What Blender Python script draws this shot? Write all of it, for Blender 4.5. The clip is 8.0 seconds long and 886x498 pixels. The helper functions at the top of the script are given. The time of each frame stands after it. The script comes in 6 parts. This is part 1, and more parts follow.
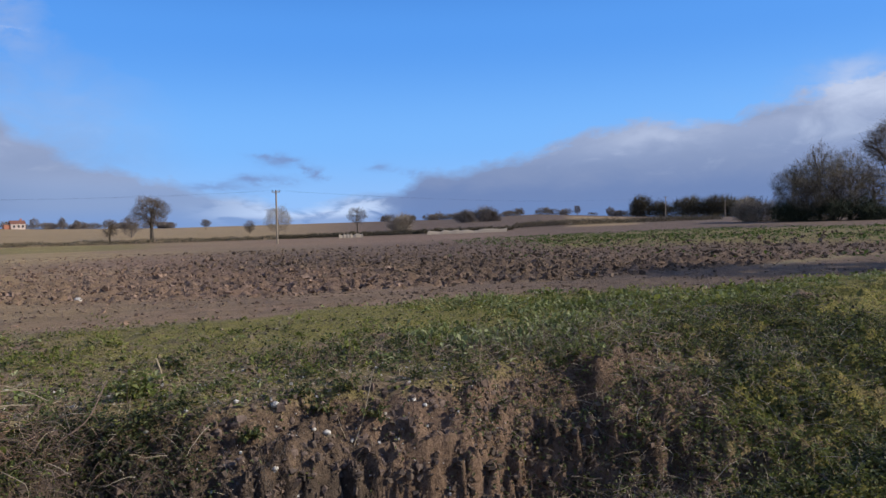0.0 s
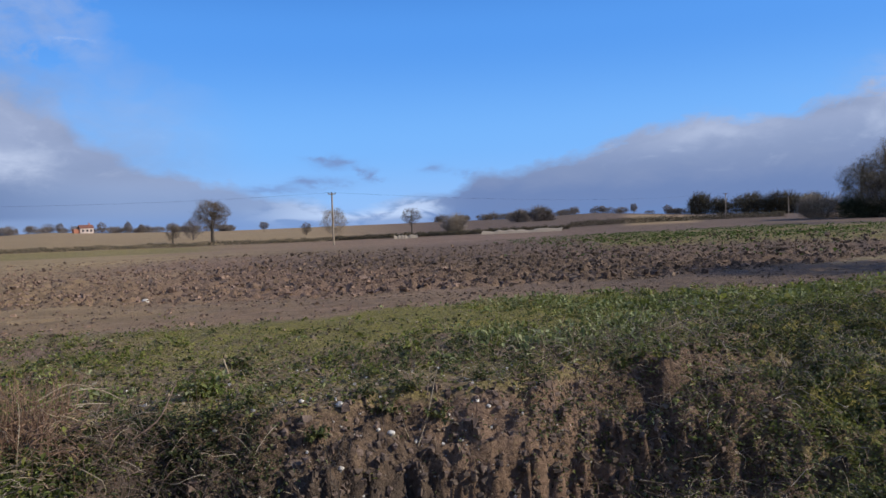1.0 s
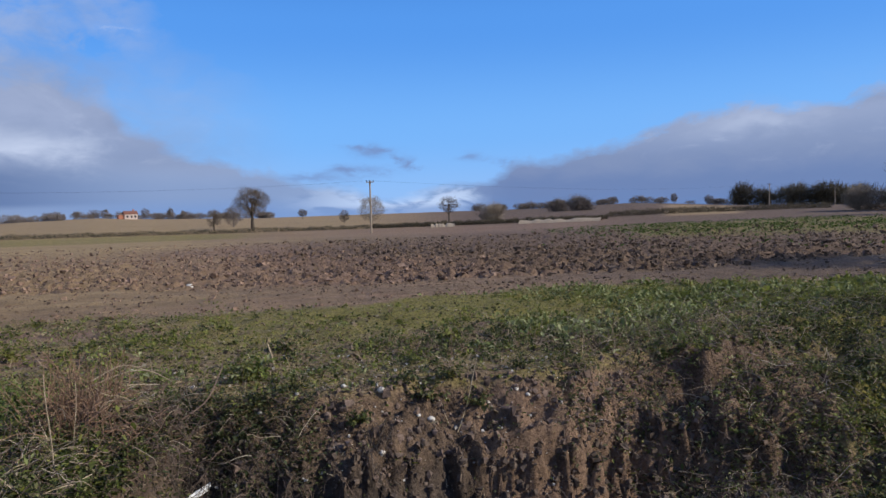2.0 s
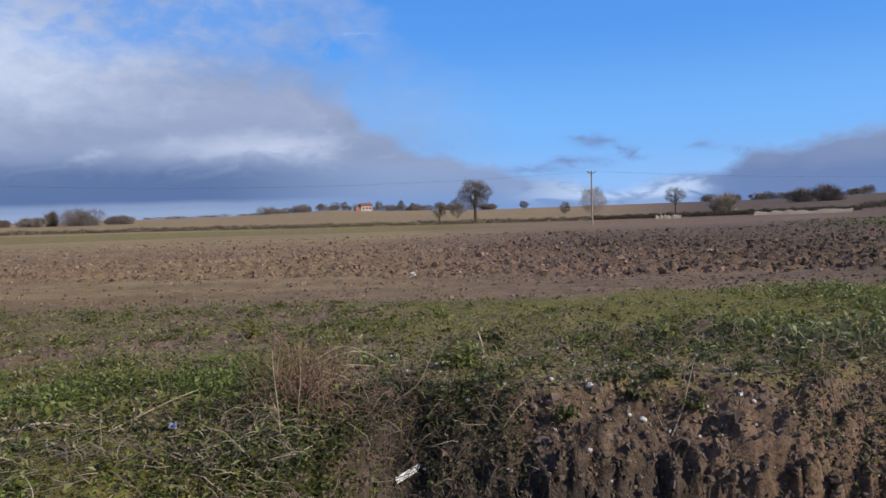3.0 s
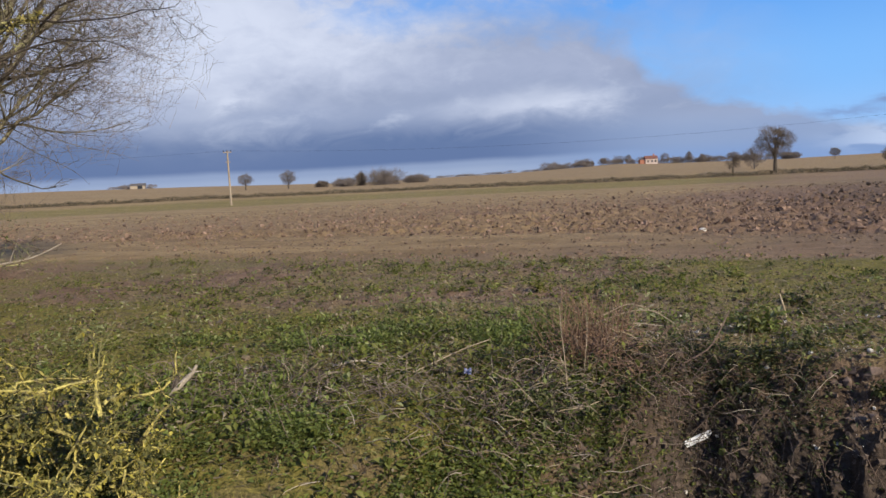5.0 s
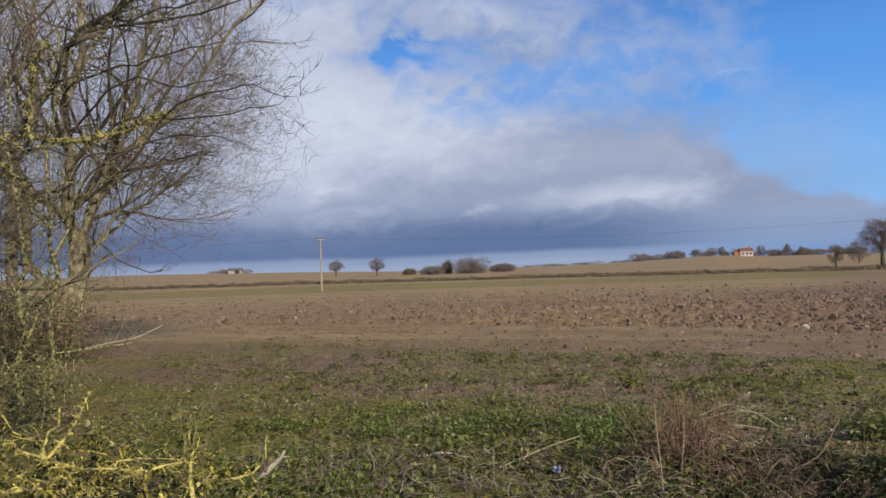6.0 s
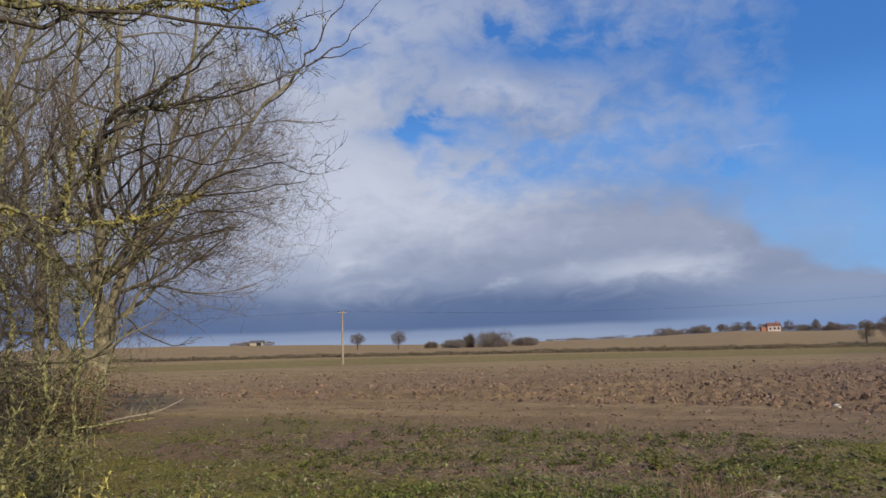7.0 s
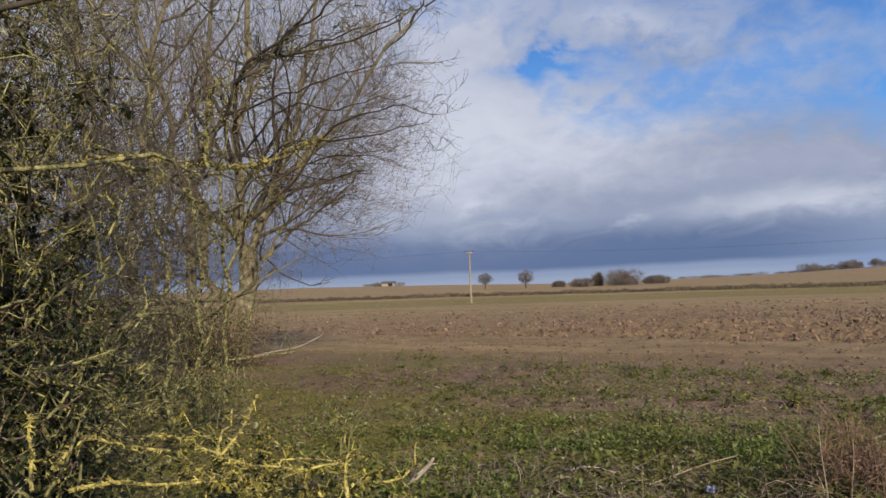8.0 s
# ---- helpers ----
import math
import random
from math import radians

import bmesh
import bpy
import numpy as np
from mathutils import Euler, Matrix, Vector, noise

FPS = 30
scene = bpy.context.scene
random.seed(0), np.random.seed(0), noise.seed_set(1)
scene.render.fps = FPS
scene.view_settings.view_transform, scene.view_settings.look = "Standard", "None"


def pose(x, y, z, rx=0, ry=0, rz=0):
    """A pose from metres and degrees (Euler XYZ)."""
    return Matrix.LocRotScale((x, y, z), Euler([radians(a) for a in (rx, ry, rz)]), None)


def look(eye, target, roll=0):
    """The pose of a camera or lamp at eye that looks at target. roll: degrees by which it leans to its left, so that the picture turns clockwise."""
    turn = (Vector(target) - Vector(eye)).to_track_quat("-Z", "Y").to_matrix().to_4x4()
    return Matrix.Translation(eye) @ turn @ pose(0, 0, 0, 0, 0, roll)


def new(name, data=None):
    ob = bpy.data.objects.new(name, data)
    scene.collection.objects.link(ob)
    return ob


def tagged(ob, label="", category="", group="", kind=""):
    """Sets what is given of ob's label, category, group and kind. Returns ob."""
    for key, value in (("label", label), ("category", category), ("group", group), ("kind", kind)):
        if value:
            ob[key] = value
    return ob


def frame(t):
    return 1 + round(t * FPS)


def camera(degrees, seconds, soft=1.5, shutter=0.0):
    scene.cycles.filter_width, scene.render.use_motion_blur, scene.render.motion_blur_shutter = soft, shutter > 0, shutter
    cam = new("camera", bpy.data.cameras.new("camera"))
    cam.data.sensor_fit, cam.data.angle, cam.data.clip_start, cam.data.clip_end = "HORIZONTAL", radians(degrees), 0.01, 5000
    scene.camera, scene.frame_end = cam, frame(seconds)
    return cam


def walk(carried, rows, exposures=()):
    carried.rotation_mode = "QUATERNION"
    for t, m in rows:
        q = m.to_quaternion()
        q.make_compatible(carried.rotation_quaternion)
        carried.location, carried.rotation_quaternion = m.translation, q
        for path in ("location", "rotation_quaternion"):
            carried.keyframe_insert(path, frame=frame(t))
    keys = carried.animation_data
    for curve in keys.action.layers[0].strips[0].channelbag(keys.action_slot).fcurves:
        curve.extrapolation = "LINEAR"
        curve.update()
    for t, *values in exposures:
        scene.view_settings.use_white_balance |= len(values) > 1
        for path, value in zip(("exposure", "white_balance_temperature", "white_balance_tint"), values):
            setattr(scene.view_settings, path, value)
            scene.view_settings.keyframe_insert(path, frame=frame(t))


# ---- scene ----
# camera: seconds, place, turn to the left of +y, pitch, roll
cam = camera(61.49, 8.0, soft=1.5)
ROWS = [
    (0, -0.000, 0.000, 1.650, -25.51, -2.07, -1.42),
    (0.5, -0.028, 0.028, 1.658, -24.07, -1.13, -1.71),
    (1, -0.053, 0.085, 1.647, -21.36, -1.93, -2.03),
    (1.2, -0.058, 0.085, 1.656, -20.30, -1.13, -1.95),
    (2.3, -0.125, 0.037, 1.643, -16.34, -3.30, -1.56),
    (2.5, -0.101, 0.104, 1.633, -12.11, -3.14, -1.82),
    (3, 0.019, 0.165, 1.628, -1.62, -2.88, -1.69),
    (3.5, 0.095, 0.167, 1.637, 7.31, -4.74, -2.10),
    (4, 0.131, 0.166, 1.648, 13.21, -5.98, -3.24),
    (4.2, 0.112, 0.175, 1.642, 15.53, -5.98, -3.60),
    (5.3, -0.038, 0.163, 1.645, 22.20, -4.75, -2.82),
    (5.5, -0.035, 0.136, 1.651, 24.22, -2.96, -2.58),
    (6, -0.048, 0.153, 1.656, 26.28, 1.67, -2.17),
    (6.5, -0.032, 0.129, 1.683, 26.97, 5.30, -1.79),
    (7, -0.011, 0.105, 1.698, 27.78, 7.33, -1.84),
    (7.5, 0.001, 0.106, 1.685, 31.01, 6.88, -2.25),
    (8, 0.035, 0.096, 1.655, 37.64, 3.07, -2.35),
]


def aim(x, y, z, yaw, pitch, roll):
    a, b = radians(yaw), radians(pitch)
    ahead = Vector((-math.sin(a) * math.cos(b), math.cos(a) * math.cos(b), math.sin(b)))
    eye = Vector((x, y, z))
    return look(eye, eye + ahead * 10, roll)


walk(cam, [(r[0], aim(*r[1:])) for r in ROWS], [(0, 0.0, 5980, 10), (0.5, -0.24, 5900, 10), (1.0, -0.02, 5950, 10), (2.5, -0.05, 5950, 10), (3.5, -0.02, 6020, 10), (4.0, 0.06, 6150, 10), (5.5, 0.09, 6430, 10), (6.5, -0.2, 6450, 10), (7.5, -0.22, 6470, 10), (8, -0.08, 6680, 10)])

# ---- sky and sun ----
SUN_AZ, SUN_EL = -119.0, 28.0          # degrees to the left of +y, and above the horizon


def world_sky():
    w = bpy.data.worlds.new("sky")
    scene.world = w
    w.use_nodes = True
    nt = w.node_tree
    nt.nodes.clear()
    N = nt.nodes.new

    def link(a, b):
        nt.links.new(a, b)

    def math_node(op, a, b=None, c=None, clamp=False):
        n = N("ShaderNodeMath")
        n.operation, n.use_clamp = op, clamp
        for i, v in enumerate((a, b, c)):
            if v is None:
                continue
            if isinstance(v, (int, float)):
                n.inputs[i].default_value = v
            else:
                link(v, n.inputs[i])
        return n.outputs[0]

    def ramp(value, stops, lo, hi):
        m = N("ShaderNodeMapRange")
        link(value, m.inputs[0])
        m.inputs[1].default_value, m.inputs[2].default_value = lo, hi
        r = N("ShaderNodeValToRGB")
        link(m.outputs[0], r.inputs[0])
        r.color_ramp.interpolation = "EASE"
        els = r.color_ramp.elements
        while len(els) < len(stops):
            els.new(0.5)
        for e, (p, col) in zip(els, stops):
            e.position = (p - lo) / (hi - lo)
            e.color = (*col, 1) if isinstance(col, tuple) else (col, col, col, 1)
        return r.outputs[0]

    def noise_at(vec, scale, detail, rough=0.55, dist=0.0):
        n = N("ShaderNodeTexNoise")
        link(vec, n.inputs["Vector"])
        n.inputs["Scale"].default_value, n.inputs["Detail"].default_value = scale, detail
        n.inputs["Roughness"].default_value, n.inputs["Distortion"].default_value = rough, dist
        return n.outputs[0]

    def mix(f, a, b):
        m = N("ShaderNodeMix")
        m.data_type = "RGBA"
        for v, s in ((f, m.inputs[0]), (a, m.inputs[6]), (b, m.inputs[7])):
            if isinstance(v, (int, float)):
                s.default_value = v
            elif isinstance(v, tuple):
                s.default_value = (*v, 1)
            else:
                link(v, s)
        return m.outputs[2]

    tc = N("ShaderNodeTexCoord")
    sep = N("ShaderNodeSeparateXYZ")
    link(tc.outputs["Generated"], sep.inputs[0])
    X, Y, Z = sep.outputs
    az = math_node("MULTIPLY", math_node("ARCTAN2", math_node("MULTIPLY", X, -1.0), Y), 57.2958)
    el = math_node("MULTIPLY", math_node("ARCSINE", Z), 57.2958)
    comb = N("ShaderNodeCombineXYZ")            # clouds lie flat: they are stretched sideways towards the horizon
    link(math_node("MULTIPLY", az, 0.1), comb.inputs[0])
    link(math_node("MULTIPLY", math_node("POWER", math_node("ADD", math_node("MAXIMUM", el, 0.0), 0.6), 0.75), 0.42), comb.inputs[1])
    P = comb.outputs[0]
    n1 = noise_at(P, 0.55, 6, 0.55, 0.6)
    n2 = noise_at(P, 1.7, 7, 0.6, 0.4)
    n3 = noise_at(P, 0.9, 4, 0.5, 0.2)

    sky = N("ShaderNodeTexSky")
    sky.sky_type, sky.sun_disc = "NISHITA", False
    sky.sun_elevation, sky.sun_rotation = radians(SUN_EL), radians(-SUN_AZ)
    sky.altitude, sky.air_density, sky.dust_density, sky.ozone_density = 60, 1.0, 0.6, 2.0
    dim = N("ShaderNodeHueSaturation")
    link(sky.outputs[0], dim.inputs["Color"])
    dim.inputs["Saturation"].default_value, dim.inputs["Value"].default_value = SKY_SAT, SKY_VAL
    clear = ramp(el, [(0, (0.30, 0.55, 1.0)), (6, (0.20, 0.49, 1.0)), (14, (0.11, 0.355, 0.90)), (20, (0.065, 0.245, 0.71)), (30, (0.045, 0.19, 0.62)), (70, (0.03, 0.13, 0.45))], 0, 90)
    blue = mix(0.8, dim.outputs[0], clear)
    # the cloud bank: its top over each bearing, thin veils, holes and lit or shaded swells
    n4 = noise_at(P, 3.6, 5, 0.6, 0.3)
    calm = ramp(el, [(0, 0.15), (4, 0.45), (12, 1.0)], 0, 40)
    az_w = math_node("ADD", az, math_node("ADD", math_node("MULTIPLY", math_node("SUBTRACT", n2, 0.5), 10.0), math_node("MULTIPLY", math_node("SUBTRACT", n4, 0.5), 4.0)))
    el_w = math_node("ADD", el, math_node("MULTIPLY", calm, math_node("ADD", math_node("MULTIPLY", math_node("SUBTRACT", n3, 0.5), 5.0), math_node("MULTIPLY", math_node("SUBTRACT", n4, 0.5), 3.0))))

    def swells(spots):
        """Soft patches (bearing, height, half widths, weight), added up."""
        total = 0.0
        for a, e, wide, tall, weight in spots:
            u, v = math_node("MULTIPLY_ADD", az_w, 1 / wide, -a / wide), math_node("MULTIPLY_ADD", el_w, 1 / tall, -e / tall)
            far = math_node("MULTIPLY_ADD", u, u, math_node("MULTIPLY", v, v))
            fall = math_node("EXPONENT", math_node("MULTIPLY", far, -1.1))
            total = math_node("MULTIPLY_ADD", fall, weight, total)
        return total

    edge = math_node("MULTIPLY", ramp(az, [(-180, 0.35), (-90, 0.42), (-62, 0.27), (-56, 0.24), (-51, 0.21), (-46.5, 0.175), (-41, 0.172), (-37, 0.155), (-31, 0.12), (-26, 0.098),
                                           (-21, 0.06), (-14, 0.035), (-9, 0.07), (-5, 0.095), (0, 0.125), (3, 0.17), (6, 0.26), (10, 0.315), (16, 0.335), (24, 0.345), (29, 0.40),
                                           (34, 0.62), (60, 0.85), (100, 0.8), (180, 0.35)], -180, 180), 42.0)
    leftward = ramp(az, [(-5, 0.0), (8, 1.0)], -180, 180)
    wob = math_node("ADD", math_node("MULTIPLY", math_node("SUBTRACT", n1, 0.5), 1.0), math_node("ADD", math_node("MULTIPLY", math_node("SUBTRACT", n2, 0.5), 1.3), math_node("MULTIPLY", math_node("SUBTRACT", n4, 0.5), 0.8)))
    top = math_node("ADD", edge, math_node("MULTIPLY", wob, math_node("MULTIPLY_ADD", edge, 0.22, 0.7)))
    soft = math_node("MULTIPLY_ADD", math_node("MULTIPLY", edge, leftward), 0.22, 0.9)
    cover = math_node("DIVIDE", math_node("SUBTRACT", top, el), soft, clamp=True)
    glow = swells(((37, 9.5, 8, 4.5, 1.0), (27, 10.8, 7, 3.2, 0.95), (37, 18, 4.5, 7, 0.8), (33, 13.2, 5, 2, 0.4), (16, 5.0, 5, 0.9, 0.7), (10.2, 4.9, 3.6, 0.8, 0.9),
                   (23, 18.6, 3.5, 0.7, 0.8), (14, 15.8, 4, 0.8, 0.45), (4, 13.6, 1.6, 0.35, 0.8), (36, 6.2, 1.4, 0.8, 0.6), (31, 24.5, 6, 3.0, 0.5), (-41, 5.8, 4, 0.9, 0.55), (-55, 8.6, 4, 1.2, 0.95)))
    gloom = swells(((14, 10.2, 6, 2.0, 0.6), (7, 9.5, 2.5, 2.6, 0.65), (19, 16.6, 3.5, 1.0, 0.8), (9.9, 11, 3, 1.2, 0.3), (25, 6.4, 10, 1.0, 0.55), (13.5, 18.4, 3, 1.2, 0.4),
                    (4.5, 6.8, 2.6, 0.8, 0.5), (-50, 7.0, 3.5, 0.55, 0.8), (-46, 4.0, 5, 1.0, 0.35), (1, 4.4, 5, 0.8, 0.35), (-33, 3.4, 6, 0.9, 0.3)))
    holes = swells(((29.5, 15.8, 3.4, 0.8, 0.9), (21, 22, 6, 1.8, 0.65), (12, 21, 5, 1.2, 0.3), (5.5, 11.8, 1.4, 0.9, 0.4), (-3, 18, 8, 6, 0.45), (24, 16.4, 2.5, 0.7, 0.45)))
    thin = ramp(math_node("ADD", n1, math_node("MULTIPLY", math_node("SUBTRACT", n4, 0.5), 0.7)), [(0.28, 0.25), (0.60, 0.95)], 0, 1)
    veil = math_node("MULTIPLY", thin, math_node("MULTIPLY", ramp(az, [(-3, 0.0), (5, 0.55), (24, 1.0)], -60, 120), ramp(el, [(9, 0.0), (13, 1.0), (24, 0.85), (30, 0.5)], 0, 40)))
    haze = math_node("MULTIPLY", ramp(az, [(-9, 0.0), (3, 0.6), (9, 0.8)], -60, 60), ramp(el, [(5, 0.9), (10, 0.6), (14, 0.25), (20, 0.0)], 0, 40))
    cover = math_node("MAXIMUM", cover, math_node("MAXIMUM", veil, math_node("MULTIPLY", haze, ramp(n2, [(0.25, 0.3), (0.65, 1.0)], 0, 1))))
    cover = math_node("MAXIMUM", cover, math_node("MULTIPLY", glow, ramp(n4, [(0.2, 0.55), (0.7, 0.85)], 0, 1)))
    cover = math_node("MULTIPLY", math_node("SUBTRACT", cover, holes, clamp=True), 0.96)
    wave = math_node("ADD", el, math_node("MULTIPLY", math_node("SUBTRACT", n1, 0.5), 0.7))
    base = ramp(el, [(0, (0.20, 0.27, 0.44)), (4, (0.27, 0.325, 0.48)), (8, (0.39, 0.435, 0.58)), (14, (0.44, 0.49, 0.63)), (26, (0.46, 0.51, 0.65))], 0, 30)
    low_left = ramp(wave, [(0.35, (0.33, 0.40, 0.56)), (0.9, (0.27, 0.34, 0.51)), (1.45, (0.115, 0.17, 0.33)), (3.0, (0.12, 0.175, 0.33)), (5.8, (0.30, 0.345, 0.49))], 0, 8)
    low_right = ramp(math_node("ADD", wave, math_node("MULTIPLY", math_node("SUBTRACT", n2, 0.5), 3.0)), [(0.0, (0.16, 0.24, 0.45)), (2.0, (0.17, 0.235, 0.42)), (3.6, (0.22, 0.275, 0.44)), (5.5, (0.30, 0.35, 0.52))], -2, 8)
    gap = math_node("MULTIPLY", ramp(az, [(-22.5, 0.0), (-20, 1.0), (-14, 1.0), (-5, 0.0)], -60, 60), ramp(noise_at(P, 2.6, 5, 0.6, 0.5), [(0.36, 0.0), (0.56, 1.0)], 0, 1))
    low_mid = ramp(wave, [(0.3, (0.22, 0.33, 0.58)), (2.0, (0.27, 0.35, 0.54)), (4.5, (0.34, 0.40, 0.56))], 0, 8)
    low = mix(ramp(az, [(-24, 0.0), (-18, 1.0)], -180, 180), low_right, low_mid)
    low = mix(ramp(az, [(1, 0.0), (17, 1.0)], -180, 180), low, low_left)
    low = mix(math_node("MULTIPLY", gap, ramp(wave, [(0.4, 0.2), (1.0, 0.9), (1.8, 0.75), (2.6, 0.0)], 0, 8)), low, (0.62, 0.72, 0.90))
    lowness = ramp(el, [(0, 1.0), (3.0, 1.0), (5.4, 0.0)], 0, 10)
    cloud = mix(lowness, base, low)
    mottle = noise_at(P, 2.0, 6, 0.6, 0.5)
    rise = ramp(el, [(2.0, 0.0), (5.0, 1.0)], 0, 30)
    cloud = mix(math_node("MULTIPLY", rise, ramp(mottle, [(0.50, 0.0), (0.72, 0.45)], 0, 1)), cloud, (0.55, 0.60, 0.73))
    cloud = mix(math_node("MULTIPLY", rise, ramp(mottle, [(0.30, 0.45), (0.50, 0.0)], 0, 1)), cloud, (0.29, 0.34, 0.48))
    cloud = mix(math_node("MULTIPLY", gloom, ramp(n4, [(0.3, 1.0), (0.7, 0.6)], 0, 1), clamp=True), cloud, (0.27, 0.315, 0.45))
    cloud = mix(math_node("MULTIPLY", glow, ramp(n4, [(0.2, 0.5), (0.7, 0.8)], 0, 1), clamp=True), cloud, (0.66, 0.70, 0.82))
    out = mix(cover, blue, cloud)
    # a few small dark scraps under the clear part
    scrap = swells(((-13.8, 4.6, 1.4, 0.35, 0.8), (-15.7, 3.9, 0.7, 0.35, 0.8), (-21.2, 4.3, 1.0, 0.3, 0.6), (-12.1, 3.4, 1.6, 0.3, 0.8), (-9, 3.0, 2.0, 0.3, 0.6)))
    out = mix(math_node("MULTIPLY", scrap, 1.0, clamp=True), out, (0.20, 0.27, 0.48))
    bg = N("ShaderNodeBackground")
    link(out, bg.inputs[0])
    bg.inputs[1].default_value = 1.0
    o = N("ShaderNodeOutputWorld")
    link(bg.outputs[0], o.inputs[0])


SKY_SAT, SKY_VAL = 1.15, 0.10
world_sky()
sun = new("sun", bpy.data.lights.new("sun", "SUN"))
sun.data.energy, sun.data.angle, sun.data.color = 5.0, radians(0.6), (1.0, 0.89, 0.72)
sa, se = radians(SUN_AZ), radians(SUN_EL)
to_sun = Vector((-math.sin(sa) * math.cos(se), math.cos(sa) * math.cos(se), math.sin(se)))
sun.matrix_world = look(to_sun * 50, (0, 0, 0))

# ---- materials ----
def material(name, build, rough=0.9):
    m = bpy.data.materials.new(name)
    m.use_nodes = True
    nt = m.node_tree
    b = nt.nodes["Principled BSDF"]
    b.inputs["Roughness"].default_value = rough
    b.inputs["Specular IOR Level"].default_value = 0.25
    build(nt, b)
    return m


def tex(nt, scale, detail=5, rough=0.6, coord="Object", vec=None):
    n = nt.nodes.new("ShaderNodeTexNoise")
    if vec is None:
        vec = nt.nodes.new("ShaderNodeTexCoord").outputs[coord]
    nt.links.new(vec, n.inputs["Vector"])
    n.inputs["Scale"].default_value, n.inputs["Detail"].default_value, n.inputs["Roughness"].default_value = scale, detail, rough
    return n.outputs[0]


def blend(nt, f, a, b):
    m = nt.nodes.new("ShaderNodeMix")
    m.data_type = "RGBA"
    for v, s in ((f, m.inputs[0]), (a, m.inputs[6]), (b, m.inputs[7])):
        if isinstance(v, (int, float)):
            s.default_value = v
        elif isinstance(v, tuple):
            s.default_value = (*v, 1)
        else:
            nt.links.new(v, s)
    return m.outputs[2]


def span(nt, value, lo, hi, a=0.0, b=1.0):
    m = nt.nodes.new("ShaderNodeMapRange")
    nt.links.new(value, m.inputs[0])
    for i, v in enumerate((lo, hi, a, b)):
        m.inputs[i + 1].default_value = v
    return m.outputs[0]


def calc(nt, op, a, b):
    n = nt.nodes.new("ShaderNodeMath")
    n.operation, n.use_clamp = op, False
    for v, s in ((a, n.inputs[0]), (b, n.inputs[1])):
        if isinstance(v, (int, float)):
            s.default_value = v
        else:
            nt.links.new(v, s)
    return n.outputs[0]


def bump(nt, b, height, strength, dist):
    n = nt.nodes.new("ShaderNodeBump")
    n.inputs["Strength"].default_value, n.inputs["Distance"].default_value = strength, dist
    nt.links.new(height, n.inputs["Height"])
    nt.links.new(n.outputs[0], b.inputs["Normal"])


def two_tone(name, dark, light, scale, rough=0.9, fine=None, island=0.0, relief=0.0, lo=0.3, hi=0.7):
    """Grain at two scales between two colours; island: how far each loose piece varies in brightness."""
    def build(nt, b):
        f = span(nt, tex(nt, scale, 6), lo, hi)
        col = blend(nt, f, dark, light)
        g = span(nt, tex(nt, fine or scale * 7, 3), 0.3, 0.7, 0.72, 1.22)
        if island:
            geo = nt.nodes.new("ShaderNodeNewGeometry")
            g = calc(nt, "MULTIPLY", g, span(nt, geo.outputs["Random Per Island"], 0, 1, 1 - island, 1 + island))
        hsv = nt.nodes.new("ShaderNodeHueSaturation")
        nt.links.new(col, hsv.inputs["Color"])
        nt.links.new(g, hsv.inputs["Value"])
        nt.links.new(hsv.outputs[0], b.inputs["Base Color"])
        if relief:
            bump(nt, b, tex(nt, scale * 3, 6), 0.6, relief)
    return material(name, build, rough)


def leaf_mix(name, stops, rough=0.6, translucent=0.25):
    """Leaves whose colour runs through the stops from piece to piece."""
    def build(nt, b):
        geo = nt.nodes.new("ShaderNodeNewGeometry")
        r = nt.nodes.new("ShaderNodeValToRGB")
        nt.links.new(geo.outputs["Random Per Island"], r.inputs[0])
        els = r.color_ramp.elements
        while len(els) < len(stops):
            els.new(0.5)
        for e, (p, c) in zip(els, stops):
            e.position, e.color = p, (*c, 1)
        hsv = nt.nodes.new("ShaderNodeHueSaturation")
        nt.links.new(r.outputs[0], hsv.inputs["Color"])
        nt.links.new(span(nt, tex(nt, 1.3, 4), 0.3, 0.7, 0.7, 1.25), hsv.inputs["Value"])
        nt.links.new(hsv.outputs[0], b.inputs["Base Color"])
        t = nt.nodes.new("ShaderNodeBsdfTranslucent")
        nt.links.new(hsv.outputs[0], t.inputs[0])
        m = nt.nodes.new("ShaderNodeMixShader")
        m.inputs[0].default_value = translucent
        nt.links.new(b.outputs[0], m.inputs[1])
        nt.links.new(t.outputs[0], m.inputs[2])
        nt.links.new(m.outputs[0], nt.nodes["Material Output"].inputs[0])
    return material(name, build, rough)


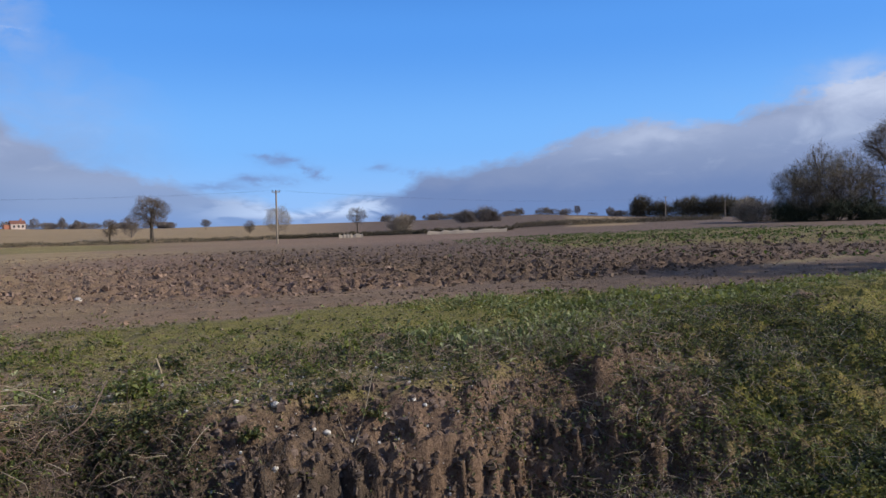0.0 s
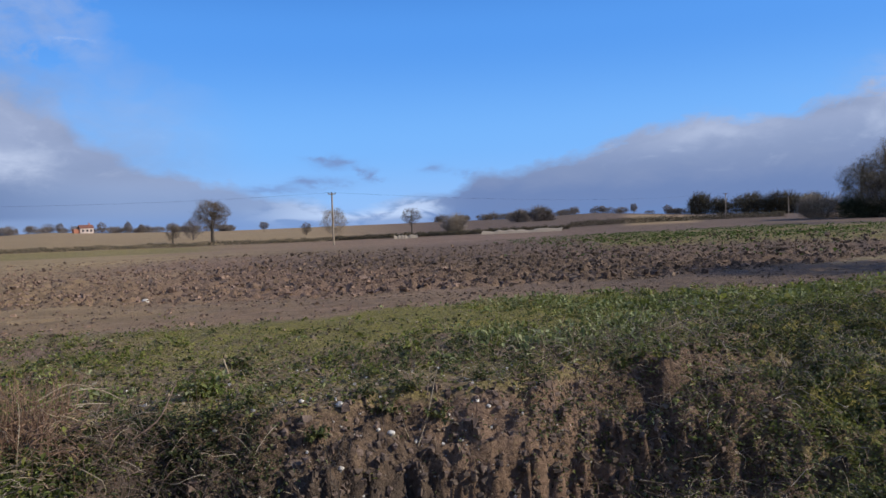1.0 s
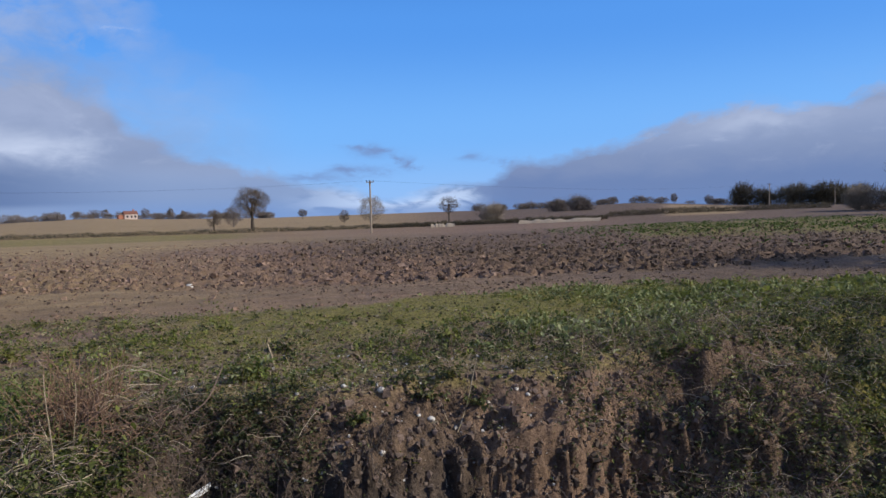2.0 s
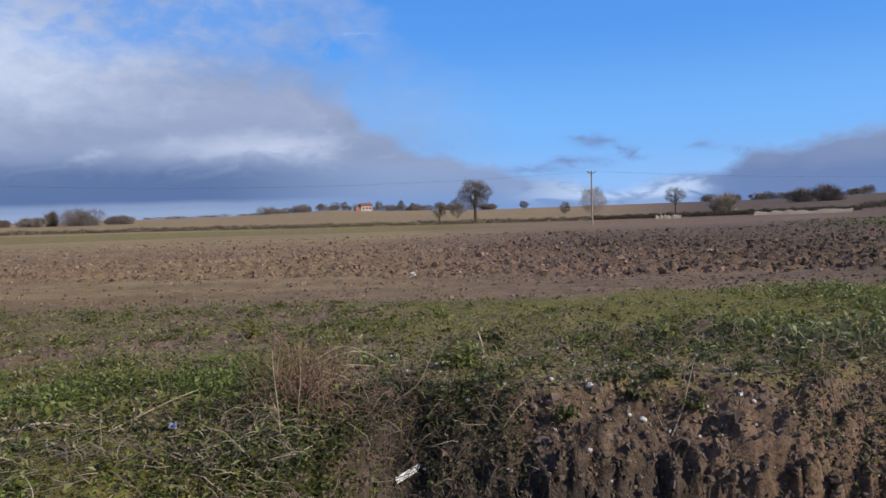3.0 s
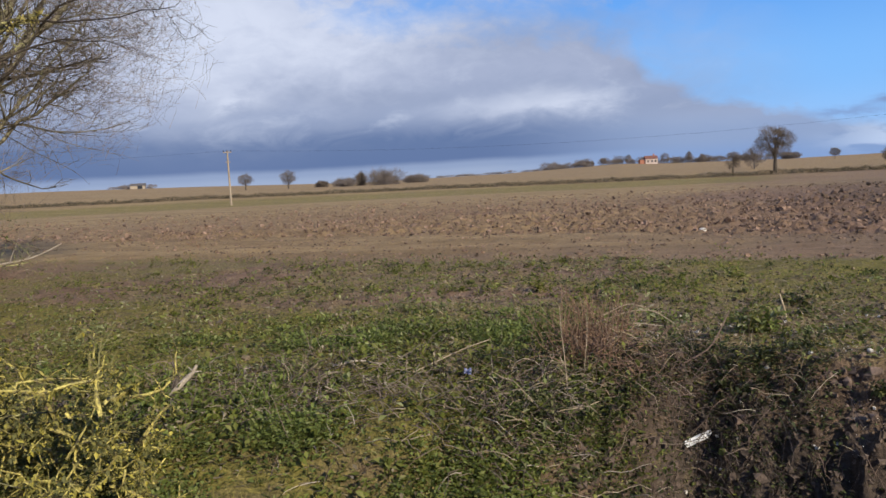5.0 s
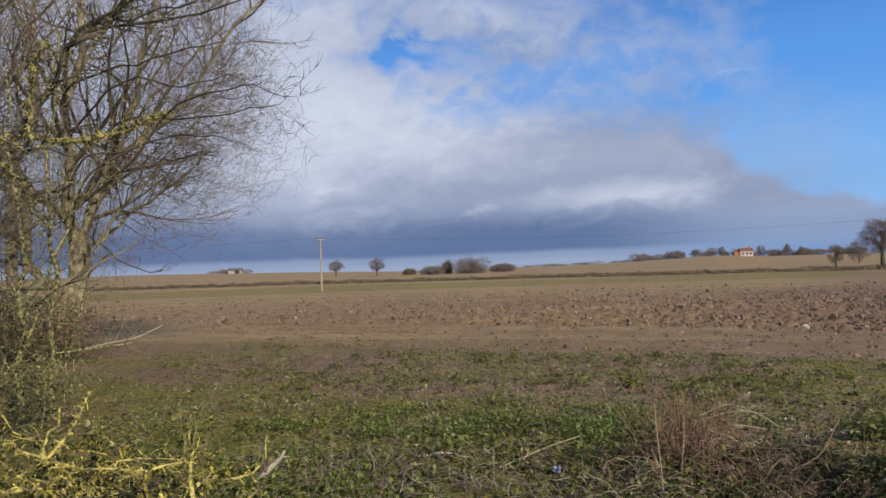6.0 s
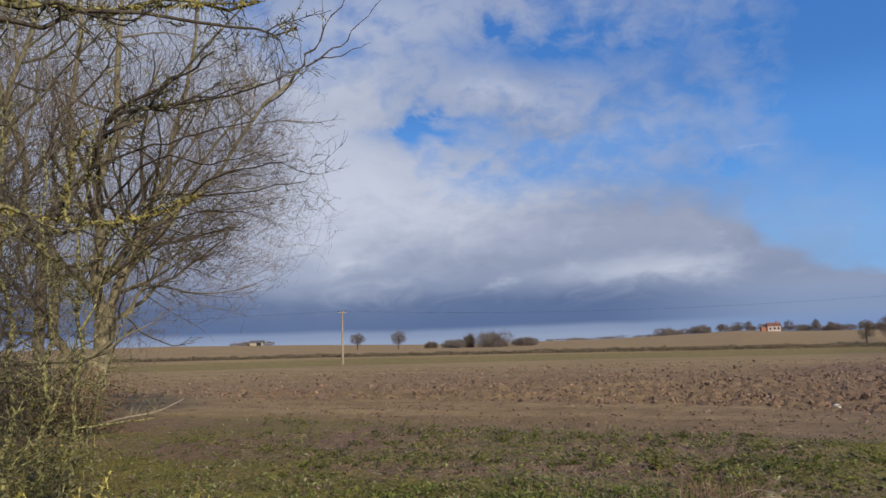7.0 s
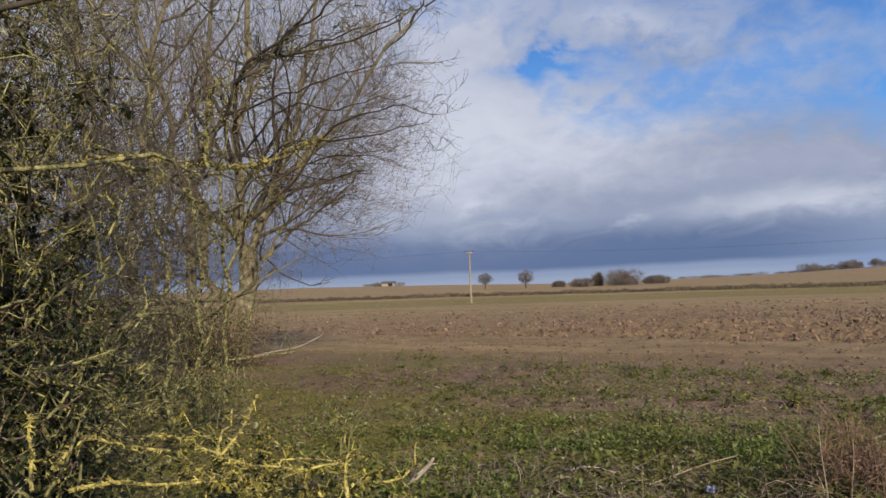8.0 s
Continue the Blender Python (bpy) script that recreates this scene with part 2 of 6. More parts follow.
def ground_material():
    def build(nt, b):
        def mask(name):
            a = nt.nodes.new("ShaderNodeAttribute")
            a.attribute_name = name
            return a.outputs["Fac"]
        fine, mid, big = tex(nt, 22, 6, 0.7), tex(nt, 2.6, 6, 0.65), tex(nt, 0.12, 4)
        soil = blend(nt, span(nt, mid, 0.32, 0.68), (0.125, 0.076, 0.048), (0.29, 0.182, 0.118))
        soil = blend(nt, span(nt, big, 0.4, 0.65, 0.0, 0.5), soil, (0.25, 0.168, 0.10))
        # dark soil for damp ground, and for shade painted in by the same mask
        damp_shade = blend(nt, span(nt, calc(nt, "ADD", mid, calc(nt, "SUBTRACT", fine, 0.5)), 0.3, 0.75), (0.062, 0.042, 0.027), (0.185, 0.122, 0.076))
        soil = blend(nt, mask("damp_shade"), soil, damp_shade)
        # the darkest soil: low-bank damp plus shade put into the colour
        soil = blend(nt, mask("dark_soil"), soil, blend(nt, span(nt, mid, 0.3, 0.7), (0.026, 0.02, 0.016), (0.13, 0.096, 0.07)))
        rows = nt.nodes.new("ShaderNodeMapping")
        nt.links.new(nt.nodes.new("ShaderNodeTexCoord").outputs["Object"], rows.inputs[0])
        rows.inputs["Scale"].default_value = (0.05, 0.55, 1)
        streak = tex(nt, 1.0, 5, 0.65, vec=rows.outputs[0])
        stubble = blend(nt, span(nt, calc(nt, "ADD", streak, calc(nt, "SUBTRACT", tex(nt, 0.9, 6, 0.7), 0.5)), 0.25, 0.75), (0.21, 0.137, 0.062), (0.41, 0.288, 0.137))
        soil = blend(nt, mask("stubble"), soil, stubble)
        thatch = blend(nt, span(nt, fine, 0.35, 0.65), (0.12, 0.09, 0.042), (0.30, 0.225, 0.11))
        col = blend(nt, span(nt, calc(nt, "ADD", mask("thatch"), calc(nt, "MULTIPLY", calc(nt, "SUBTRACT", mid, 0.5), 1.2)), 0.25, 0.75), soil, thatch)
        green = blend(nt, span(nt, fine, 0.35, 0.65), (0.10, 0.09, 0.02), (0.25, 0.205, 0.05))
        col = blend(nt, span(nt, calc(nt, "ADD", mask("green"), calc(nt, "MULTIPLY", calc(nt, "SUBTRACT", mid, 0.5), 1.5)), 0.3, 0.8), col, green)
        hsv = nt.nodes.new("ShaderNodeHueSaturation")
        nt.links.new(col, hsv.inputs["Color"])
        nt.links.new(span(nt, fine, 0.3, 0.7, 0.75, 1.22), hsv.inputs["Value"])
        nt.links.new(hsv.outputs[0], b.inputs["Base Color"])
        bump(nt, b, calc(nt, "ADD", fine, calc(nt, "MULTIPLY", tex(nt, 6, 5, 0.7), 1.6)), 0.8, 0.05)
    return material("farmland", build, 0.95)


GROUND = ground_material()
CLOD = two_tone("clod_soil", (0.10, 0.066, 0.046), (0.30, 0.20, 0.14), 5, 0.95, island=0.4, relief=0.02)
# bank soil darkened for damp and for shade low on the face
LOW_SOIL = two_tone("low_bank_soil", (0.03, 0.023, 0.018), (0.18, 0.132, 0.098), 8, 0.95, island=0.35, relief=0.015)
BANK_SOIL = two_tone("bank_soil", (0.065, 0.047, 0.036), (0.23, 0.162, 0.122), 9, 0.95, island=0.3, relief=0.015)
DAMP_CLOD = two_tone("damp_soil", (0.055, 0.039, 0.028), (0.20, 0.14, 0.092), 5, 0.95, island=0.35, relief=0.02)
BARK = two_tone("grey_bark", (0.085, 0.075, 0.048), (0.40, 0.35, 0.215), 5, 0.9, relief=0.02)
DARK_BARK = two_tone("dark_bark", (0.045, 0.036, 0.028), (0.12, 0.098, 0.075), 6, 0.9, relief=0.02)
LICHEN = two_tone("lichen_bark", (0.038, 0.034, 0.026), (0.36, 0.33, 0.13), 22, 0.9, island=0.4, relief=0.01, lo=0.42, hi=0.62)
TIPS = two_tone("pale_twig_tips", (0.14, 0.106, 0.08), (0.33, 0.255, 0.195), 2, 0.85, island=0.3)
TWIG = two_tone("tan_twigs", (0.10, 0.08, 0.058), (0.265, 0.21, 0.152), 2, 0.85, island=0.3)
FAR_TWIG = two_tone("far_twigs", (0.10, 0.08, 0.062), (0.19, 0.15, 0.115), 0.8, 0.9, island=0.3)
TAN_TWIG = two_tone("pale_twigs", (0.22, 0.18, 0.13), (0.34, 0.28, 0.21), 0.8, 0.9, island=0.3)
# paler and greyer than FAR_TWIG: distance haze put into the colour
SKYLINE = two_tone("hazy_twigs", (0.13, 0.108, 0.095), (0.23, 0.195, 0.17), 0.3, 0.9, island=0.3)
HEDGE = two_tone("hedge_twigs", (0.06, 0.052, 0.032), (0.135, 0.11, 0.068), 0.8, 0.9, island=0.35)
EVERGREEN = two_tone("ivy_dark", (0.022, 0.028, 0.014), (0.06, 0.07, 0.035), 1.5, 0.8, island=0.35)
STRAW = two_tone("dead_stalks", (0.22, 0.16, 0.095), (0.44, 0.36, 0.25), 8, 0.85, island=0.35)
BRAMBLE = two_tone("bramble_canes", (0.085, 0.055, 0.042), (0.21, 0.15, 0.11), 8, 0.85, island=0.35)
RUSTY = two_tone("rusty_stalks", (0.13, 0.075, 0.045), (0.30, 0.19, 0.12), 8, 0.85, island=0.35)
WOOD = two_tone("weathered_wood", (0.26, 0.21, 0.15), (0.50, 0.43, 0.34), 4, 0.85, fine=60)
POLE_WOOD = two_tone("pole_wood", (0.26, 0.20, 0.14), (0.42, 0.35, 0.26), 1.5, 0.85)
STONE = two_tone("flint", (0.38, 0.33, 0.27), (0.68, 0.64, 0.56), 14, 0.7, island=0.25)
BRICK = two_tone("red_brick", (0.33, 0.13, 0.08), (0.46, 0.22, 0.14), 3, 0.9)
PLASTER = two_tone("pale_plaster", (0.46, 0.36, 0.31), (0.60, 0.50, 0.44), 1, 0.9)
ROOF_TILE = two_tone("roof_tiles", (0.16, 0.07, 0.05), (0.26, 0.12, 0.08), 2, 0.9)
BARN_ROOF = two_tone("barn_roof", (0.09, 0.08, 0.075), (0.16, 0.145, 0.13), 2, 0.8)
GLASSY = two_tone("dark_glass", (0.02, 0.024, 0.03), (0.05, 0.055, 0.065), 1, 0.15)
PLASTIC = two_tone("white_plastic", (0.72, 0.72, 0.70), (0.86, 0.86, 0.84), 9, 0.4)
BLUE = two_tone("blue_wrapper", (0.07, 0.085, 0.24), (0.32, 0.33, 0.42), 30, 0.4)
WEED = leaf_mix("weed_leaves", [(0, (0.075, 0.09, 0.02)), (0.35, (0.15, 0.165, 0.03)), (0.75, (0.21, 0.225, 0.045)), (0.93, (0.28, 0.275, 0.08)), (1, (0.30, 0.22, 0.12))], 0.6, 0.4)
GRASS = leaf_mix("grass_blades", [(0, (0.085, 0.09, 0.018)), (0.4, (0.18, 0.17, 0.032)), (0.7, (0.30, 0.255, 0.07)), (1, (0.44, 0.35, 0.16))], 0.6, 0.4)
DRY = leaf_mix("dry_grass", [(0, (0.09, 0.066, 0.038)), (0.6, (0.185, 0.145, 0.085)), (1, (0.36, 0.30, 0.20))])
DARK_LEAF = leaf_mix("bank_leaves", [(0, (0.035, 0.045, 0.016)), (0.4, (0.075, 0.092, 0.026)), (0.7, (0.14, 0.15, 0.048)), (0.86, (0.22, 0.215, 0.09)), (1, (0.22, 0.16, 0.10))], 0.6, 0.35)
YELLOW = leaf_mix("yellow_lichen", [(0, (0.045, 0.04, 0.028)), (0.4, (0.14, 0.13, 0.06)), (0.7, (0.28, 0.255, 0.10)), (1, (0.45, 0.40, 0.13))], 0.9, 0.0)
CROP = leaf_mix("nettle_leaves", [(0, (0.09, 0.11, 0.026)), (0.5, (0.18, 0.22, 0.05)), (0.9, (0.255, 0.30, 0.08)), (1, (0.33, 0.32, 0.13))], 0.6, 0.4)
FAR_CROP = leaf_mix("young_crop", [(0, (0.035, 0.06, 0.01)), (0.5, (0.065, 0.11, 0.016)), (1, (0.12, 0.16, 0.03))], 0.7, 0.3)
DEAD = leaf_mix("dead_stems", [(0, (0.07, 0.05, 0.04)), (0.5, (0.17, 0.125, 0.095)), (0.85, (0.27, 0.215, 0.16)), (1, (0.42, 0.36, 0.28))], 0.85, 0.0)
TURF_GREEN = leaf_mix("mossy_turf", [(0, (0.05, 0.045, 0.018)), (0.4, (0.09, 0.095, 0.025)), (0.8, (0.14, 0.15, 0.036)), (1, (0.20, 0.18, 0.06))], 0.9, 0.0)
TURF_BROWN = leaf_mix("matted_turf", [(0, (0.06, 0.043, 0.028)), (0.5, (0.15, 0.11, 0.068)), (0.9, (0.21, 0.16, 0.10)), (1, (0.32, 0.255, 0.165))], 0.9, 0.0)
PALE_LEAF = leaf_mix("pale_leaves", [(0, (0.10, 0.125, 0.035)), (0.6, (0.21, 0.23, 0.075)), (1, (0.37, 0.37, 0.18))])
# leaf colours darkened to stand for shade in the ditch and plant gaps
SHADE_LEAF = leaf_mix("shade_leaves", [(0, (0.02, 0.026, 0.01)), (0.5, (0.05, 0.062, 0.02)), (0.85, (0.11, 0.115, 0.04)), (1, (0.15, 0.10, 0.065))])

# ---- mesh helpers ----


def mesh_np(name, verts, faces, mat, smooth=False):
    """A mesh from arrays; faces: (n, 3) or (n, 4)."""
    me = bpy.data.meshes.new(name)
    verts, faces = np.asarray(verts, np.float32), np.asarray(faces, np.int32)
    k = faces.shape[1]
    me.vertices.add(len(verts))
    me.vertices.foreach_set("co", verts.ravel())
    me.loops.add(faces.size)
    me.loops.foreach_set("vertex_index", faces.ravel())
    me.polygons.add(len(faces))
    me.polygons.foreach_set("loop_start", np.arange(0, faces.size, k, dtype=np.int32))
    me.update(calc_edges=True)
    me.polygons.foreach_set("use_smooth", np.full(len(faces), smooth))
    me.materials.append(mat)
    return me


def under(name, me, parent=None, label=""):
    ob = new(name, me)
    ob.parent = parent
    return tagged(ob, label)


def part(name, bm, mat, parent=None, label="", smooth=False):
    me = bpy.data.meshes.new(name)
    bm.to_mesh(me)
    bm.free()
    me.materials.append(mat)
    if smooth:
        for p in me.polygons:
            p.use_smooth = True
    return under(name, me, parent, label)


def box(sx, sy, sz, m=Matrix(), bevel=0.0):
    bm = bmesh.new()
    bmesh.ops.create_cube(bm, size=1, matrix=m @ Matrix.Diagonal((sx, sy, sz, 1)))
    if bevel:
        bmesh.ops.bevel(bm, geom=bm.edges[:], offset=bevel, segments=2, affect="EDGES", profile=0.5)
    return bm


def unit(v):
    return v / np.maximum(np.linalg.norm(v, axis=-1, keepdims=True), 1e-9)


def tubes(P, R, sides=3):
    """Tapered tubes along N lines of K points each: vertices and quads."""
    N, K, _ = P.shape
    T = unit(np.gradient(P, axis=1))
    ref = np.where(np.abs(T[..., 2:3]) > 0.9, np.array([1.0, 0, 0]), np.array([0, 0, 1.0]))
    A = unit(np.cross(T, ref))
    B = np.cross(T, A)
    ang = np.arange(sides) * 2 * np.pi / sides
    V = P[:, :, None] + R[:, :, None, None] * (np.cos(ang)[:, None] * A[:, :, None] + np.sin(ang)[:, None] * B[:, :, None])
    base = (np.arange(N)[:, None, None] * K + np.arange(K - 1)[None, :, None]) * sides
    s = np.arange(sides)[None, None]
    n = (s + 1) % sides
    F = np.stack([base + s, base + n, base + sides + n, base + sides + s], -1).reshape(-1, 4)
    return V.reshape(-1, 3), F


def joined(pieces):
    V, F, off = [], [], 0
    for v, f in pieces:
        V.append(v)
        F.append(f + off)
        off += len(v)
    return np.concatenate(V), np.concatenate(F)


def shoots(rng, start, way, length, radius, K=4, bend=0.25, up=0.0, taper=0.25):
    """Bent lines from start points: (N, K, 3) and radii (N, K)."""
    N = len(start)
    P = np.empty((N, K, 3))
    P[:, 0] = start
    d = unit(way)
    step = (length / (K - 1))[:, None]
    for k in range(1, K):
        d = unit(d + rng.normal(0, bend / math.sqrt(K), (N, 3)) + np.array([0, 0, up / K]))
        P[:, k] = P[:, k - 1] + d * step
    return P, radius[:, None] * np.linspace(1, taper, K)[None]


def sprout(rng, P, R, n, lo, hi, angle, ratio, thick, jitter=0.35):
    """n side shoots on each line: starts, directions, lengths, radii."""
    N, K, _ = P.shape
    L = np.linalg.norm(P[:, -1] - P[:, 0], axis=1)
    t = rng.uniform(lo, hi, (N, n)) * (K - 1)
    i = np.minimum(t.astype(int), K - 2)
    f = (t - i)[..., None]
    rows = np.arange(N)[:, None]
    a, b = P[rows, i], P[rows, i + 1]
    start = a + (b - a) * f
    along = unit(b - a)
    side = unit(np.cross(along, rng.normal(0, 1, (N, n, 3))))
    ang = np.radians(rng.normal(angle, angle * 0.25, (N, n)))[..., None]
    way = along * np.cos(ang) + side * np.sin(ang)
    length = L[:, None] * ratio * (1.15 - 0.6 * t / (K - 1)) * rng.uniform(1 - jitter, 1 + jitter, (N, n))
    rad = R[rows, i] * thick * rng.uniform(0.7, 1.0, (N, n))
    return start.reshape(-1, 3), way.reshape(-1, 3), length.ravel(), rad.ravel()


def brush(rng, n, size, length, radius, fill=0.35, up=0.1):
    """A dense bush: short twigs all through a rounded, uneven volume that stands on the ground."""
    d = unit(rng.normal(0, 1, (n, 3)))
    k = 11
    lobe = rng.uniform(-0.62, 0.62, (k, 3)) * [size[0], size[1], size[2] * 0.42] + [0, 0, size[2] * 0.36]
    lobe[:, 2] *= 1 - 0.45 * np.hypot(lobe[:, 0] / size[0], lobe[:, 1] / size[1])
    big = rng.uniform(0.28, 0.52, k)
    own = rng.integers(0, k, n)
    P0 = lobe[own] + d * np.array([size[0], size[1], size[2] * 0.5]) * (big[own] * rng.uniform(fill, 1, n) ** 0.5)[:, None]
    P0[:, 2] = np.abs(P0[:, 2])
    way = unit(d * 0.7 + rng.normal(0, 0.5, (n, 3)) + [0, 0, up])
    P, R = shoots(rng, P0, way, length * rng.uniform(0.4, 1.2, n), np.full(n, radius), 2, 0.4, 0.1, 0.3)
    return tubes(P, R, 3)


def crown_tree(name, seed, az, r, tall, wide, label, n=3200, bark=DARK_BARK, twigs=FAR_TWIG, low=0.28, girth=0.022, twig=0.016, limbs=16, group="", lean=0.0):
    """A bare field tree: a bole, limbs that reach out into a rounded crown, and a haze of fine twigs."""
    rng = np.random.default_rng(seed)
    ob = new(name)
    x, y = at(az, r)
    ob.matrix_world = pose(x, y, float(broad_z(np.array(x), np.array(y))) - 0.05)
    mid, half = tall * (1 + low) / 2, np.array([wide / 2, wide / 2, tall * (1 - low) / 2])
    bole = smooth_path([(0, 0, 0), (0.1 * lean, 0, tall * 0.25), (lean * 0.5, 0, tall * 0.5), (lean, 0, tall * 0.72)], 10)
    bole[1:] += rng.normal(0, tall * 0.006, (9, 3))
    under("trunk", mesh_np("trunk", *tubes(bole[None], (tall * girth * np.linspace(1.25, 0.3, 10) ** 1.2)[None], 8), bark, True), ob)

    def shape(d):
        return 0.88 + 0.10 * np.sin(5 * d[:, 0] + seed) * np.cos(4 * d[:, 1] + 1) + 0.10 * np.sin(6 * d[:, 2] + 3 * d[:, 0] + seed)

    d = unit(rng.normal(0, 1, (limbs, 3)) + [0, 0, 0.25])
    end = d * half * shape(d)[:, None] * rng.uniform(0.75, 0.95, (limbs, 1)) + [lean, 0, mid]
    k = rng.integers(3, 9, limbs)
    start = bole[k]
    bow = start + (end - start) * 0.5 + np.stack([0 * k, 0 * k, rng.uniform(-0.02, 0.09, limbs) * tall], -1) + rng.normal(0, tall * 0.025, (limbs, 3))
    t = np.linspace(0, 1, 7)[None, :, None]
    P = (1 - t) ** 2 * start[:, None] + 2 * t * (1 - t) * bow[:, None] + t**2 * end[:, None]
    P[:, 1:-1] += rng.normal(0, tall * 0.008, (limbs, 5, 3))
    R = tall * girth * 0.42 * np.linspace(1, 0.2, 7)[None] * rng.uniform(0.7, 1.1, (limbs, 1))
    st, wy, ln, rd = sprout(rng, P, R, 9, 0.25, 0.98, 48, 0.36, 0.6)
    P2, R2 = shoots(rng, st, wy, ln, np.maximum(rd, twig), 3, 0.5, 0.1, 0.4)
    tagged(under("branchwork", mesh_np("branchwork", *joined([tubes(P, R, 5), tubes(P2, R2, 3)]), bark), ob), kind="stuff")
    d = unit(rng.normal(0, 1, (n, 3)))
    P0 = d * half * (shape(d) * rng.uniform(0.25, 1, n) ** 0.45)[:, None] + [lean, 0, mid]
    way = unit(d * 0.8 + rng.normal(0, 0.6, (n, 3)) + [0, 0, 0.15])
    P3, R3 = shoots(rng, P0 - way * tall * 0.03, way, tall * 0.085 * rng.uniform(0.4, 1.4, n), np.full(n, twig), 3 if r < 100 else 2, 0.5, 0.1, 0.4)
    tagged(under("crown", mesh_np("crown", *tubes(P3, R3, 3), twigs), ob), kind="stuff")
    return tagged(ob, label, "tree", group)


def smooth_path(pts, K):
    pts = np.array(pts, float)
    t = np.linspace(0, len(pts) - 1, K)
    return np.stack([np.interp(t, np.arange(len(pts)), pts[:, k]) for k in range(3)], -1)


def build_bush(name, seed, az, r, size, label, mat=FAR_TWIG, n=1500, length=None, radius=None, category="bush", group="", stemmed=True):
    rng = np.random.default_rng(seed)
    ob = new(name)
    x, y = at(az, r)
    ob.matrix_world = pose(x, y, ground_z(x, y) - 0.03)
    size = (size[0], size[1], size[2] * 1.3)
    under("crown", mesh_np("crown", *brush(rng, n, size, length or size[2] * 0.28, radius or r * 0.00022), mat), ob)
    if stemmed:
        k = 7
        w = np.stack([rng.normal(0, 0.5, k), rng.normal(0, 0.5, k), np.ones(k)], -1)
        P, R = shoots(rng, rng.normal(0, size[0] * 0.12, (k, 3)) * [1, 1, 0], w, np.full(k, size[2] * 0.8), np.full(k, size[2] * 0.02), 5)
        for k in range(len(P)):
            under("stem", mesh_np("stem", *tubes(P[k:k + 1], R[k:k + 1], 5), DARK_BARK), ob)
    return tagged(ob, label, category, group)


# ---- the lie of the land ----
def lattice(ix, iy, seed):
    h = (ix.astype(np.int64) * 374761393 + iy.astype(np.int64) * 668265263 + seed * 1442695041) & 0xFFFFFFFF
    h = ((h ^ (h >> 13)) * 1274126177) & 0xFFFFFFFF
    return ((h ^ (h >> 16)) & 0xFFFF) / 65535.0


def vnoise(x, y, seed=0):
    x, y = np.asarray(x, float), np.asarray(y, float)
    ix, iy = np.floor(x), np.floor(y)
    fx, fy = x - ix, y - iy
    fx, fy = fx * fx * (3 - 2 * fx), fy * fy * (3 - 2 * fy)
    a, b = lattice(ix, iy, seed), lattice(ix + 1, iy, seed)
    c, d = lattice(ix, iy + 1, seed), lattice(ix + 1, iy + 1, seed)
    return (a + (b - a) * fx) * (1 - fy) + (c + (d - c) * fx) * fy


def fbm(x, y, seed=0, octaves=4):
    s, a, t = 0.0, 1.0, 0.0
    for o in range(octaves):
        s, t = s + a * vnoise(x * 2**o + 17.3 * o, y * 2**o - 9.1 * o, seed + o), t + a
        a *= 0.5
    return s / t


def smooth(v, lo, hi):
    t = np.clip((np.asarray(v, float) - lo) / (hi - lo), 0, 1)
    return t * t * (3 - 2 * t)


def at(az, r):
    return -math.sin(radians(az)) * r, math.cos(radians(az)) * r


def broad_z(x, y):
    """The field, the dip to the hedge and the rise behind it."""
    r, az = np.hypot(x, y), np.degrees(np.arctan2(-x, y))
    z115 = np.interp(az, [-180, -60, -45, -30, -20, 10, 36, 60, 180], [0, 0.3, 0.25, -0.5, -1.1, -1.1, -0.85, -0.5, 0])
    zh = np.interp(az, [-180, -60, -45, -29, -12.5, 6.5, 23, 38, 60, 180], [0.3, 0.6, 0.5, -0.2, -0.8, -0.5, -0.37, 0.06, 0.2, 0.3])
    sky = np.interp(az, [-180, -60, -48, -40, -33, -26, -15, -5, 3, 6.5, 15, 27, 38, 48, 100, 180],
                    [0.3, -0.1, -0.15, 0.05, 0.42, 0.2, 0.12, 0.05, 0.2, 0.35, 0.06, 0.0, 0.31, 0.5, 0.5, 0.3])
    zs = 1.65 + 420 * np.tan(np.radians(sky))
    rr = [0, 28, 115, 138, 420, 1200, 4600]
    zz = [0 * r, 0 * r, z115, zh, zs, zs - 4, zs - 30]
    z = zz[-1]
    for k in range(len(rr) - 2, -1, -1):
        f = np.clip((r - rr[k]) / (rr[k + 1] - rr[k]), 0, 1)
        z = np.where(r < rr[k + 1], zz[k] + (zz[k + 1] - zz[k]) * f, z)
    return z


EDGE_X, EDGE_Y = [-9, -4, -1.5, 0, 2, 3.3, 4.6, 5.6, 7, 9, 14, 30], [5.0, 5.8, 6.7, 7.1, 7.2, 6.95, 7.5, 7.4, 8.3, 9.3, 11, 14]


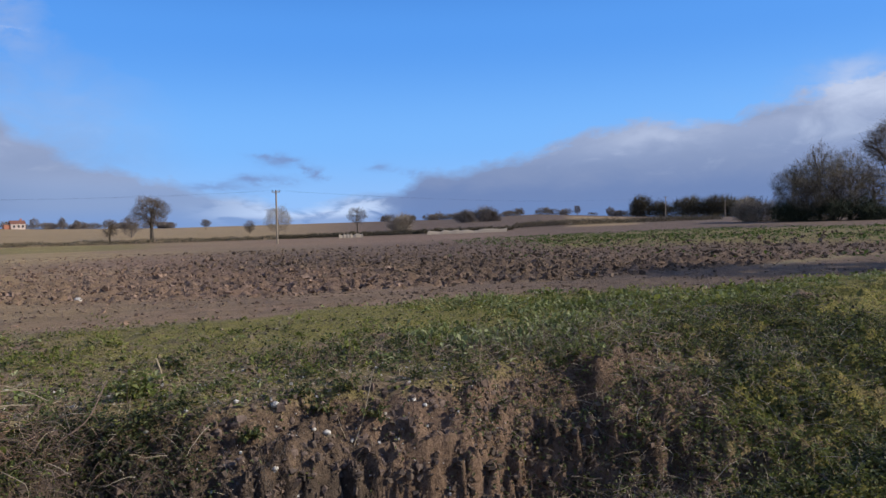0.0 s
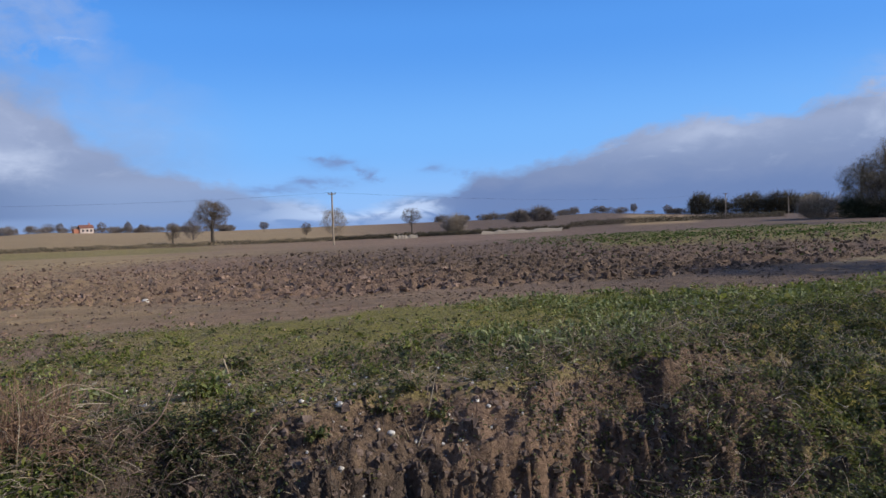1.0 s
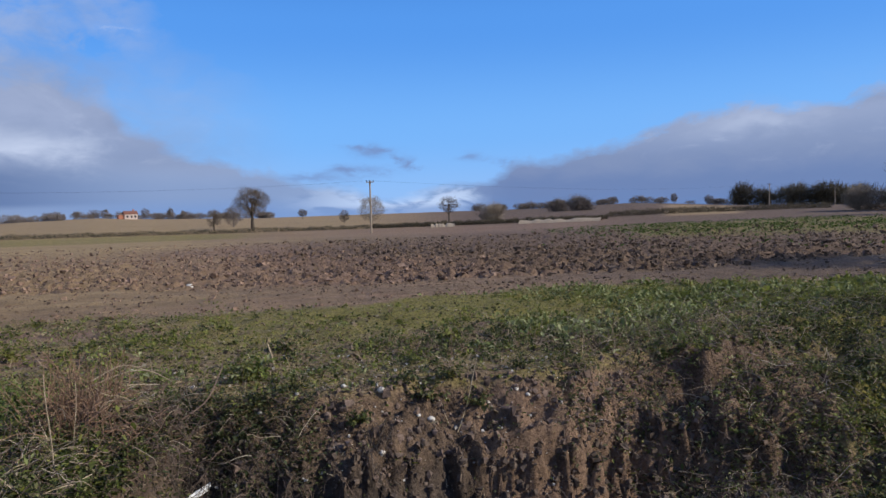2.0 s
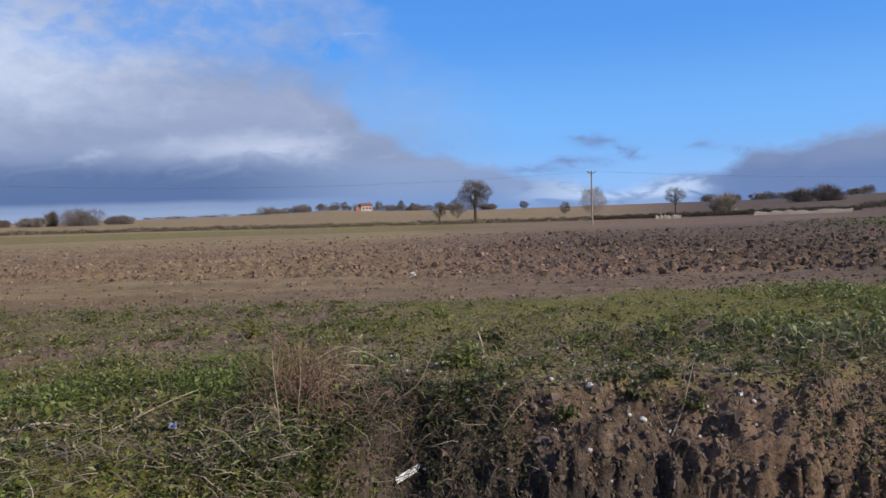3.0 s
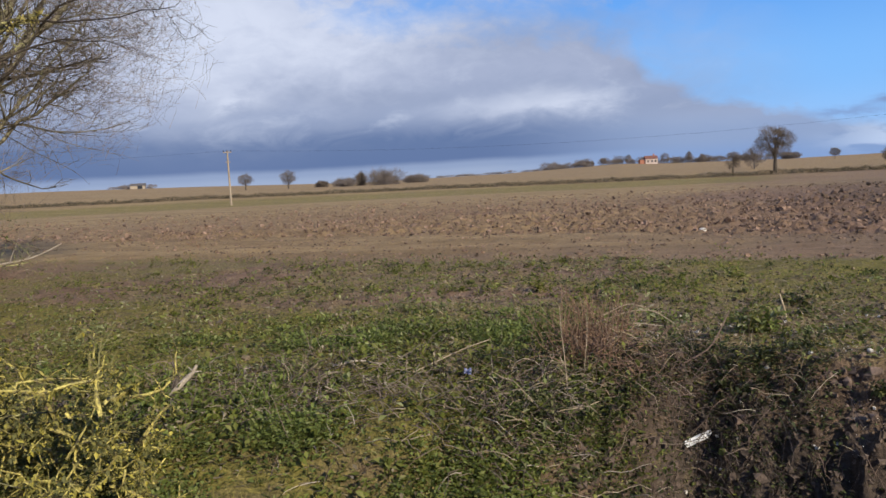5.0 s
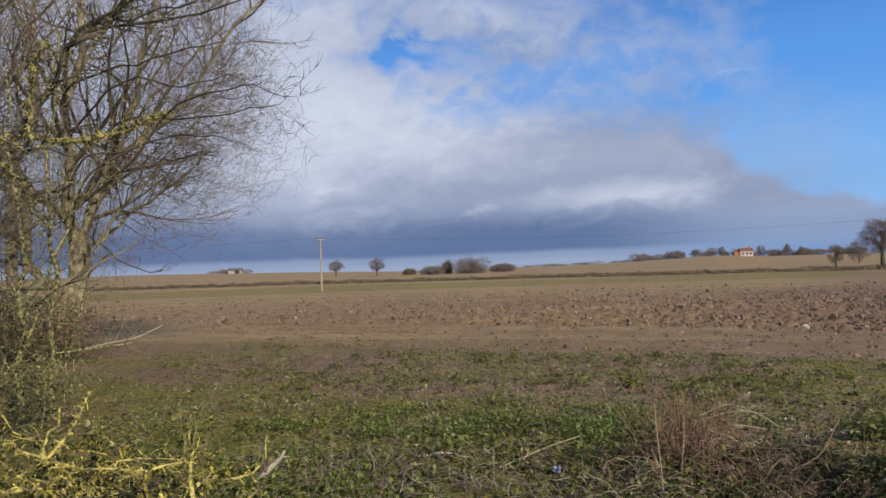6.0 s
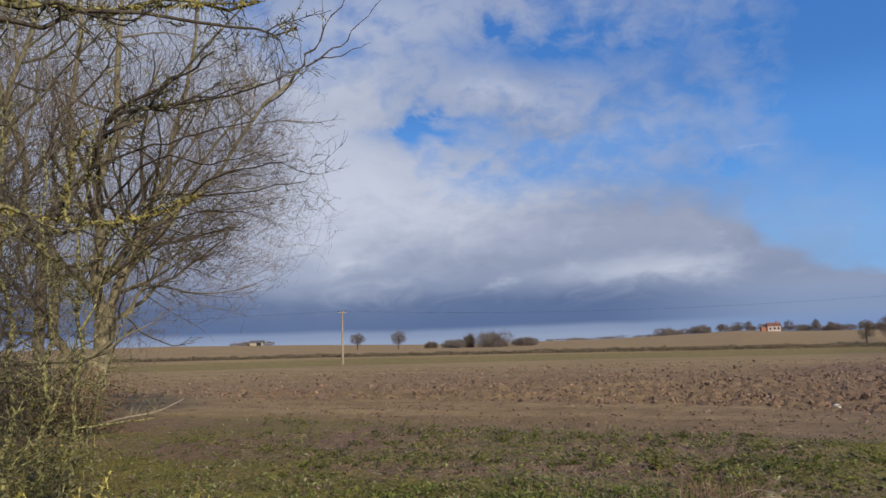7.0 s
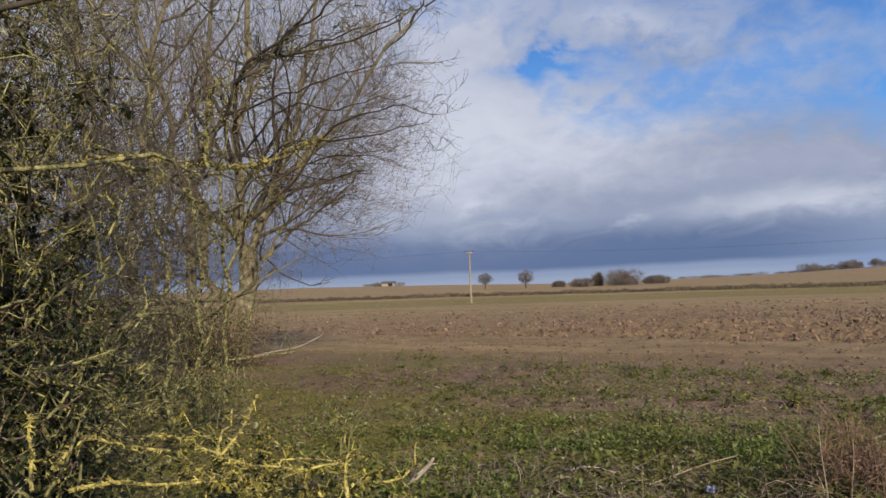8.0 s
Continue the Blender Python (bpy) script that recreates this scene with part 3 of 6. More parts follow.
def bank(x, y):
    """How far down the ditch's bank a place lies (0 on the field, 1 at the foot), and the depth there."""
    wob = 0.5 * (fbm(x * 0.9, y * 0.2, 31, 3) - 0.5)
    edge = np.interp(x, EDGE_X, EDGE_Y) + wob + 0.35 * np.exp(-((x + 0.25 + 0.3 * wob) / 0.28) ** 2)
    deep = np.interp(x, [-9, -4, -2.2, -1.0, -0.2, 4.2, 5.5, 8, 14, 30], [0.05, 0.2, 0.4, 0.75, 1.25, 1.25, 1.05, 0.95, 0.6, 0.0])
    wide = np.interp(x, [-9, -4, -1.2, -0.2, 4, 5.2, 7, 12, 30], [4, 3, 2.0, 1.0, 1.05, 2.0, 3.4, 4.5, 6])
    s = (edge - y) / wide
    ribs = 0.30 * (fbm(x * 1.9, y * 1.8, 33, 3) - 0.5) + 0.12 * (np.abs(fbm(x * 4.6, y * 3.8, 34, 3) - 0.5) * 2 - 0.3) + 0.16 * (np.abs(fbm(x * 11, y * 8, 35, 2) - 0.5) * 2 - 0.3)
    s = np.clip(s - ribs * smooth(s, 0.35, 0.75) * smooth(x, -0.1, 0.6) * (1 - smooth(x, 4.6, 6)), 0, 1)
    near = smooth(y, 1.7, 4.4)
    return s, deep * (0.34 * smooth(s, -0.05, 0.7) + 0.66 * smooth(s, 0.55, 1.0)) * near, near


PLOUGH_X, PLOUGH_Y = [-30, -13, -5.5, 3.4, 7.8, 13.5, 20.8, 40], [21.5, 21, 20.4, 18.3, 17.6, 16.8, 18.2, 20]


def tilled(x, y, soft=1.2):
    """1 on the ploughed ground, 0 on the track before it."""
    line = np.interp(x, PLOUGH_X, PLOUGH_Y) + 1.1 * (fbm(x * 0.6, y * 0.6, 57, 3) - 0.5)
    return smooth(y - line, -0.5 * soft, 0.5 * soft)


def margin_edge(x, y):
    """How far beyond the weedy margin's outer edge a place lies, in metres."""
    return y - np.interp(x, [-14, -9, -3.8, 2.5, 4.5, 7, 9, 13, 18], [15.6, 14.9, 14.3, 13.8, 14.6, 14.5, 13.7, 12.8, 12.8]) + 2.0 * (fbm(x * 0.55, y * 0.9, 21, 4) - 0.5)


def hollow(x, y):
    """The crumbled hollow under the top of the right-hand bank."""
    line = 6.98 + 0.10 * (x - 5.5) + 0.5 * (fbm(x * 1.4, x * 0, 51, 2) - 0.5)
    return np.exp(-((y - line) / 0.24) ** 2) * smooth(x, 4.3, 5.0) * (1 - smooth(x, 7.2, 8.4)) * smooth(fbm(x * 2.2, y * 2.2, 52, 2), 0.25, 0.5)


def height(x, y):
    x, y = np.asarray(x, float), np.asarray(y, float)
    r = np.hypot(x, y)
    s, d, near = bank(x, y)
    z = broad_z(x, y) - d
    ploughed = tilled(x, y) * (1 - smooth(r, 45, 100)) * (y > 0)
    lumps = np.abs(fbm(x * 3.2, y * 3.6, 3, 4) - 0.5) * 2
    z += ploughed * ((0.26 + 0.10 * smooth(x, 2, 10)) * (lumps - 0.25) + 0.14 * (np.abs(fbm(x * 7.0, y * 4.5, 14, 2) - 0.5) * 2 - 0.25) + 0.14 * (fbm(x * 0.5, y * 1.1, 8, 2) - 0.5))
    track = smooth(y, 12.4, 14) * (1 - tilled(x, y))
    z += track * (0.09 * (fbm(x * 0.35, y * 1.5, 12, 3) - 0.5) + 0.06 * (fbm(x * 2.4, y * 3.0, 13, 3) - 0.5))
    margin = (1 - smooth(y, 12.8, 14)) * smooth(y, 1.5, 3.0)
    z += margin * (0.12 * (fbm(x * 2.6, y * 2.6, 5, 4) - 0.5) + 0.10 * (fbm(x * 0.6, y * 0.6, 6, 2) - 0.5))
    face = smooth(s, 0.02, 0.3) * near * smooth(x, -2.2, -0.5) * (1 - 0.55 * smooth(x, 4.4, 6))
    crag = np.abs(fbm(x * 2.3 + d, d * 3.1, 41, 4) - 0.5) * 2
    z += face * (0.20 * (np.abs(fbm(x * 5.0 + 2 * d, y * 6.0, 45, 4) - 0.5) * 2 - 0.28) + 0.24 * (crag - 0.28) + 0.22 * (fbm(x * 1.1, d * 1.5, 43, 2) - 0.5) - 0.36 * smooth(s, 0.5, 0.7) * np.abs(fbm(x * 3.5, d * 2.4, 47, 3) - 0.5)) - 0.48 * hollow(x, y) + 0.45 * smooth(x, 3.8, 5.0) * smooth(s, 0.0, 0.12) * near * (fbm(x * 1.5, y * 1.5, 53, 3) - 0.5)
    tussock = smooth(x, 3.7, 4.8) * smooth(s, 0.0, 0.08) * near * (s < 0.999)
    z += tussock * (0.20 * (np.abs(fbm(x * 4.5, y * 4.5, 58, 3) - 0.5) * 2 - 0.3))
    return z


def ground_z(x, y):
    return float(height(np.array([x]), np.array([y]))[0])


def moss(x, y):
    """The flat mossy band between the bank top and the track."""
    return smooth(y, 9.6, 10.6) * smooth(x, -1.5, 1.0) * (1 - smooth(x, 5.5, 9))


def bare_patch(x, y):
    """A patch of bare brown soil on the margin."""
    return np.exp(-((x + 0.8) / 1.6) ** 2 - ((y - 8.6) / 0.8) ** 2) * smooth(fbm(x * 1.3, y * 1.6, 131, 3), 0.25, 0.45)


def verdure(x, y):
    """Where the right-hand bank is green; its steeper start is matted with dead stems."""
    return smooth(x - 0.6 * (y - 4.6) + 1.2 * (fbm(x * 0.9, y * 0.9, 59, 3) - 0.5), 4.5, 6.2)


def stubble_far(az, r):
    """The pale strip on the dark far hill."""
    return smooth(-az, 34.5, 36) * (1 - smooth(-az, 39.5, 41)) * (1 - smooth(r, 330, 370))


def build_ground():
    radii = [1.2]
    while radii[-1] < 4600:
        r = radii[-1]
        radii.append(r * (1.02 if r < 4.6 else 1.010 if r < 5.4 else 1.0036 if r < 8.0 else 1.011 if r < 16.5 else 1.0062 if r < 30 else 1.015 if r < 50 else 1.03 if r < 140 else 1.06))
    radii = np.unique(np.concatenate([radii, [28, 115, 138, 400, 412, 420, 426]]))
    az = np.concatenate([np.arange(-180, -64, 4.0), np.arange(-64, 70, 0.25), np.arange(70, 106, 0.6), np.arange(106, 180, 4.0)])
    a = np.radians(az)
    x, y = -np.sin(a)[None] * radii[:, None], np.cos(a)[None] * radii[:, None]
    z = height(x, y)
    V = np.stack([x, y, z], -1).reshape(-1, 3)
    n = len(az)
    i, j = np.meshgrid(np.arange(len(radii) - 1), np.arange(n), indexing="ij")
    F = np.stack([i * n + j, i * n + (j + 1) % n, (i + 1) * n + (j + 1) % n, (i + 1) * n + j], -1).reshape(-1, 4)[:, ::-1]
    V = np.concatenate([V, [[0, 0, 0]]])
    me = mesh_np("ground", V, F, GROUND, True)
    bm = bmesh.new()
    bm.from_mesh(me)
    bm.verts.ensure_lookup_table()
    for k in range(n):
        bm.faces.new((bm.verts[k], bm.verts[(k + 1) % n], bm.verts[len(V) - 1])).smooth = True
    bm.normal_update()
    bm.to_mesh(me)
    bm.free()
    X, Y = V[:, 0], V[:, 1]
    r, az = np.hypot(X, Y), np.degrees(np.arctan2(-X, Y))
    s, d, near = bank(X, Y)
    patch, wide = fbm(X * 0.55, Y * 0.9, 21, 4), fbm(X * 0.12, Y * 0.12, 22, 3)
    margin = 1 - smooth(margin_edge(X, Y), -0.7, 0.5)
    right, left = smooth(X, 3.0, 7.5), smooth(-X, 0.5, 3.5) * (1 - smooth(Y, 8.0, 9.8))
    soilface = smooth(s, 0.08, 0.3) * smooth(X, -0.2, 0.6) * (1 - smooth(X, 4.0, 5.4))
    thatch = margin * (0.30 + 0.5 * patch) * (1 - soilface) + smooth(Y, 12, 13) * (1 - smooth(Y, 13.5, 15)) * 0.2
    green = margin * (1 - soilface) * (0.24 + 0.9 * patch * (0.5 + right + left + 0.9 * smooth(Y, 9.4, 11.0) * smooth(X, -2, 2)) - 0.08)
    crop = smooth(-az + 8 * (wide - 0.5) + 5 * (patch - 0.5), 29, 35) * smooth(r, 34, 50) * (1 - smooth(r, 84, 92)) * (az > -90)
    strip = smooth(r, 98, 108) * (1 - smooth(r, 130, 137)) * smooth(az, -9, -1) * 0.62
    beyond = smooth(r, 136, 142)
    green = np.maximum(green, np.maximum(crop * 0.6, strip))
    ploughed = tilled(X, Y) * (1 - beyond)
    headland = smooth(margin_edge(X, Y), -0.2, 0.6) * (1 - tilled(X, Y)) * smooth(X + 5 * (patch - 0.5), 4, 13)
    ruts = smooth(Y, 13.0, 14.6) * (1 - tilled(X, Y)) * smooth(fbm(X * 0.4, Y * 1.9, 54, 4), 0.42, 0.58)
    # headland band and bank face: shade painted in along with damp soil
    damp_shade = 0.95 * headland + 0.5 * ruts * (1 - headland) + ploughed * (0.04 + 0.75 * smooth(X + 8 * (wide - 0.5), 2, 12) * (1 - smooth(r, 60, 110))) + (0.55 * smooth(s, 0.02, 0.2) * (1 - 0.6 * smooth(X, 2.0, 3.0)) + 0.6 * smooth(s, 0.35, 0.6) * (1 - 0.75 * smooth(X, 1.6, 2.8))) * near * smooth(X, -2.0, -1.0)
    pale = smooth(X, 17, 22) * np.exp(-((Y - np.interp(X, [17, 21, 30], [16.6, 17.6, 19.4]) - 0.4 * (patch - 0.5)) / 0.5) ** 2)
    far_right = smooth(-az, 12, 22) * smooth(r, 120, 150)
    damp_shade = np.maximum(damp_shade * (1 - pale), 0.85 * far_right * (1 - stubble_far(az, r)))
    damp_shade = np.maximum(damp_shade, 0.7 * smooth(-az, 26, 35) * smooth(r, 40, 60) * (1 - beyond))
    thatch = np.maximum(thatch, 0.8 * pale)
    stubble = 0.3 * pale + 0.25 * smooth(Y, 13.2, 14.2) * (1 - tilled(X, Y)) * (1 - 0.8 * headland) + 0.62 * smooth(-X + 6 * (wide - 0.5), -4, 6) * smooth(Y, 13.5, 16) * (1 - beyond) + beyond * (0.9 * smooth(az, -21, -11) + 0.8 * stubble_far(az, r)) + (0.25 + 0.75 * wide) * smooth(r, 38, 75) * (1 - beyond) * smooth(az, -26, 2)
    mound = smooth(X, -1.9, -1.4) * (1 - smooth(X, 0.1, 0.6)) * smooth(s, 0.05, 0.2) * near
    worn = smooth(-X, 0.0, 1.5) * smooth(r, 8.6, 9.6) * smooth(fbm(X * 0.5, Y * 0.8, 23, 3), 0.45, 0.58) * margin
    # ground of the bramble mound is darkened for shade under the canes
    thatch, green, damp_shade = thatch * (1 - 0.9 * mound) * (1 - 0.6 * worn), green * (1 - 0.6 * mound) * (1 - 0.55 * worn), np.maximum(damp_shade, 0.9 * mound)
    green = np.maximum(green, 0.8 * left * smooth(Y, 2.5, 4) * (1 - mound))
    green = np.maximum(green, 0.5 * patch * (1 - smooth(Y, 2.5, 4.5)) * (r < 60))
    green = np.maximum(green, 0.85 * moss(X, Y) * margin * (0.6 + 0.8 * (patch - 0.3)))
    pit = hollow(X, Y)
    slope = smooth(X, 3.8, 5.0) * smooth(s, 0.0, 0.2) * near
    # ground of the right slope is darkened for shade between the plants
    thatch, damp_shade = thatch * (1 - 0.75 * slope), np.maximum((damp_shade + 0.45 * soilface) * (1 - 0.65 * soilface * smooth(X, 1.9, 2.7)), 0.75 * slope)
    green = green * (1 - 0.8 * bare_patch(X, Y))
    green = green * (1 - 0.85 * slope * (1 - verdure(X, Y)))
    green, thatch, damp_shade = green * (1 - pit), thatch * (1 - pit), np.maximum(damp_shade, 0.35 * pit)
    # damp soil and relief shade painted together low on the left face
    dark_soil = smooth(s + 0.4 * (patch - 0.5), 0.45, 0.75) * smooth(X, -1.0, -0.3) * (1 - smooth(X + 1.5 * (patch - 0.5), 1.6, 2.8)) * near
    for key, val in (("dark_soil", dark_soil), ("green", green), ("thatch", thatch), ("damp_shade", damp_shade), ("stubble", stubble)):
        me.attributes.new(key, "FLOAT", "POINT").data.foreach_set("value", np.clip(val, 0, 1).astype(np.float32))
    tagged(new("ground", me), "ploughed brown field with a weedy grass margin and ditch", "ground", kind="structure")


build_ground()

# ---- far trees, hedges, poles, house ----
crown_tree("oak_tree", 11, -4.2, 160, 9.3, 8.0, "bare round-crowned oak standing in a field hedge", n=4200, low=0.26, girth=0.034)
crown_tree("field_tree", 12, -19.0, 165, 6.0, 5.4, "slim bare tree standing by the hedge", n=1300, low=0.32, girth=0.026)
crown_tree("field_tree", 13, 34.5, 240, 5.4, 5.4, "small bare tree in the far stubble field", n=1700, low=0.22, twig=0.024, girth=0.03)
crown_tree("field_tree", 14, 31.4, 240, 6.0, 5.8, "small bare tree in the far stubble field", n=1700, low=0.18, twig=0.024, girth=0.03)
crown_tree("field_tree", 15, -1.45, 158, 4.3, 3.8, "scrubby bare tree in the hedge", n=1300, low=0.1, girth=0.03)
crown_tree("field_tree", 33, -2.85, 185, 5.6, 5.4, "grey bare tree behind the oak", n=2200, low=0.05, twig=0.02, twigs=SKYLINE, bark=SKYLINE)
crown_tree("field_tree", 34, -11.0, 200, 3.6, 3.4, "small dark tree beside the willow", n=1300, low=0.05, twig=0.022)
crown_tree("field_tree", 17, -7.9, 300, 4.3, 4.4, "small round bare tree on the rise", n=1300, low=0.2, twig=0.03)
crown_tree("tall_tree", 16, -56.9, 105, 12.6, 7.5, "tall bare tree beside the dark thicket", n=3000, low=0.5, girth=0.03, lean=-0.6)
for k, (az, tall, wide) in enumerate(((5.8, 5.0, 4.6), (3.2, 5.6, 5.2), (1.5, 6.0, 3.6), (0.6, 4.6, 4.0), (7.6, 4.2, 4.4), (-35.8, 6.0, 4.4), (-33.5, 4.5, 4.6), (-31.5, 4.5, 5.0), (-38.2, 5.2, 5.4))):
    crown_tree("skyline_tree", 70 + k, az, 404, tall, wide, "bare tree standing on the far skyline", n=900, low=0.12, twig=0.045, twigs=SKYLINE, bark=SKYLINE, group="skyline trees")


def hedge(seed, a, b, label, tall=1.3, thick=1.4, n=9000, mat=HEDGE, rad=0.035):
    rng = np.random.default_rng(seed)
    (x0, y0), (x1, y1) = at(*a), at(*b)
    t = rng.uniform(0, 1, n)
    side = np.array([-(y1 - y0), x1 - x0]) / math.hypot(x1 - x0, y1 - y0)
    off = rng.normal(0, thick * 0.35, n)
    x, y = x0 + (x1 - x0) * t + side[0] * off, y0 + (y1 - y0) * t + side[1] * off
    h = tall * (0.45 + 0.9 * fbm(t * 60, t * 0, seed, 3)) * rng.uniform(0, 1, n)
    z = broad_z(x, y) + h * 0.85
    P, R = shoots(rng, np.stack([x, y, z], -1), rng.normal(0, 1, (n, 3)) + [0, 0, 0.7], rng.uniform(0.3, 0.7, n) * tall * 0.8, np.full(n, rad), 2, 0.4)
    ob = new("hedge", mesh_np("hedge", *tubes(P, R, 3), mat))
    return tagged(ob, label, "hedge", "field hedges", "stuff")


hedge(1, (52, 150), (22, 140), "low clipped bare hedge along the field edge", 0.75, n=7500)
hedge(2, (22, 140), (-13, 140), "low dark bare hedge along the field edge", 0.8, n=8000)
hedge(3, (-13, 140), (-31, 138), "scrubby bare hedge along the field edge", 0.9)
hedge(4, (-31, 150), (-46, 190), "ragged scrubby hedge along the field edge", 1.3, n=6000)


def pole(az, r, tall, label, arm=1.2, turn=0.0, low_arm=False):
    ob = new("utility_pole")
    x, y = at(az, r)
    ob.matrix_world = pose(x, y, float(broad_z(np.array(x), np.array(y))) - 0.1, 0, 0, az + turn)
    P = np.array([[[0, 0, k * tall / 8] for k in range(9)]])
    under("shaft", mesh_np("shaft", *tubes(P, np.linspace(0.17, 0.12, 9)[None], 10), POLE_WOOD, True), ob)
    part("crossarm", box(arm, 0.14, 0.14, pose(0, -0.15, tall - 0.25), 0.015), POLE_WOOD, ob)
    for k in (-0.45, 0.0, 0.45):
        bm = bmesh.new()
        bmesh.ops.create_cone(bm, cap_ends=True, segments=8, radius1=0.07, radius2=0.04, depth=0.25, matrix=pose(k * arm, -0.15, tall - 0.06))
        part("insulator", bm, GLASSY, ob)
    if low_arm:
        part("bracket", box(arm * 0.6, 0.1, 0.1, pose(0, -0.15, tall - 1.7), 0.01), POLE_WOOD, ob)
    return tagged(ob, label, "utility pole", "power line poles")


pole(-13.0, 117, 8.3, "weathered wooden power pole standing in the ploughed field")
pole(35.6, 117, 8.3, "pale wooden power pole standing in the ploughed field", low_arm=True)
pole(-42.2, 260, 7.6, "distant wooden power pole in front of a wood")
pole(-46.3, 330, 7.2, "distant wooden power pole in front of a wood")


def house(az, r):
    ob = new("farmhouse")
    x, y = at(az, r)
    ob.matrix_world = pose(x, y, float(broad_z(np.array(x), np.array(y))) - 0.3, 0, 0, az + 12)
    w, d, h = 6.0, 5.0, 2.9
    part("wall", box(w, d, h, pose(0, 0, h / 2)), PLASTER, ob, "pale plastered walls")
    bm = bmesh.new()
    vs = [bm.verts.new(v) for v in ((-w / 2 - 0.2, -d / 2 - 0.3, h - 0.05), (w / 2 + 0.2, -d / 2 - 0.3, h - 0.05), (w / 2 + 0.2, d / 2 + 0.3, h - 0.05),
                                    (-w / 2 - 0.2, d / 2 + 0.3, h - 0.05), (-w / 2 - 0.2, 0, h + 1.5), (w / 2 + 0.2, 0, h + 1.5))]
    for f in ((0, 1, 5, 4), (2, 3, 4, 5), (0, 4, 3), (1, 2, 5), (3, 2, 1, 0)):
        bm.faces.new([vs[k] for k in f])
    roof = part("roof", bm, ROOF_TILE, ob, "red tiled roof")
    part("chimney", box(0.7, 0.7, 1.4, pose(1.6, 0, h + 1.6)), BRICK, roof)
    part("wing", box(2.6, 4.2, 2.5, pose(-w / 2 - 1.3, 0.2, 1.25)), BRICK, ob, "red brick side wing")
    for k in (-1.7, 0.2, 1.9):
        part("window", box(0.8, 0.1, 1.0, pose(k, -d / 2 - 0.02, 1.6)), GLASSY, ob)
    return tagged(ob, "pale farmhouse with red roof among distant trees", "house")


house(4.2, 395)
# bushes and thickets along the skyline and the hedges
for seed, az, r, sx, sz, mat, lab in (
        (30, -22.6, 170, 3.3, 4.2, TAN_TWIG, "round tan bare bush at the hedge"), 
        (35, 24.3, 250, 6.7, 5.4, SKYLINE, "large rounded bare thicket in the far field"),
        (36, 27.3, 252, 5.0, 3.2, SKYLINE, "pale bare thicket in the far field"), (37, 21.8, 258, 4.3, 2.8, SKYLINE, "low bare thicket in the far field"),
        (41, 28.9, 254, 2.6, 2.2, FAR_TWIG, "low bare thicket in the far field"), (42, 26.0, 256, 1.4, 4.6, FAR_TWIG, "slim bare tree in the far thicket"), (38, -27.2, 260, 5.0, 4.5, SKYLINE, "bare thicket behind the hedge"), (39, -29.0, 255, 4.0, 5.5, SKYLINE, "dark bare thicket behind the hedge")):
    build_bush("bush", seed, az, r, (sx, sx * 0.8, sz), lab, mat, n=3600, radius=r * 0.00014)


def wood_belt(seed, a0, a1, r, tall, label, mat=FAR_TWIG, n=9000, rough=1.0, wide=0.9):
    """A far wood: many bare crowns of their own size grown into one uneven mass."""
    rng = np.random.default_rng(seed)
    k = int((a1 - a0) * 2.6 / wide) + 2
    caz, ch = rng.uniform(a0, a1, k), tall * np.clip(rng.normal(0.62, 0.2 * rough, k), 0.2, 1.1)
    cr = r * (1 + rng.normal(0, 0.012, k))
    own = rng.choice(k, n, p=ch / ch.sum())
    d = unit(rng.normal(0, 1, (n, 3))) * (rng.uniform(0.05, 1, n) ** 0.45)[:, None]
    w = np.radians(wide) * r * 0.5 * (0.5 + 0.7 * ch / tall)
    a = np.radians(caz[own])
    side = d[:, 0] * w[own]
    x = -np.sin(a) * cr[own] + np.cos(a) * side - np.sin(a) * d[:, 1] * 3
    y = np.cos(a) * cr[own] + np.sin(a) * side + np.cos(a) * d[:, 1] * 3
    h = np.abs(ch[own] * (0.47 + 0.53 * d[:, 2]))
    P, R = shoots(rng, np.stack([x, y, broad_z(x, y) + h * 0.93], -1), d + rng.normal(0, 0.5, (n, 3)) + [0, 0, 0.4], rng.uniform(0.10, 0.22, n) * tall, np.full(n, r * 0.00026), 2, 0.4)
    return tagged(new("wood_belt", mesh_np("wood_belt", *tubes(P, R, 3), mat)), label, "woodland", kind="stuff")


wood_belt(50, -48.5, -40.3, 400, 17.0, "dark bare woodland on the skyline", HEDGE, n=10000, rough=0.5, wide=1.7)
wood_belt(51, -0.5, 12.0, 412, 4.8, "low bare trees along the skyline", SKYLINE, n=9000, rough=0.6)
wood_belt(52, -5.5, 1.0, 412, 4.8, "low bare trees along the skyline", SKYLINE, n=6500, rough=0.6)
wood_belt(53, -40.5, -21, 408, 4.6, "low bare trees along the dark hill", FAR_TWIG, n=11000, rough=0.8)
wood_belt(54, 10, 22, 414, 2.0, "thin bare hedge along the skyline", SKYLINE, n=5000)
wood_belt(55, -66, -49, 420, 6.0, "bare woodland on the skyline", SKYLINE, n=6000)
COPSE = two_tone("copse_twigs", (0.12, 0.098, 0.06), (0.25, 0.20, 0.13), 0.5, 0.9, island=0.35)
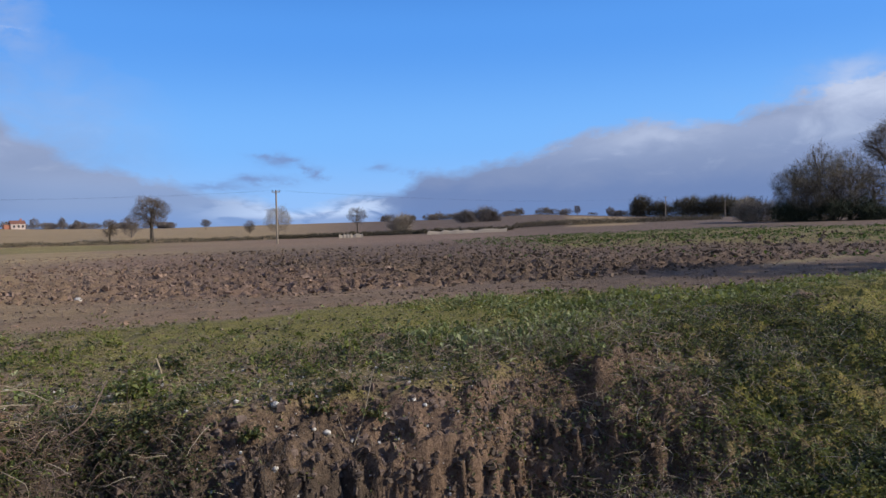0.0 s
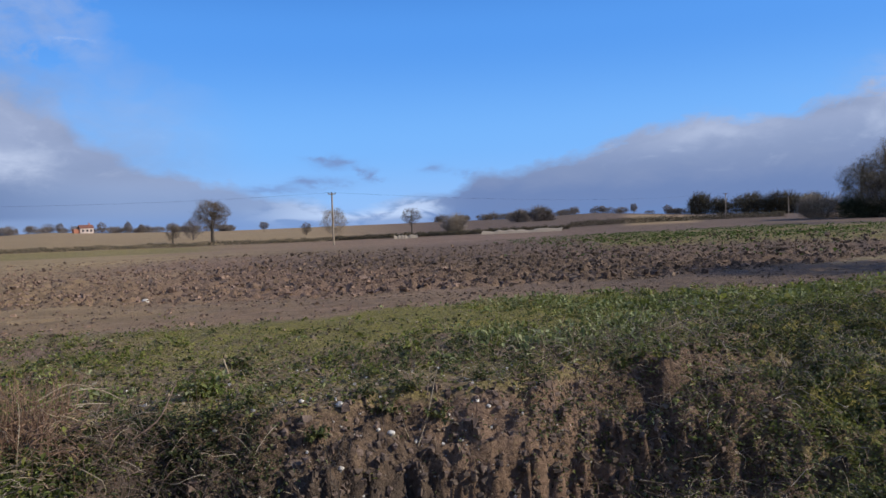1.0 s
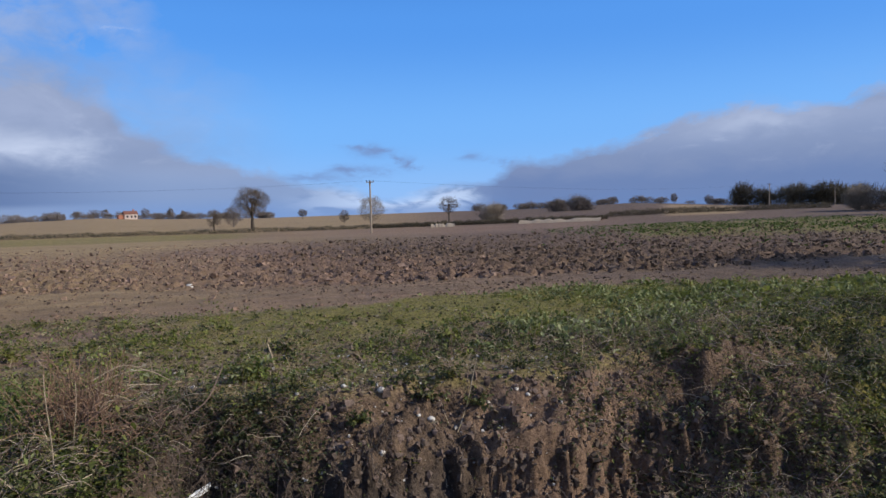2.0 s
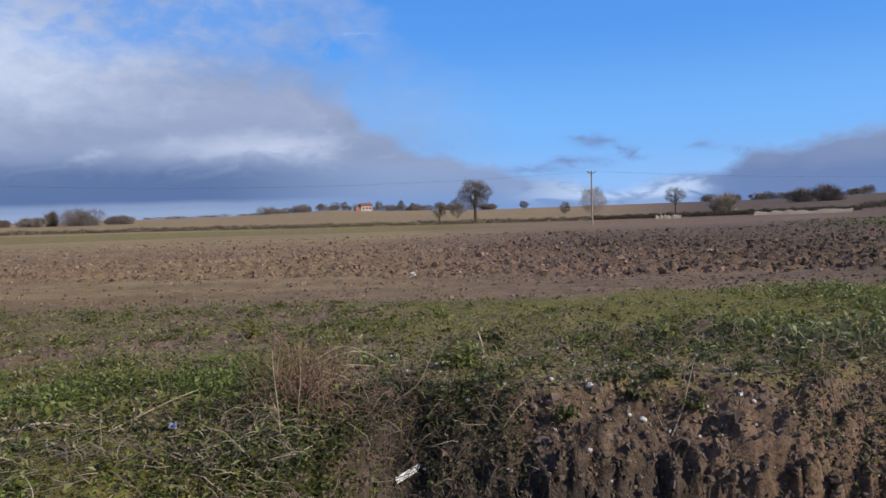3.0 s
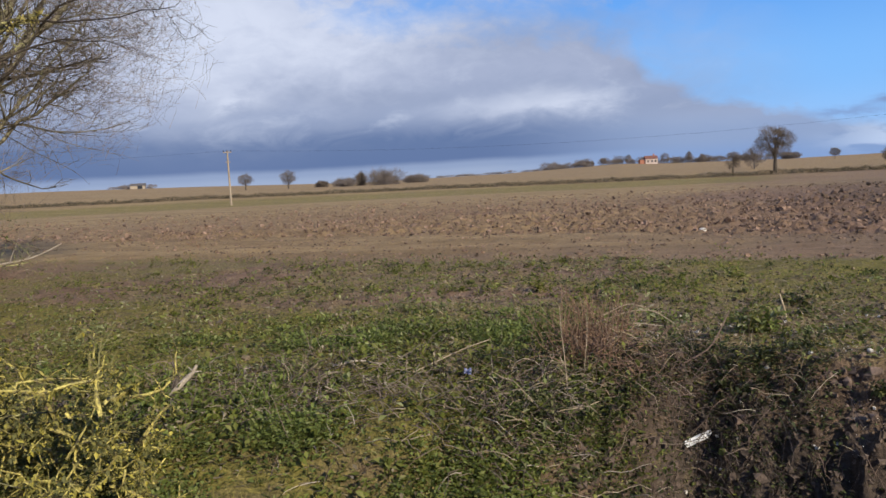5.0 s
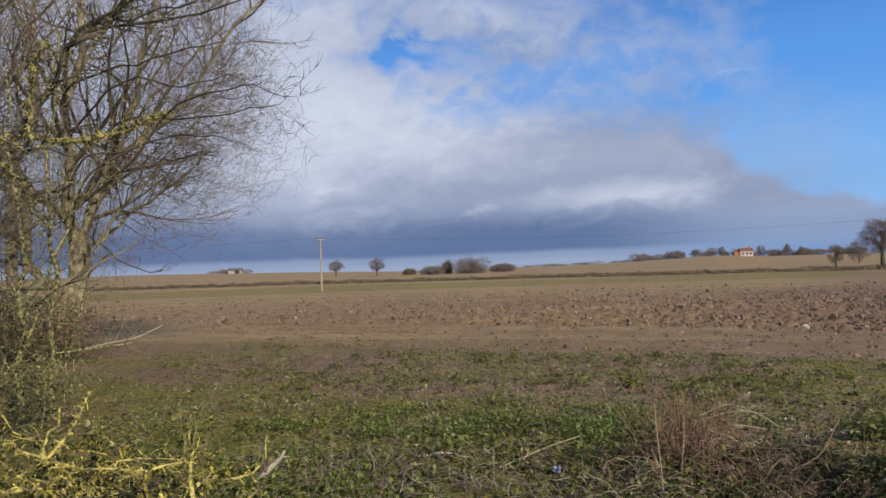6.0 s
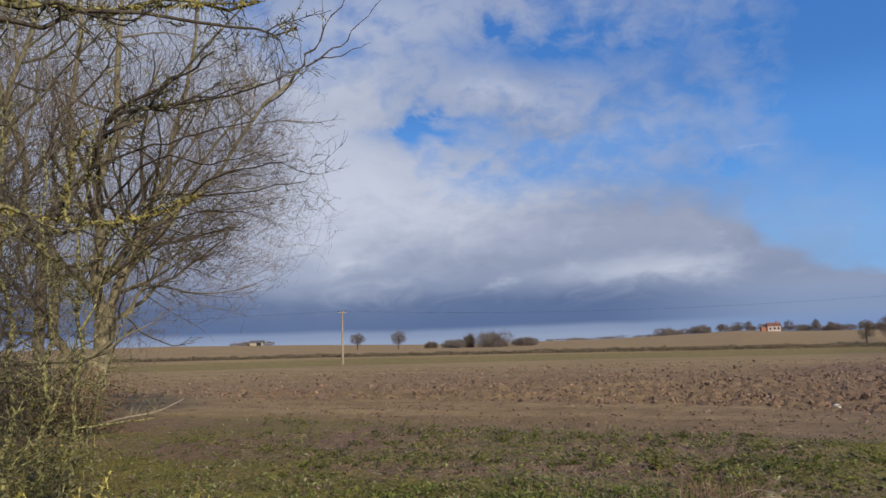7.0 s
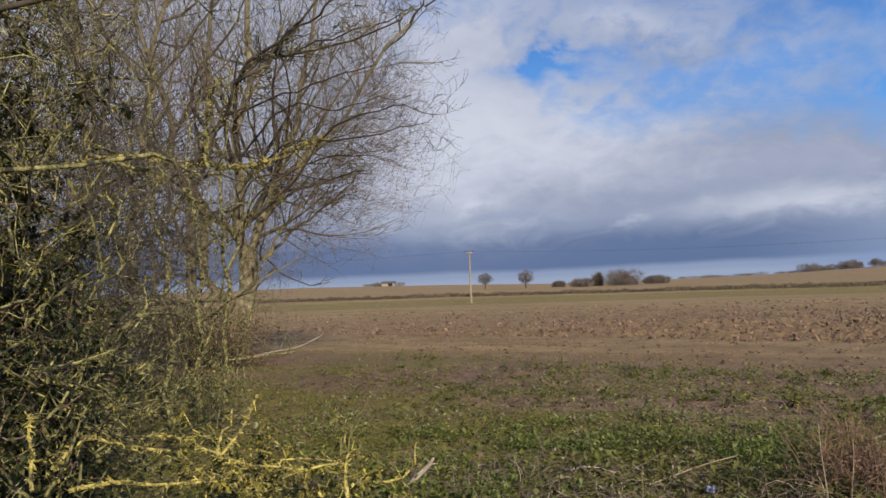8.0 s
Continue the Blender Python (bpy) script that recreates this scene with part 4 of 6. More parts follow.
for seed, az, r, sx, sz, mat, lab in ((60, -51.2, 127, 3.4, 3.6, EVERGREEN, "dark thicket of ivy and bare stems"), (61, -53.4, 126, 4.0, 3.8, EVERGREEN, "dark thicket of ivy and bare stems"),
                                      (62, -55.2, 127, 3.0, 3.4, EVERGREEN, "dark thicket of ivy and bare stems"), (63, -48.4, 133, 3.6, 4.2, TAN_TWIG, "tan bare thicket beside the copse")):
    build_bush("thicket", seed, az, r, (sx, sx, sz), lab, mat, n=5200, length=1.1, radius=0.02, category="thicket")
for seed, az, r, tall, wide in ((64, -50.7, 130, 9.4, 7.0), (65, -52.4, 132, 12.2, 9.0), (66, -54.2, 130, 11.2, 8.4), (67, -55.6, 131, 8.8, 6.4), (68, -53.3, 127, 9.0, 8.5), (69, -51.6, 126, 7.6, 6.5)):
    crown_tree("copse_tree", seed, az, r, tall, wide, "bare brown tree of the dark copse", n=4200, low=0.06, twig=0.014, twigs=COPSE, limbs=22, group="copse")


def barn(az, r):
    """A long low farm building on the skyline."""
    ob = new("barn")
    x, y = at(az, r)
    ob.matrix_world = pose(x, y, float(broad_z(np.array(x), np.array(y))) - 0.3, 0, 0, az - 8)
    w, d, h = 7.0, 5.0, 1.9
    part("wall", box(w, d, h, pose(0, 0, h / 2)), WOOD, ob, "weathered grey walls")
    bm = bmesh.new()
    vs = [bm.verts.new(v) for v in ((-w / 2 - 0.3, -d / 2 - 0.3, h), (w / 2 + 0.3, -d / 2 - 0.3, h), (w / 2 + 0.3, d / 2 + 0.3, h), (-w / 2 - 0.3, d / 2 + 0.3, h), (-w / 2 - 0.3, 0, h + 1.2), (w / 2 + 0.3, 0, h + 1.2))]
    for q in ((0, 1, 5, 4), (2, 3, 4, 5), (0, 4, 3), (1, 2, 5), (3, 2, 1, 0)):
        bm.faces.new([vs[k] for k in q])
    part("roof", bm, BARN_ROOF, ob, "dark weathered roof")
    part("door", box(2.4, 0.12, 1.9, pose(1.2, -d / 2 - 0.03, 0.95)), GLASSY, ob)
    return tagged(ob, "low weathered farm building on the far skyline", "barn")


barn(41.9, 412)
wood_belt(56, 41.0, 43.6, 416, 3.0, "low bare trees round the farm building", SKYLINE, n=1500)
crown_tree("willow", 31, -13.1, 165, 7.0, 6.8, "pale bare willow behind the power pole", n=3000, bark=FAR_TWIG, twigs=TAN_TWIG, low=0.05, girth=0.018, twig=0.014)


def wires(a, b, sag, label):
    """Slack wires from pole to pole."""
    ob = tagged(new("power_line"), label, "power line")
    t = np.linspace(0, 1, 25)[:, None]
    for k in (-0.4, 0.4):
        p, q = np.array(a) + [0, k, 0], np.array(b) + [0, k, 0]
        P = p + (q - p) * t - np.array([0, 0, 1]) * (4 * sag * t * (1 - t))
        under("wire", mesh_np("wire", *tubes(P[None], np.full((1, 25), 0.005), 3), GLASSY), ob)


tops = [(*at(az, r), float(broad_z(*map(np.array, at(az, r)))) + tall) for az, r, tall in ((80, 190, 8.2), (35.6, 117, 8.2), (-13.0, 117, 8.2), (-42.2, 260, 7.5), (-46.3, 330, 7.1))]
for a, b in zip(tops[:-1], tops[1:]):
    wires(a, b, 1.6, "slack dark wires between the power poles")


def verge(a, b, label):
    """A low bleached grass bank along the foot of the hedge."""
    (x0, y0), (x1, y1) = at(*a), at(*b)
    K = 40
    t = np.linspace(0, 1, K)
    c = np.stack([x0 + (x1 - x0) * t, y0 + (y1 - y0) * t], -1)
    side = np.array([-(y1 - y0), x1 - x0]) / math.hypot(x1 - x0, y1 - y0)
    rows = []
    for off, h in ((-1.6, -0.05), (-0.8, 0.3), (0.1, 0.55), (0.9, 0.35), (1.6, -0.05)):
        q = c + side * off * (0.7 + 0.6 * fbm(t * 9, t * 0 + off, 91, 2))[:, None]
        rows.append(np.stack([q[:, 0], q[:, 1], broad_z(q[:, 0], q[:, 1]) + h * (0.5 + fbm(t * 14, t * 0, 92, 3))], -1))
    V = np.stack(rows).reshape(-1, 3)
    i, j = np.meshgrid(np.arange(4), np.arange(K - 1), indexing="ij")
    F = np.stack([i * K + j, i * K + j + 1, (i + 1) * K + j + 1, (i + 1) * K + j], -1).reshape(-1, 4)
    tagged(new("verge", mesh_np("verge", V, F, STRAW, True)), label, "verge", kind="structure")


verge((-24.4, 133), (-30.5, 131), "pale bleached grass verge below the hedge")
verge((-17.6, 134), (-19.4, 134), "pale bleached grass verge below the hedge")

# ---- soil lumps and stones ----
CUBE_V = np.array([[x, y, z] for z in (-0.62, 0.62) for y in (-0.62, 0.62) for x in (-0.62, 0.62)])
CUBE_F = np.array([[0, 2, 3, 1], [4, 5, 7, 6], [0, 1, 5, 4], [2, 6, 7, 3], [0, 4, 6, 2], [1, 3, 7, 5]])


def lumps(rng, pos, size, flat=0.7, rough=0.34):
    """Rough broken lumps, each of its own shape."""
    n = len(pos)
    V = CUBE_V[None] * (1 + rng.normal(0, rough, (n, 8, 3))) * (size[:, None] * rng.uniform(0.7, 1.3, (n, 3)) * [1, 1, flat])[:, None]
    a, b = rng.uniform(0, 6.28, n)[:, None], rng.uniform(-0.6, 0.6, n)[:, None]
    V = np.stack([V[..., 0], V[..., 1] * np.cos(b) - V[..., 2] * np.sin(b), V[..., 1] * np.sin(b) + V[..., 2] * np.cos(b)], -1)
    V = np.stack([V[..., 0] * np.cos(a) - V[..., 1] * np.sin(a), V[..., 0] * np.sin(a) + V[..., 1] * np.cos(a), V[..., 2]], -1) + pos[:, None]
    return V.reshape(-1, 3), (CUBE_F[None] + (np.arange(n) * 8)[:, None, None]).reshape(-1, 4)


def fan(rng, n, az0, az1, r0, r1):
    """Places spread over a sector, thinning with distance."""
    az, r = np.radians(rng.uniform(az0, az1, n)), np.exp(rng.uniform(math.log(r0), math.log(r1), n))
    return -np.sin(az) * r, np.cos(az) * r


def keep(rng, x, y, weight):
    k = rng.uniform(0, 1, len(x)) < weight
    return x[k], y[k]


def stuff(name, vf, mat, label, category):
    return tagged(new(name, mesh_np(name, *vf, mat)), label, category, kind="stuff")


rng = np.random.default_rng(101)
x, y = fan(rng, 104000, -61, 58, 16.4, 70)
r = np.hypot(x, y)
rough = smooth(fbm(x * 0.5, y * 0.9, 61, 3), 0.32, 0.58)
x, y = keep(rng, x, y, tilled(x, y, 1.0) * (0.5 + 0.5 * rough) * (1 - 0.75 * smooth(r, 30, 50)))
dark_soil = smooth(x + 8 * (fbm(x * 0.12, y * 0.12, 22, 3) - 0.5), 1, 12) * (1 - smooth(np.hypot(x, y), 60, 90))
pick = rng.uniform(0, 1, len(x)) < dark_soil
for sel, mat, lab in ((~pick, CLOD, "dry brown clods of ploughed soil"), (pick, DAMP_CLOD, "dark damp clods of ploughed soil")):
    X, Y = x[sel], y[sel]
    size = rng.gamma(1.6, 0.0155, len(X)).clip(0.012, 0.10) * (0.78 + np.hypot(X, Y) / 85) * (0.9 + 0.28 * smooth(X, -1, 12))
    stuff("clods", lumps(rng, np.stack([X, Y, height(X, Y) + size * 0.35], -1), size, 0.8), mat, lab, "soil")
# crumbs on the track and the headland
x, y = fan(rng, 30000, -62, 62, 11, 30)
x, y = keep(rng, x, y, smooth(margin_edge(x, y), -0.5, 0.3) * (1 - tilled(x, y)) * (0.12 + 0.7 * smooth(fbm(x * 0.4, y * 1.5, 63, 3), 0.42, 0.62)))
size = rng.gamma(1.5, 0.011, len(x)).clip(0.006, 0.055)
pick = rng.uniform(0, 1, len(x)) < 0.25 + 0.75 * smooth(x, 2, 9)
for sel, mat, lab in ((~pick, CLOD, "loose soil crumbs on the bare headland"), (pick, DAMP_CLOD, "dark loose crumbs on the darkened headland")):
    stuff("soil_crumbs", lumps(rng, np.stack([x, y, height(x, y) + size * 0.25], -1)[sel], size[sel]), mat, lab, "soil")
# crumbling face of the ditch
x, y = rng.uniform(-1.2, 6.5, 24000), rng.uniform(5.2, 8.0, 24000)
s, d, near = bank(x, y)
x, y = keep(rng, x, y, (s > 0.03) * (1 - 0.7 * smooth(x, 4.2, 5.5)) * (0.25 + 0.75 * (d > 0.45)))
size = rng.gamma(1.5, 0.0105, len(x)).clip(0.005, 0.042)
# the lower lumps take LOW_SOIL, whose dark tone includes shade
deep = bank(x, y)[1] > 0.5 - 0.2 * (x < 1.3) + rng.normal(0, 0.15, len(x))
for sel, mat, lab in ((~deep, BANK_SOIL, "reddish soil crumbling from the ditch bank"), (deep, LOW_SOIL, "soil lumps low on the bank, darkened for damp and shade")):
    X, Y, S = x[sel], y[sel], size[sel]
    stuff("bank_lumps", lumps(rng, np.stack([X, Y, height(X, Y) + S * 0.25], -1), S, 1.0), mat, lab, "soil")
ball = bmesh.new()
bmesh.ops.create_icosphere(ball, subdivisions=1, radius=1)
BALL_V, BALL_F = np.array([v.co[:] for v in ball.verts]), np.array([[v.index for v in q.verts] for q in ball.faces])
ball.free()
x, y = rng.uniform(0.3, 5.0, 9000), rng.uniform(5.2, 7.6, 9000)
s, d, near = bank(x, y)
x, y = keep(rng, x, y, (s > 0.2) * (s < 0.99) * (0.10 + 0.9 * smooth(fbm(x * 1.5, y * 1.5, 64, 3), 0.4, 0.6)) * 0.3)
n = len(x)
size = rng.gamma(1.7, 0.011, n).clip(0.007, 0.045)
V = BALL_V[None] * (1 + rng.normal(0, 0.17, (n, len(BALL_V), 1))) * (size[:, None] * rng.uniform(0.7, 1.3, (n, 3)))[:, None] + np.stack([x, y, height(x, y) - 0.35 * size], -1)[:, None]
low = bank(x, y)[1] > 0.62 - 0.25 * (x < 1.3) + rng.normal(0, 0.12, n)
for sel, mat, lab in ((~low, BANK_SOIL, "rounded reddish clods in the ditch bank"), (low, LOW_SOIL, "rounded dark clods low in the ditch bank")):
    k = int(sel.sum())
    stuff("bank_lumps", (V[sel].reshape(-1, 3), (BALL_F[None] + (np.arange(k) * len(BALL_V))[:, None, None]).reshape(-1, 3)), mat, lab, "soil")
x, y = fan(rng, 900, -32, 6, 6.4, 9)
size = rng.gamma(1.6, 0.0045, len(x)).clip(0.004, 0.022)
stuff("pebbles", lumps(rng, np.stack([x, y, height(x, y) + size * 0.5], -1), size, 0.8, 0.12), STONE, "small pale pebbles scattered on the bank", "stones")


def stone(x, y, size, seed):
    rng = np.random.default_rng(seed)
    bm = bmesh.new()
    bmesh.ops.create_icosphere(bm, subdivisions=3, radius=size)
    for v in bm.verts:
        v.co *= 1 + 0.22 * (noise.noise(v.co / size * 1.1 + Vector((seed, 0, 0))))
        v.co.z *= 0.75
    ob = part("stone", bm, STONE, smooth=True)
    ob.matrix_world = pose(x, y, ground_z(x, y) + size * 0.45, 0, 0, rng.uniform(0, 360))
    tagged(ob, "pale rounded flint lying on the soil", "stone", "loose flints")


for k, (x, y, size) in enumerate(((1.54, 6.99, 0.04), (1.99, 6.84, 0.04), (-0.25, 20.0, 0.085), (1.2, 7.1, 0.025), (1.86, 6.82, 0.022), (0.4, 7.0, 0.025), (0.75, 7.1, 0.022), (1.42, 6.52, 0.028), (3.0, 6.8, 0.025))):
    stone(x, y, size, k)


# ---- weeds, grass and dead stalks ----
def leaves(rng, base, way, size, wide=0.42, droop=0.25):
    n = len(base)
    way = unit(way)
    side = unit(np.cross(way, np.array([0, 0, 1.0]) + rng.normal(0, 0.25, (n, 3)))) * (size * wide * 0.5)[:, None]
    mid = base + way * (size * 0.5)[:, None]
    tip = base + way * size[:, None] - [0, 0, 1] * (size * droop)[:, None]
    V = np.stack([base, mid + side, tip, mid - side], 1).reshape(-1, 3)
    return V, np.arange(n * 4).reshape(-1, 4)


def blades(rng, base, way, size, wide):
    n = len(base)
    way = unit(way)
    side = unit(np.cross(way, rng.normal(0, 1, (n, 3)))) * wide[:, None]
    mid = base + way * (size * 0.55)[:, None]
    bend = unit(way * [1, 1, 0.2] + rng.normal(0, 0.3, (n, 3)))
    tip = mid + unit(way + bend * 0.8) * (size * 0.5)[:, None]
    V = np.stack([base - side, base + side, mid + side * 0.8, mid - side * 0.8, tip], 1).reshape(-1, 3)
    k = (np.arange(n) * 5)[:, None]
    return V, np.concatenate([k + [0, 1, 2], k + [0, 2, 3], k + [3, 2, 4]])


def clumps(rng, x, y, count, spread, lift, size, steep=0.5, lie=None):
    """Rosettes: leaf bases, directions and sizes round each place."""
    n = len(x)
    X = np.repeat(x, count) + rng.normal(0, spread, n * count)
    Y = np.repeat(y, count) + rng.normal(0, spread, n * count)
    Z = height(X, Y) + np.abs(rng.normal(0, lift, n * count))
    way = rng.normal(0, 1, (n * count, 3))
    way[:, 2] = np.abs(way[:, 2]) * steep + 0.12
    own = np.repeat(rng.uniform(0.65, 1.3, n), count)
    return np.stack([X, Y, Z], -1), way, size * own * rng.uniform(0.5, 1.3, n * count)


def lush(x, y):
    """How green the margin is: the right bank, the filled-in ditch end, and patches."""
    right = smooth(x, 3.2, 7.0) * (1 - smooth(y, 13.0, 14.2))
    left = smooth(-x, 0.7, 2.2) * (1 - smooth(np.hypot(x, y), 8.6, 10.4)) * (0.25 + 0.75 * smooth(fbm(x * 1.1, y * 1.1, 113, 3), 0.38, 0.58))
    patch = smooth(fbm(x * 0.55, y * 0.9, 21, 4), 0.42, 0.62)
    mossy = smooth(y, 9.6, 11.2) * np.maximum(smooth(x, -6, 0), 1.3 * smooth(fbm(x * 0.4, y * 0.6, 96, 3), 0.42, 0.6))
    dry = smooth(-x, 0.5, 3.0) * smooth(np.hypot(x, y), 8.4, 10.0)
    return np.clip(0.75 * right + 0.42 * left + (0.17 - 0.03 * dry) * patch + 0.16 * mossy, 0, 1) * (1 - 0.75 * bare_patch(x, y))


def on_margin(x, y):
    s, d, near = bank(x, y)
    bare = smooth(s, 0.05, 0.3) * smooth(x, -0.6, 0.2) * (1 - smooth(x, 3.4, 4.8))
    return (1 - smooth(margin_edge(x, y), -0.7, 0.5)) * (1 - 0.93 * bare), s, d


rng = np.random.default_rng(202)
x, y = fan(rng, 170000, -63, 70, 4.6, 23)
m, s, d = on_margin(x, y)
dense = smooth(fbm(x * 1.1, y * 1.1, 71, 3), 0.3, 0.62)
x, y = keep(rng, x, y, m * (0.12 + 0.88 * dense) * (0.45 + 0.55 * lush(x, y)) * (1 - 0.65 * moss(x, y)) * (1 - 0.6 * smooth(-x, 0.5, 1.5) * (np.hypot(x, y) < 7.6)))
n = len(x)
way = np.stack([rng.normal(0, 0.5, n), rng.normal(0, 0.5, n), np.ones(n) * 0.8], -1)
green = rng.uniform(0, 1, n) < 0.25 + 0.75 * lush(x, y)
slope = smooth(x, 3.8, 5.0) * (bank(x, y)[0] > 0.03)
gone = rng.uniform(0, 1, n) < 0.75 * slope
green = green & ~gone
size, wide = rng.gamma(4, 0.016, n).clip(0.02, 0.16), rng.uniform(0.002, 0.0045, n)
base = np.stack([x, y, height(x, y) - 0.005], -1)
stuff("grass", blades(rng, base[green], way[green], size[green], wide[green]), GRASS, "short rough grass along the field margin", "grass")
lie = way * [2.2, 2.2, 0.35]
stuff("dry_grass", blades(rng, base[~green & ~gone], lie[~green & ~gone], size[~green & ~gone] * 1.5, wide[~green & ~gone]), DRY, "dead straw-coloured grass litter on the margin", "grass")

x, y = fan(rng, 25000, -63, 70, 4.4, 23)
m, s, d = on_margin(x, y)
x, y = keep(rng, x, y, m * (1 - 0.75 * moss(x, y)) * (0.10 + 0.9 * lush(x, y)) * (0.2 + 0.7 * smooth(fbm(x * 0.9, y * 0.9, 77, 3), 0.35, 0.6)))
b, w, z = clumps(rng, x, y, 13, 0.085, 0.04, 0.054, 0.55)
stuff("weeds", leaves(rng, b, w, z), WEED, "low green broad-leaved weeds on the margin", "weeds")
# lumpy turf: soil crumbs, moss and matted roots between the plants
def turf(name, x, y, grow, sink, mat, label):
    size = rng.gamma(2.0, grow, len(x)).clip(0.006, 0.034)
    stuff(name, lumps(rng, np.stack([x, y, height(x, y) + size * sink], -1), size, 0.8, 0.42), mat, label, "turf")


x, y = fan(rng, 48000, -62, 64, 6.2, 16)
m, s, d = on_margin(x, y)
x, y = keep(rng, x, y, m * (0.15 + 0.85 * smooth(fbm(x * 1.3, y * 1.3, 111, 3), 0.36, 0.58)) * (1 - 0.6 * moss(x, y)))
leafy = rng.uniform(0, 1, len(x)) < 0.38 + 0.6 * lush(x, y)
turf("turf", x[leafy], y[leafy], 0.0065, 0.3, TURF_GREEN, "mossy green lumps of turf on the margin")
turf("turf", x[~leafy], y[~leafy], 0.0065, 0.3, TURF_BROWN, "brown lumps of matted turf on the margin")
x, y = rng.uniform(3.6, 13, 17000), rng.uniform(4.3, 10, 17000)
s, d, near = bank(x, y)
x, y = keep(rng, x, y, (s > 0.02) * smooth(x, 3.7, 4.6) * (0.2 + 0.8 * smooth(fbm(x * 1.5, y * 1.5, 112, 3), 0.36, 0.56)))
leafy = rng.uniform(0, 1, len(x)) < 0.06 + 0.7 * verdure(x, y)
turf("turf", x[leafy], y[leafy], 0.0085, 0.5, TURF_GREEN, "mossy green lumps down the ditch bank")
turf("turf", x[~leafy], y[~leafy], 0.0085, 0.5, TURF_BROWN, "grey-brown lumps of matted stems down the bank")
# flat brown litter between the plants
x, y = fan(rng, 44000, -63, 68, 5.0, 20)
m, s, d = on_margin(x, y)
x, y = keep(rng, x, y, m * (0.25 + 0.75 * smooth(fbm(x * 0.8, y * 0.8, 95, 3), 0.35, 0.6)) * (1 - 0.7 * smooth(x, 3.8, 5.0) * (s > 0.03)))
n = len(x)
flat = rng.normal(0, 1, (n, 3)) * [1, 1, 0.25] + [0, 0, 0.1]
stuff("leaf_litter", leaves(rng, np.stack([x, y, height(x, y) + 0.006], -1), flat, rng.gamma(3, 0.013, n).clip(0.012, 0.09), 0.5, 0.0), DRY, "brown leaf litter and dead stems on the margin", "litter")
# lusher leaves where the ditch is filled in
x, y = fan(rng, 7800, 7, 54, 4.2, 9.0)
x, y = keep(rng, x, y, smooth(fbm(x * 1.5, y * 1.5, 79, 4), 0.53, 0.63) * smooth(-x + 0.8 * (fbm(x, y, 80, 2) - 0.5), 0.3, 1.0) * (1 - smooth(np.hypot(x, y) + 2 * (fbm(x * 0.7, y * 0.7, 81, 2) - 0.5), 7.6, 9)))
b, w, z = clumps(rng, x, y, 20, 0.11, 0.045, 0.043, 0.6)
stuff("nettles", leaves(rng, b, w, z, 0.55), CROP, "bright green nettles on the ditch end", "weeds")
# pale rosettes on the right-hand margin
x, y = rng.uniform(4.0, 22, 4600), rng.uniform(7.4, 14.6, 4600)
x, y = keep(rng, x, y, smooth(fbm(x * 0.7, y * 0.7, 83, 3), 0.42, 0.6) * smooth(y - np.interp(x, EDGE_X, EDGE_Y), -0.2, 0.9) * (1 - smooth(margin_edge(x, y), -0.4, 0.3)))
b, w, z = clumps(rng, x, y, 10, 0.06, 0.04, 0.125, 1.0)
free = rng.uniform(0, 1, len(b)) > 0.9 * moss(b[:, 0], b[:, 1])
b, w, z = b[free], w[free], z[free]
far = (b[:, 0] + rng.normal(0, 1.5, len(b)) > 8.5) & (rng.uniform(0, 1, len(b)) < 0.5)
stuff("rosette_weeds", leaves(rng, b[~far], w[~far], z[~far], 0.38), PALE_LEAF, "pale green leafy rosettes on the margin", "weeds")
stuff("rosette_weeds", leaves(rng, b[far], w[far], z[far] * 1.15, 0.5), WEED, "bright green broad-leaved weeds on the margin", "weeds")
x, y = fan(rng, 3800, -62, 60, 5.2, 20)
m, s, d = on_margin(x, y)
x, y = keep(rng, x, y, m * (1 - 0.8 * moss(x, y)) * smooth(fbm(x * 1.6, y * 1.6, 97, 3), 0.5, 0.66))
# the pale leaf colour stands for sunlit tops of the tufts
b, w, z = clumps(rng, x, y, 9, 0.06, 0.05, 0.068, 0.9)
stuff("tufts", leaves(rng, b, w, z, 0.36), PALE_LEAF, "pale green tufts coloured for sunlit tops on the margin", "weeds")
# dark leaves and moss down the banks, darkest where ditch shade is coloured in
x, y = np.concatenate([rng.uniform(-1.6, 12, 9000), rng.uniform(-1.8, 1.2, 4000)]), np.concatenate([rng.uniform(4.4, 9.5, 9000), rng.uniform(5.0, 7.4, 4000)])
s, d, near = bank(x, y)
soil = smooth(x, 0.5, 1.4) * (1 - smooth(x, 3.1, 4.0))
x, y = keep(rng, x, y, (s > 0.02) * (0.9 - 0.82 * soil) * (1 - 0.5 * smooth(x, 3.6, 4.4) * (1 - verdure(x, y))) * np.maximum(smooth(fbm(x * 1.3, y * 1.3, 87, 3), 0.34, 0.56), 0.25 * (1 - smooth(x + 1.6 * (fbm(x * 1.2, y * 1.2, 88, 3) - 0.5), 0.1, 1.2))))
b, w, z = clumps(rng, x, y, 14, 0.09, 0.06, 0.05, 0.6)
free = rng.uniform(0, 1, len(b)) > 0.9 * hollow(b[:, 0], b[:, 1])
b, w, z = b[free], w[free], z[free]
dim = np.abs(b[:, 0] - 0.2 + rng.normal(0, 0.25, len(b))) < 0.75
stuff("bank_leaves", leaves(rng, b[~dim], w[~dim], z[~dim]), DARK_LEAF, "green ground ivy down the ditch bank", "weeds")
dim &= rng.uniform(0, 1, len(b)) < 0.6
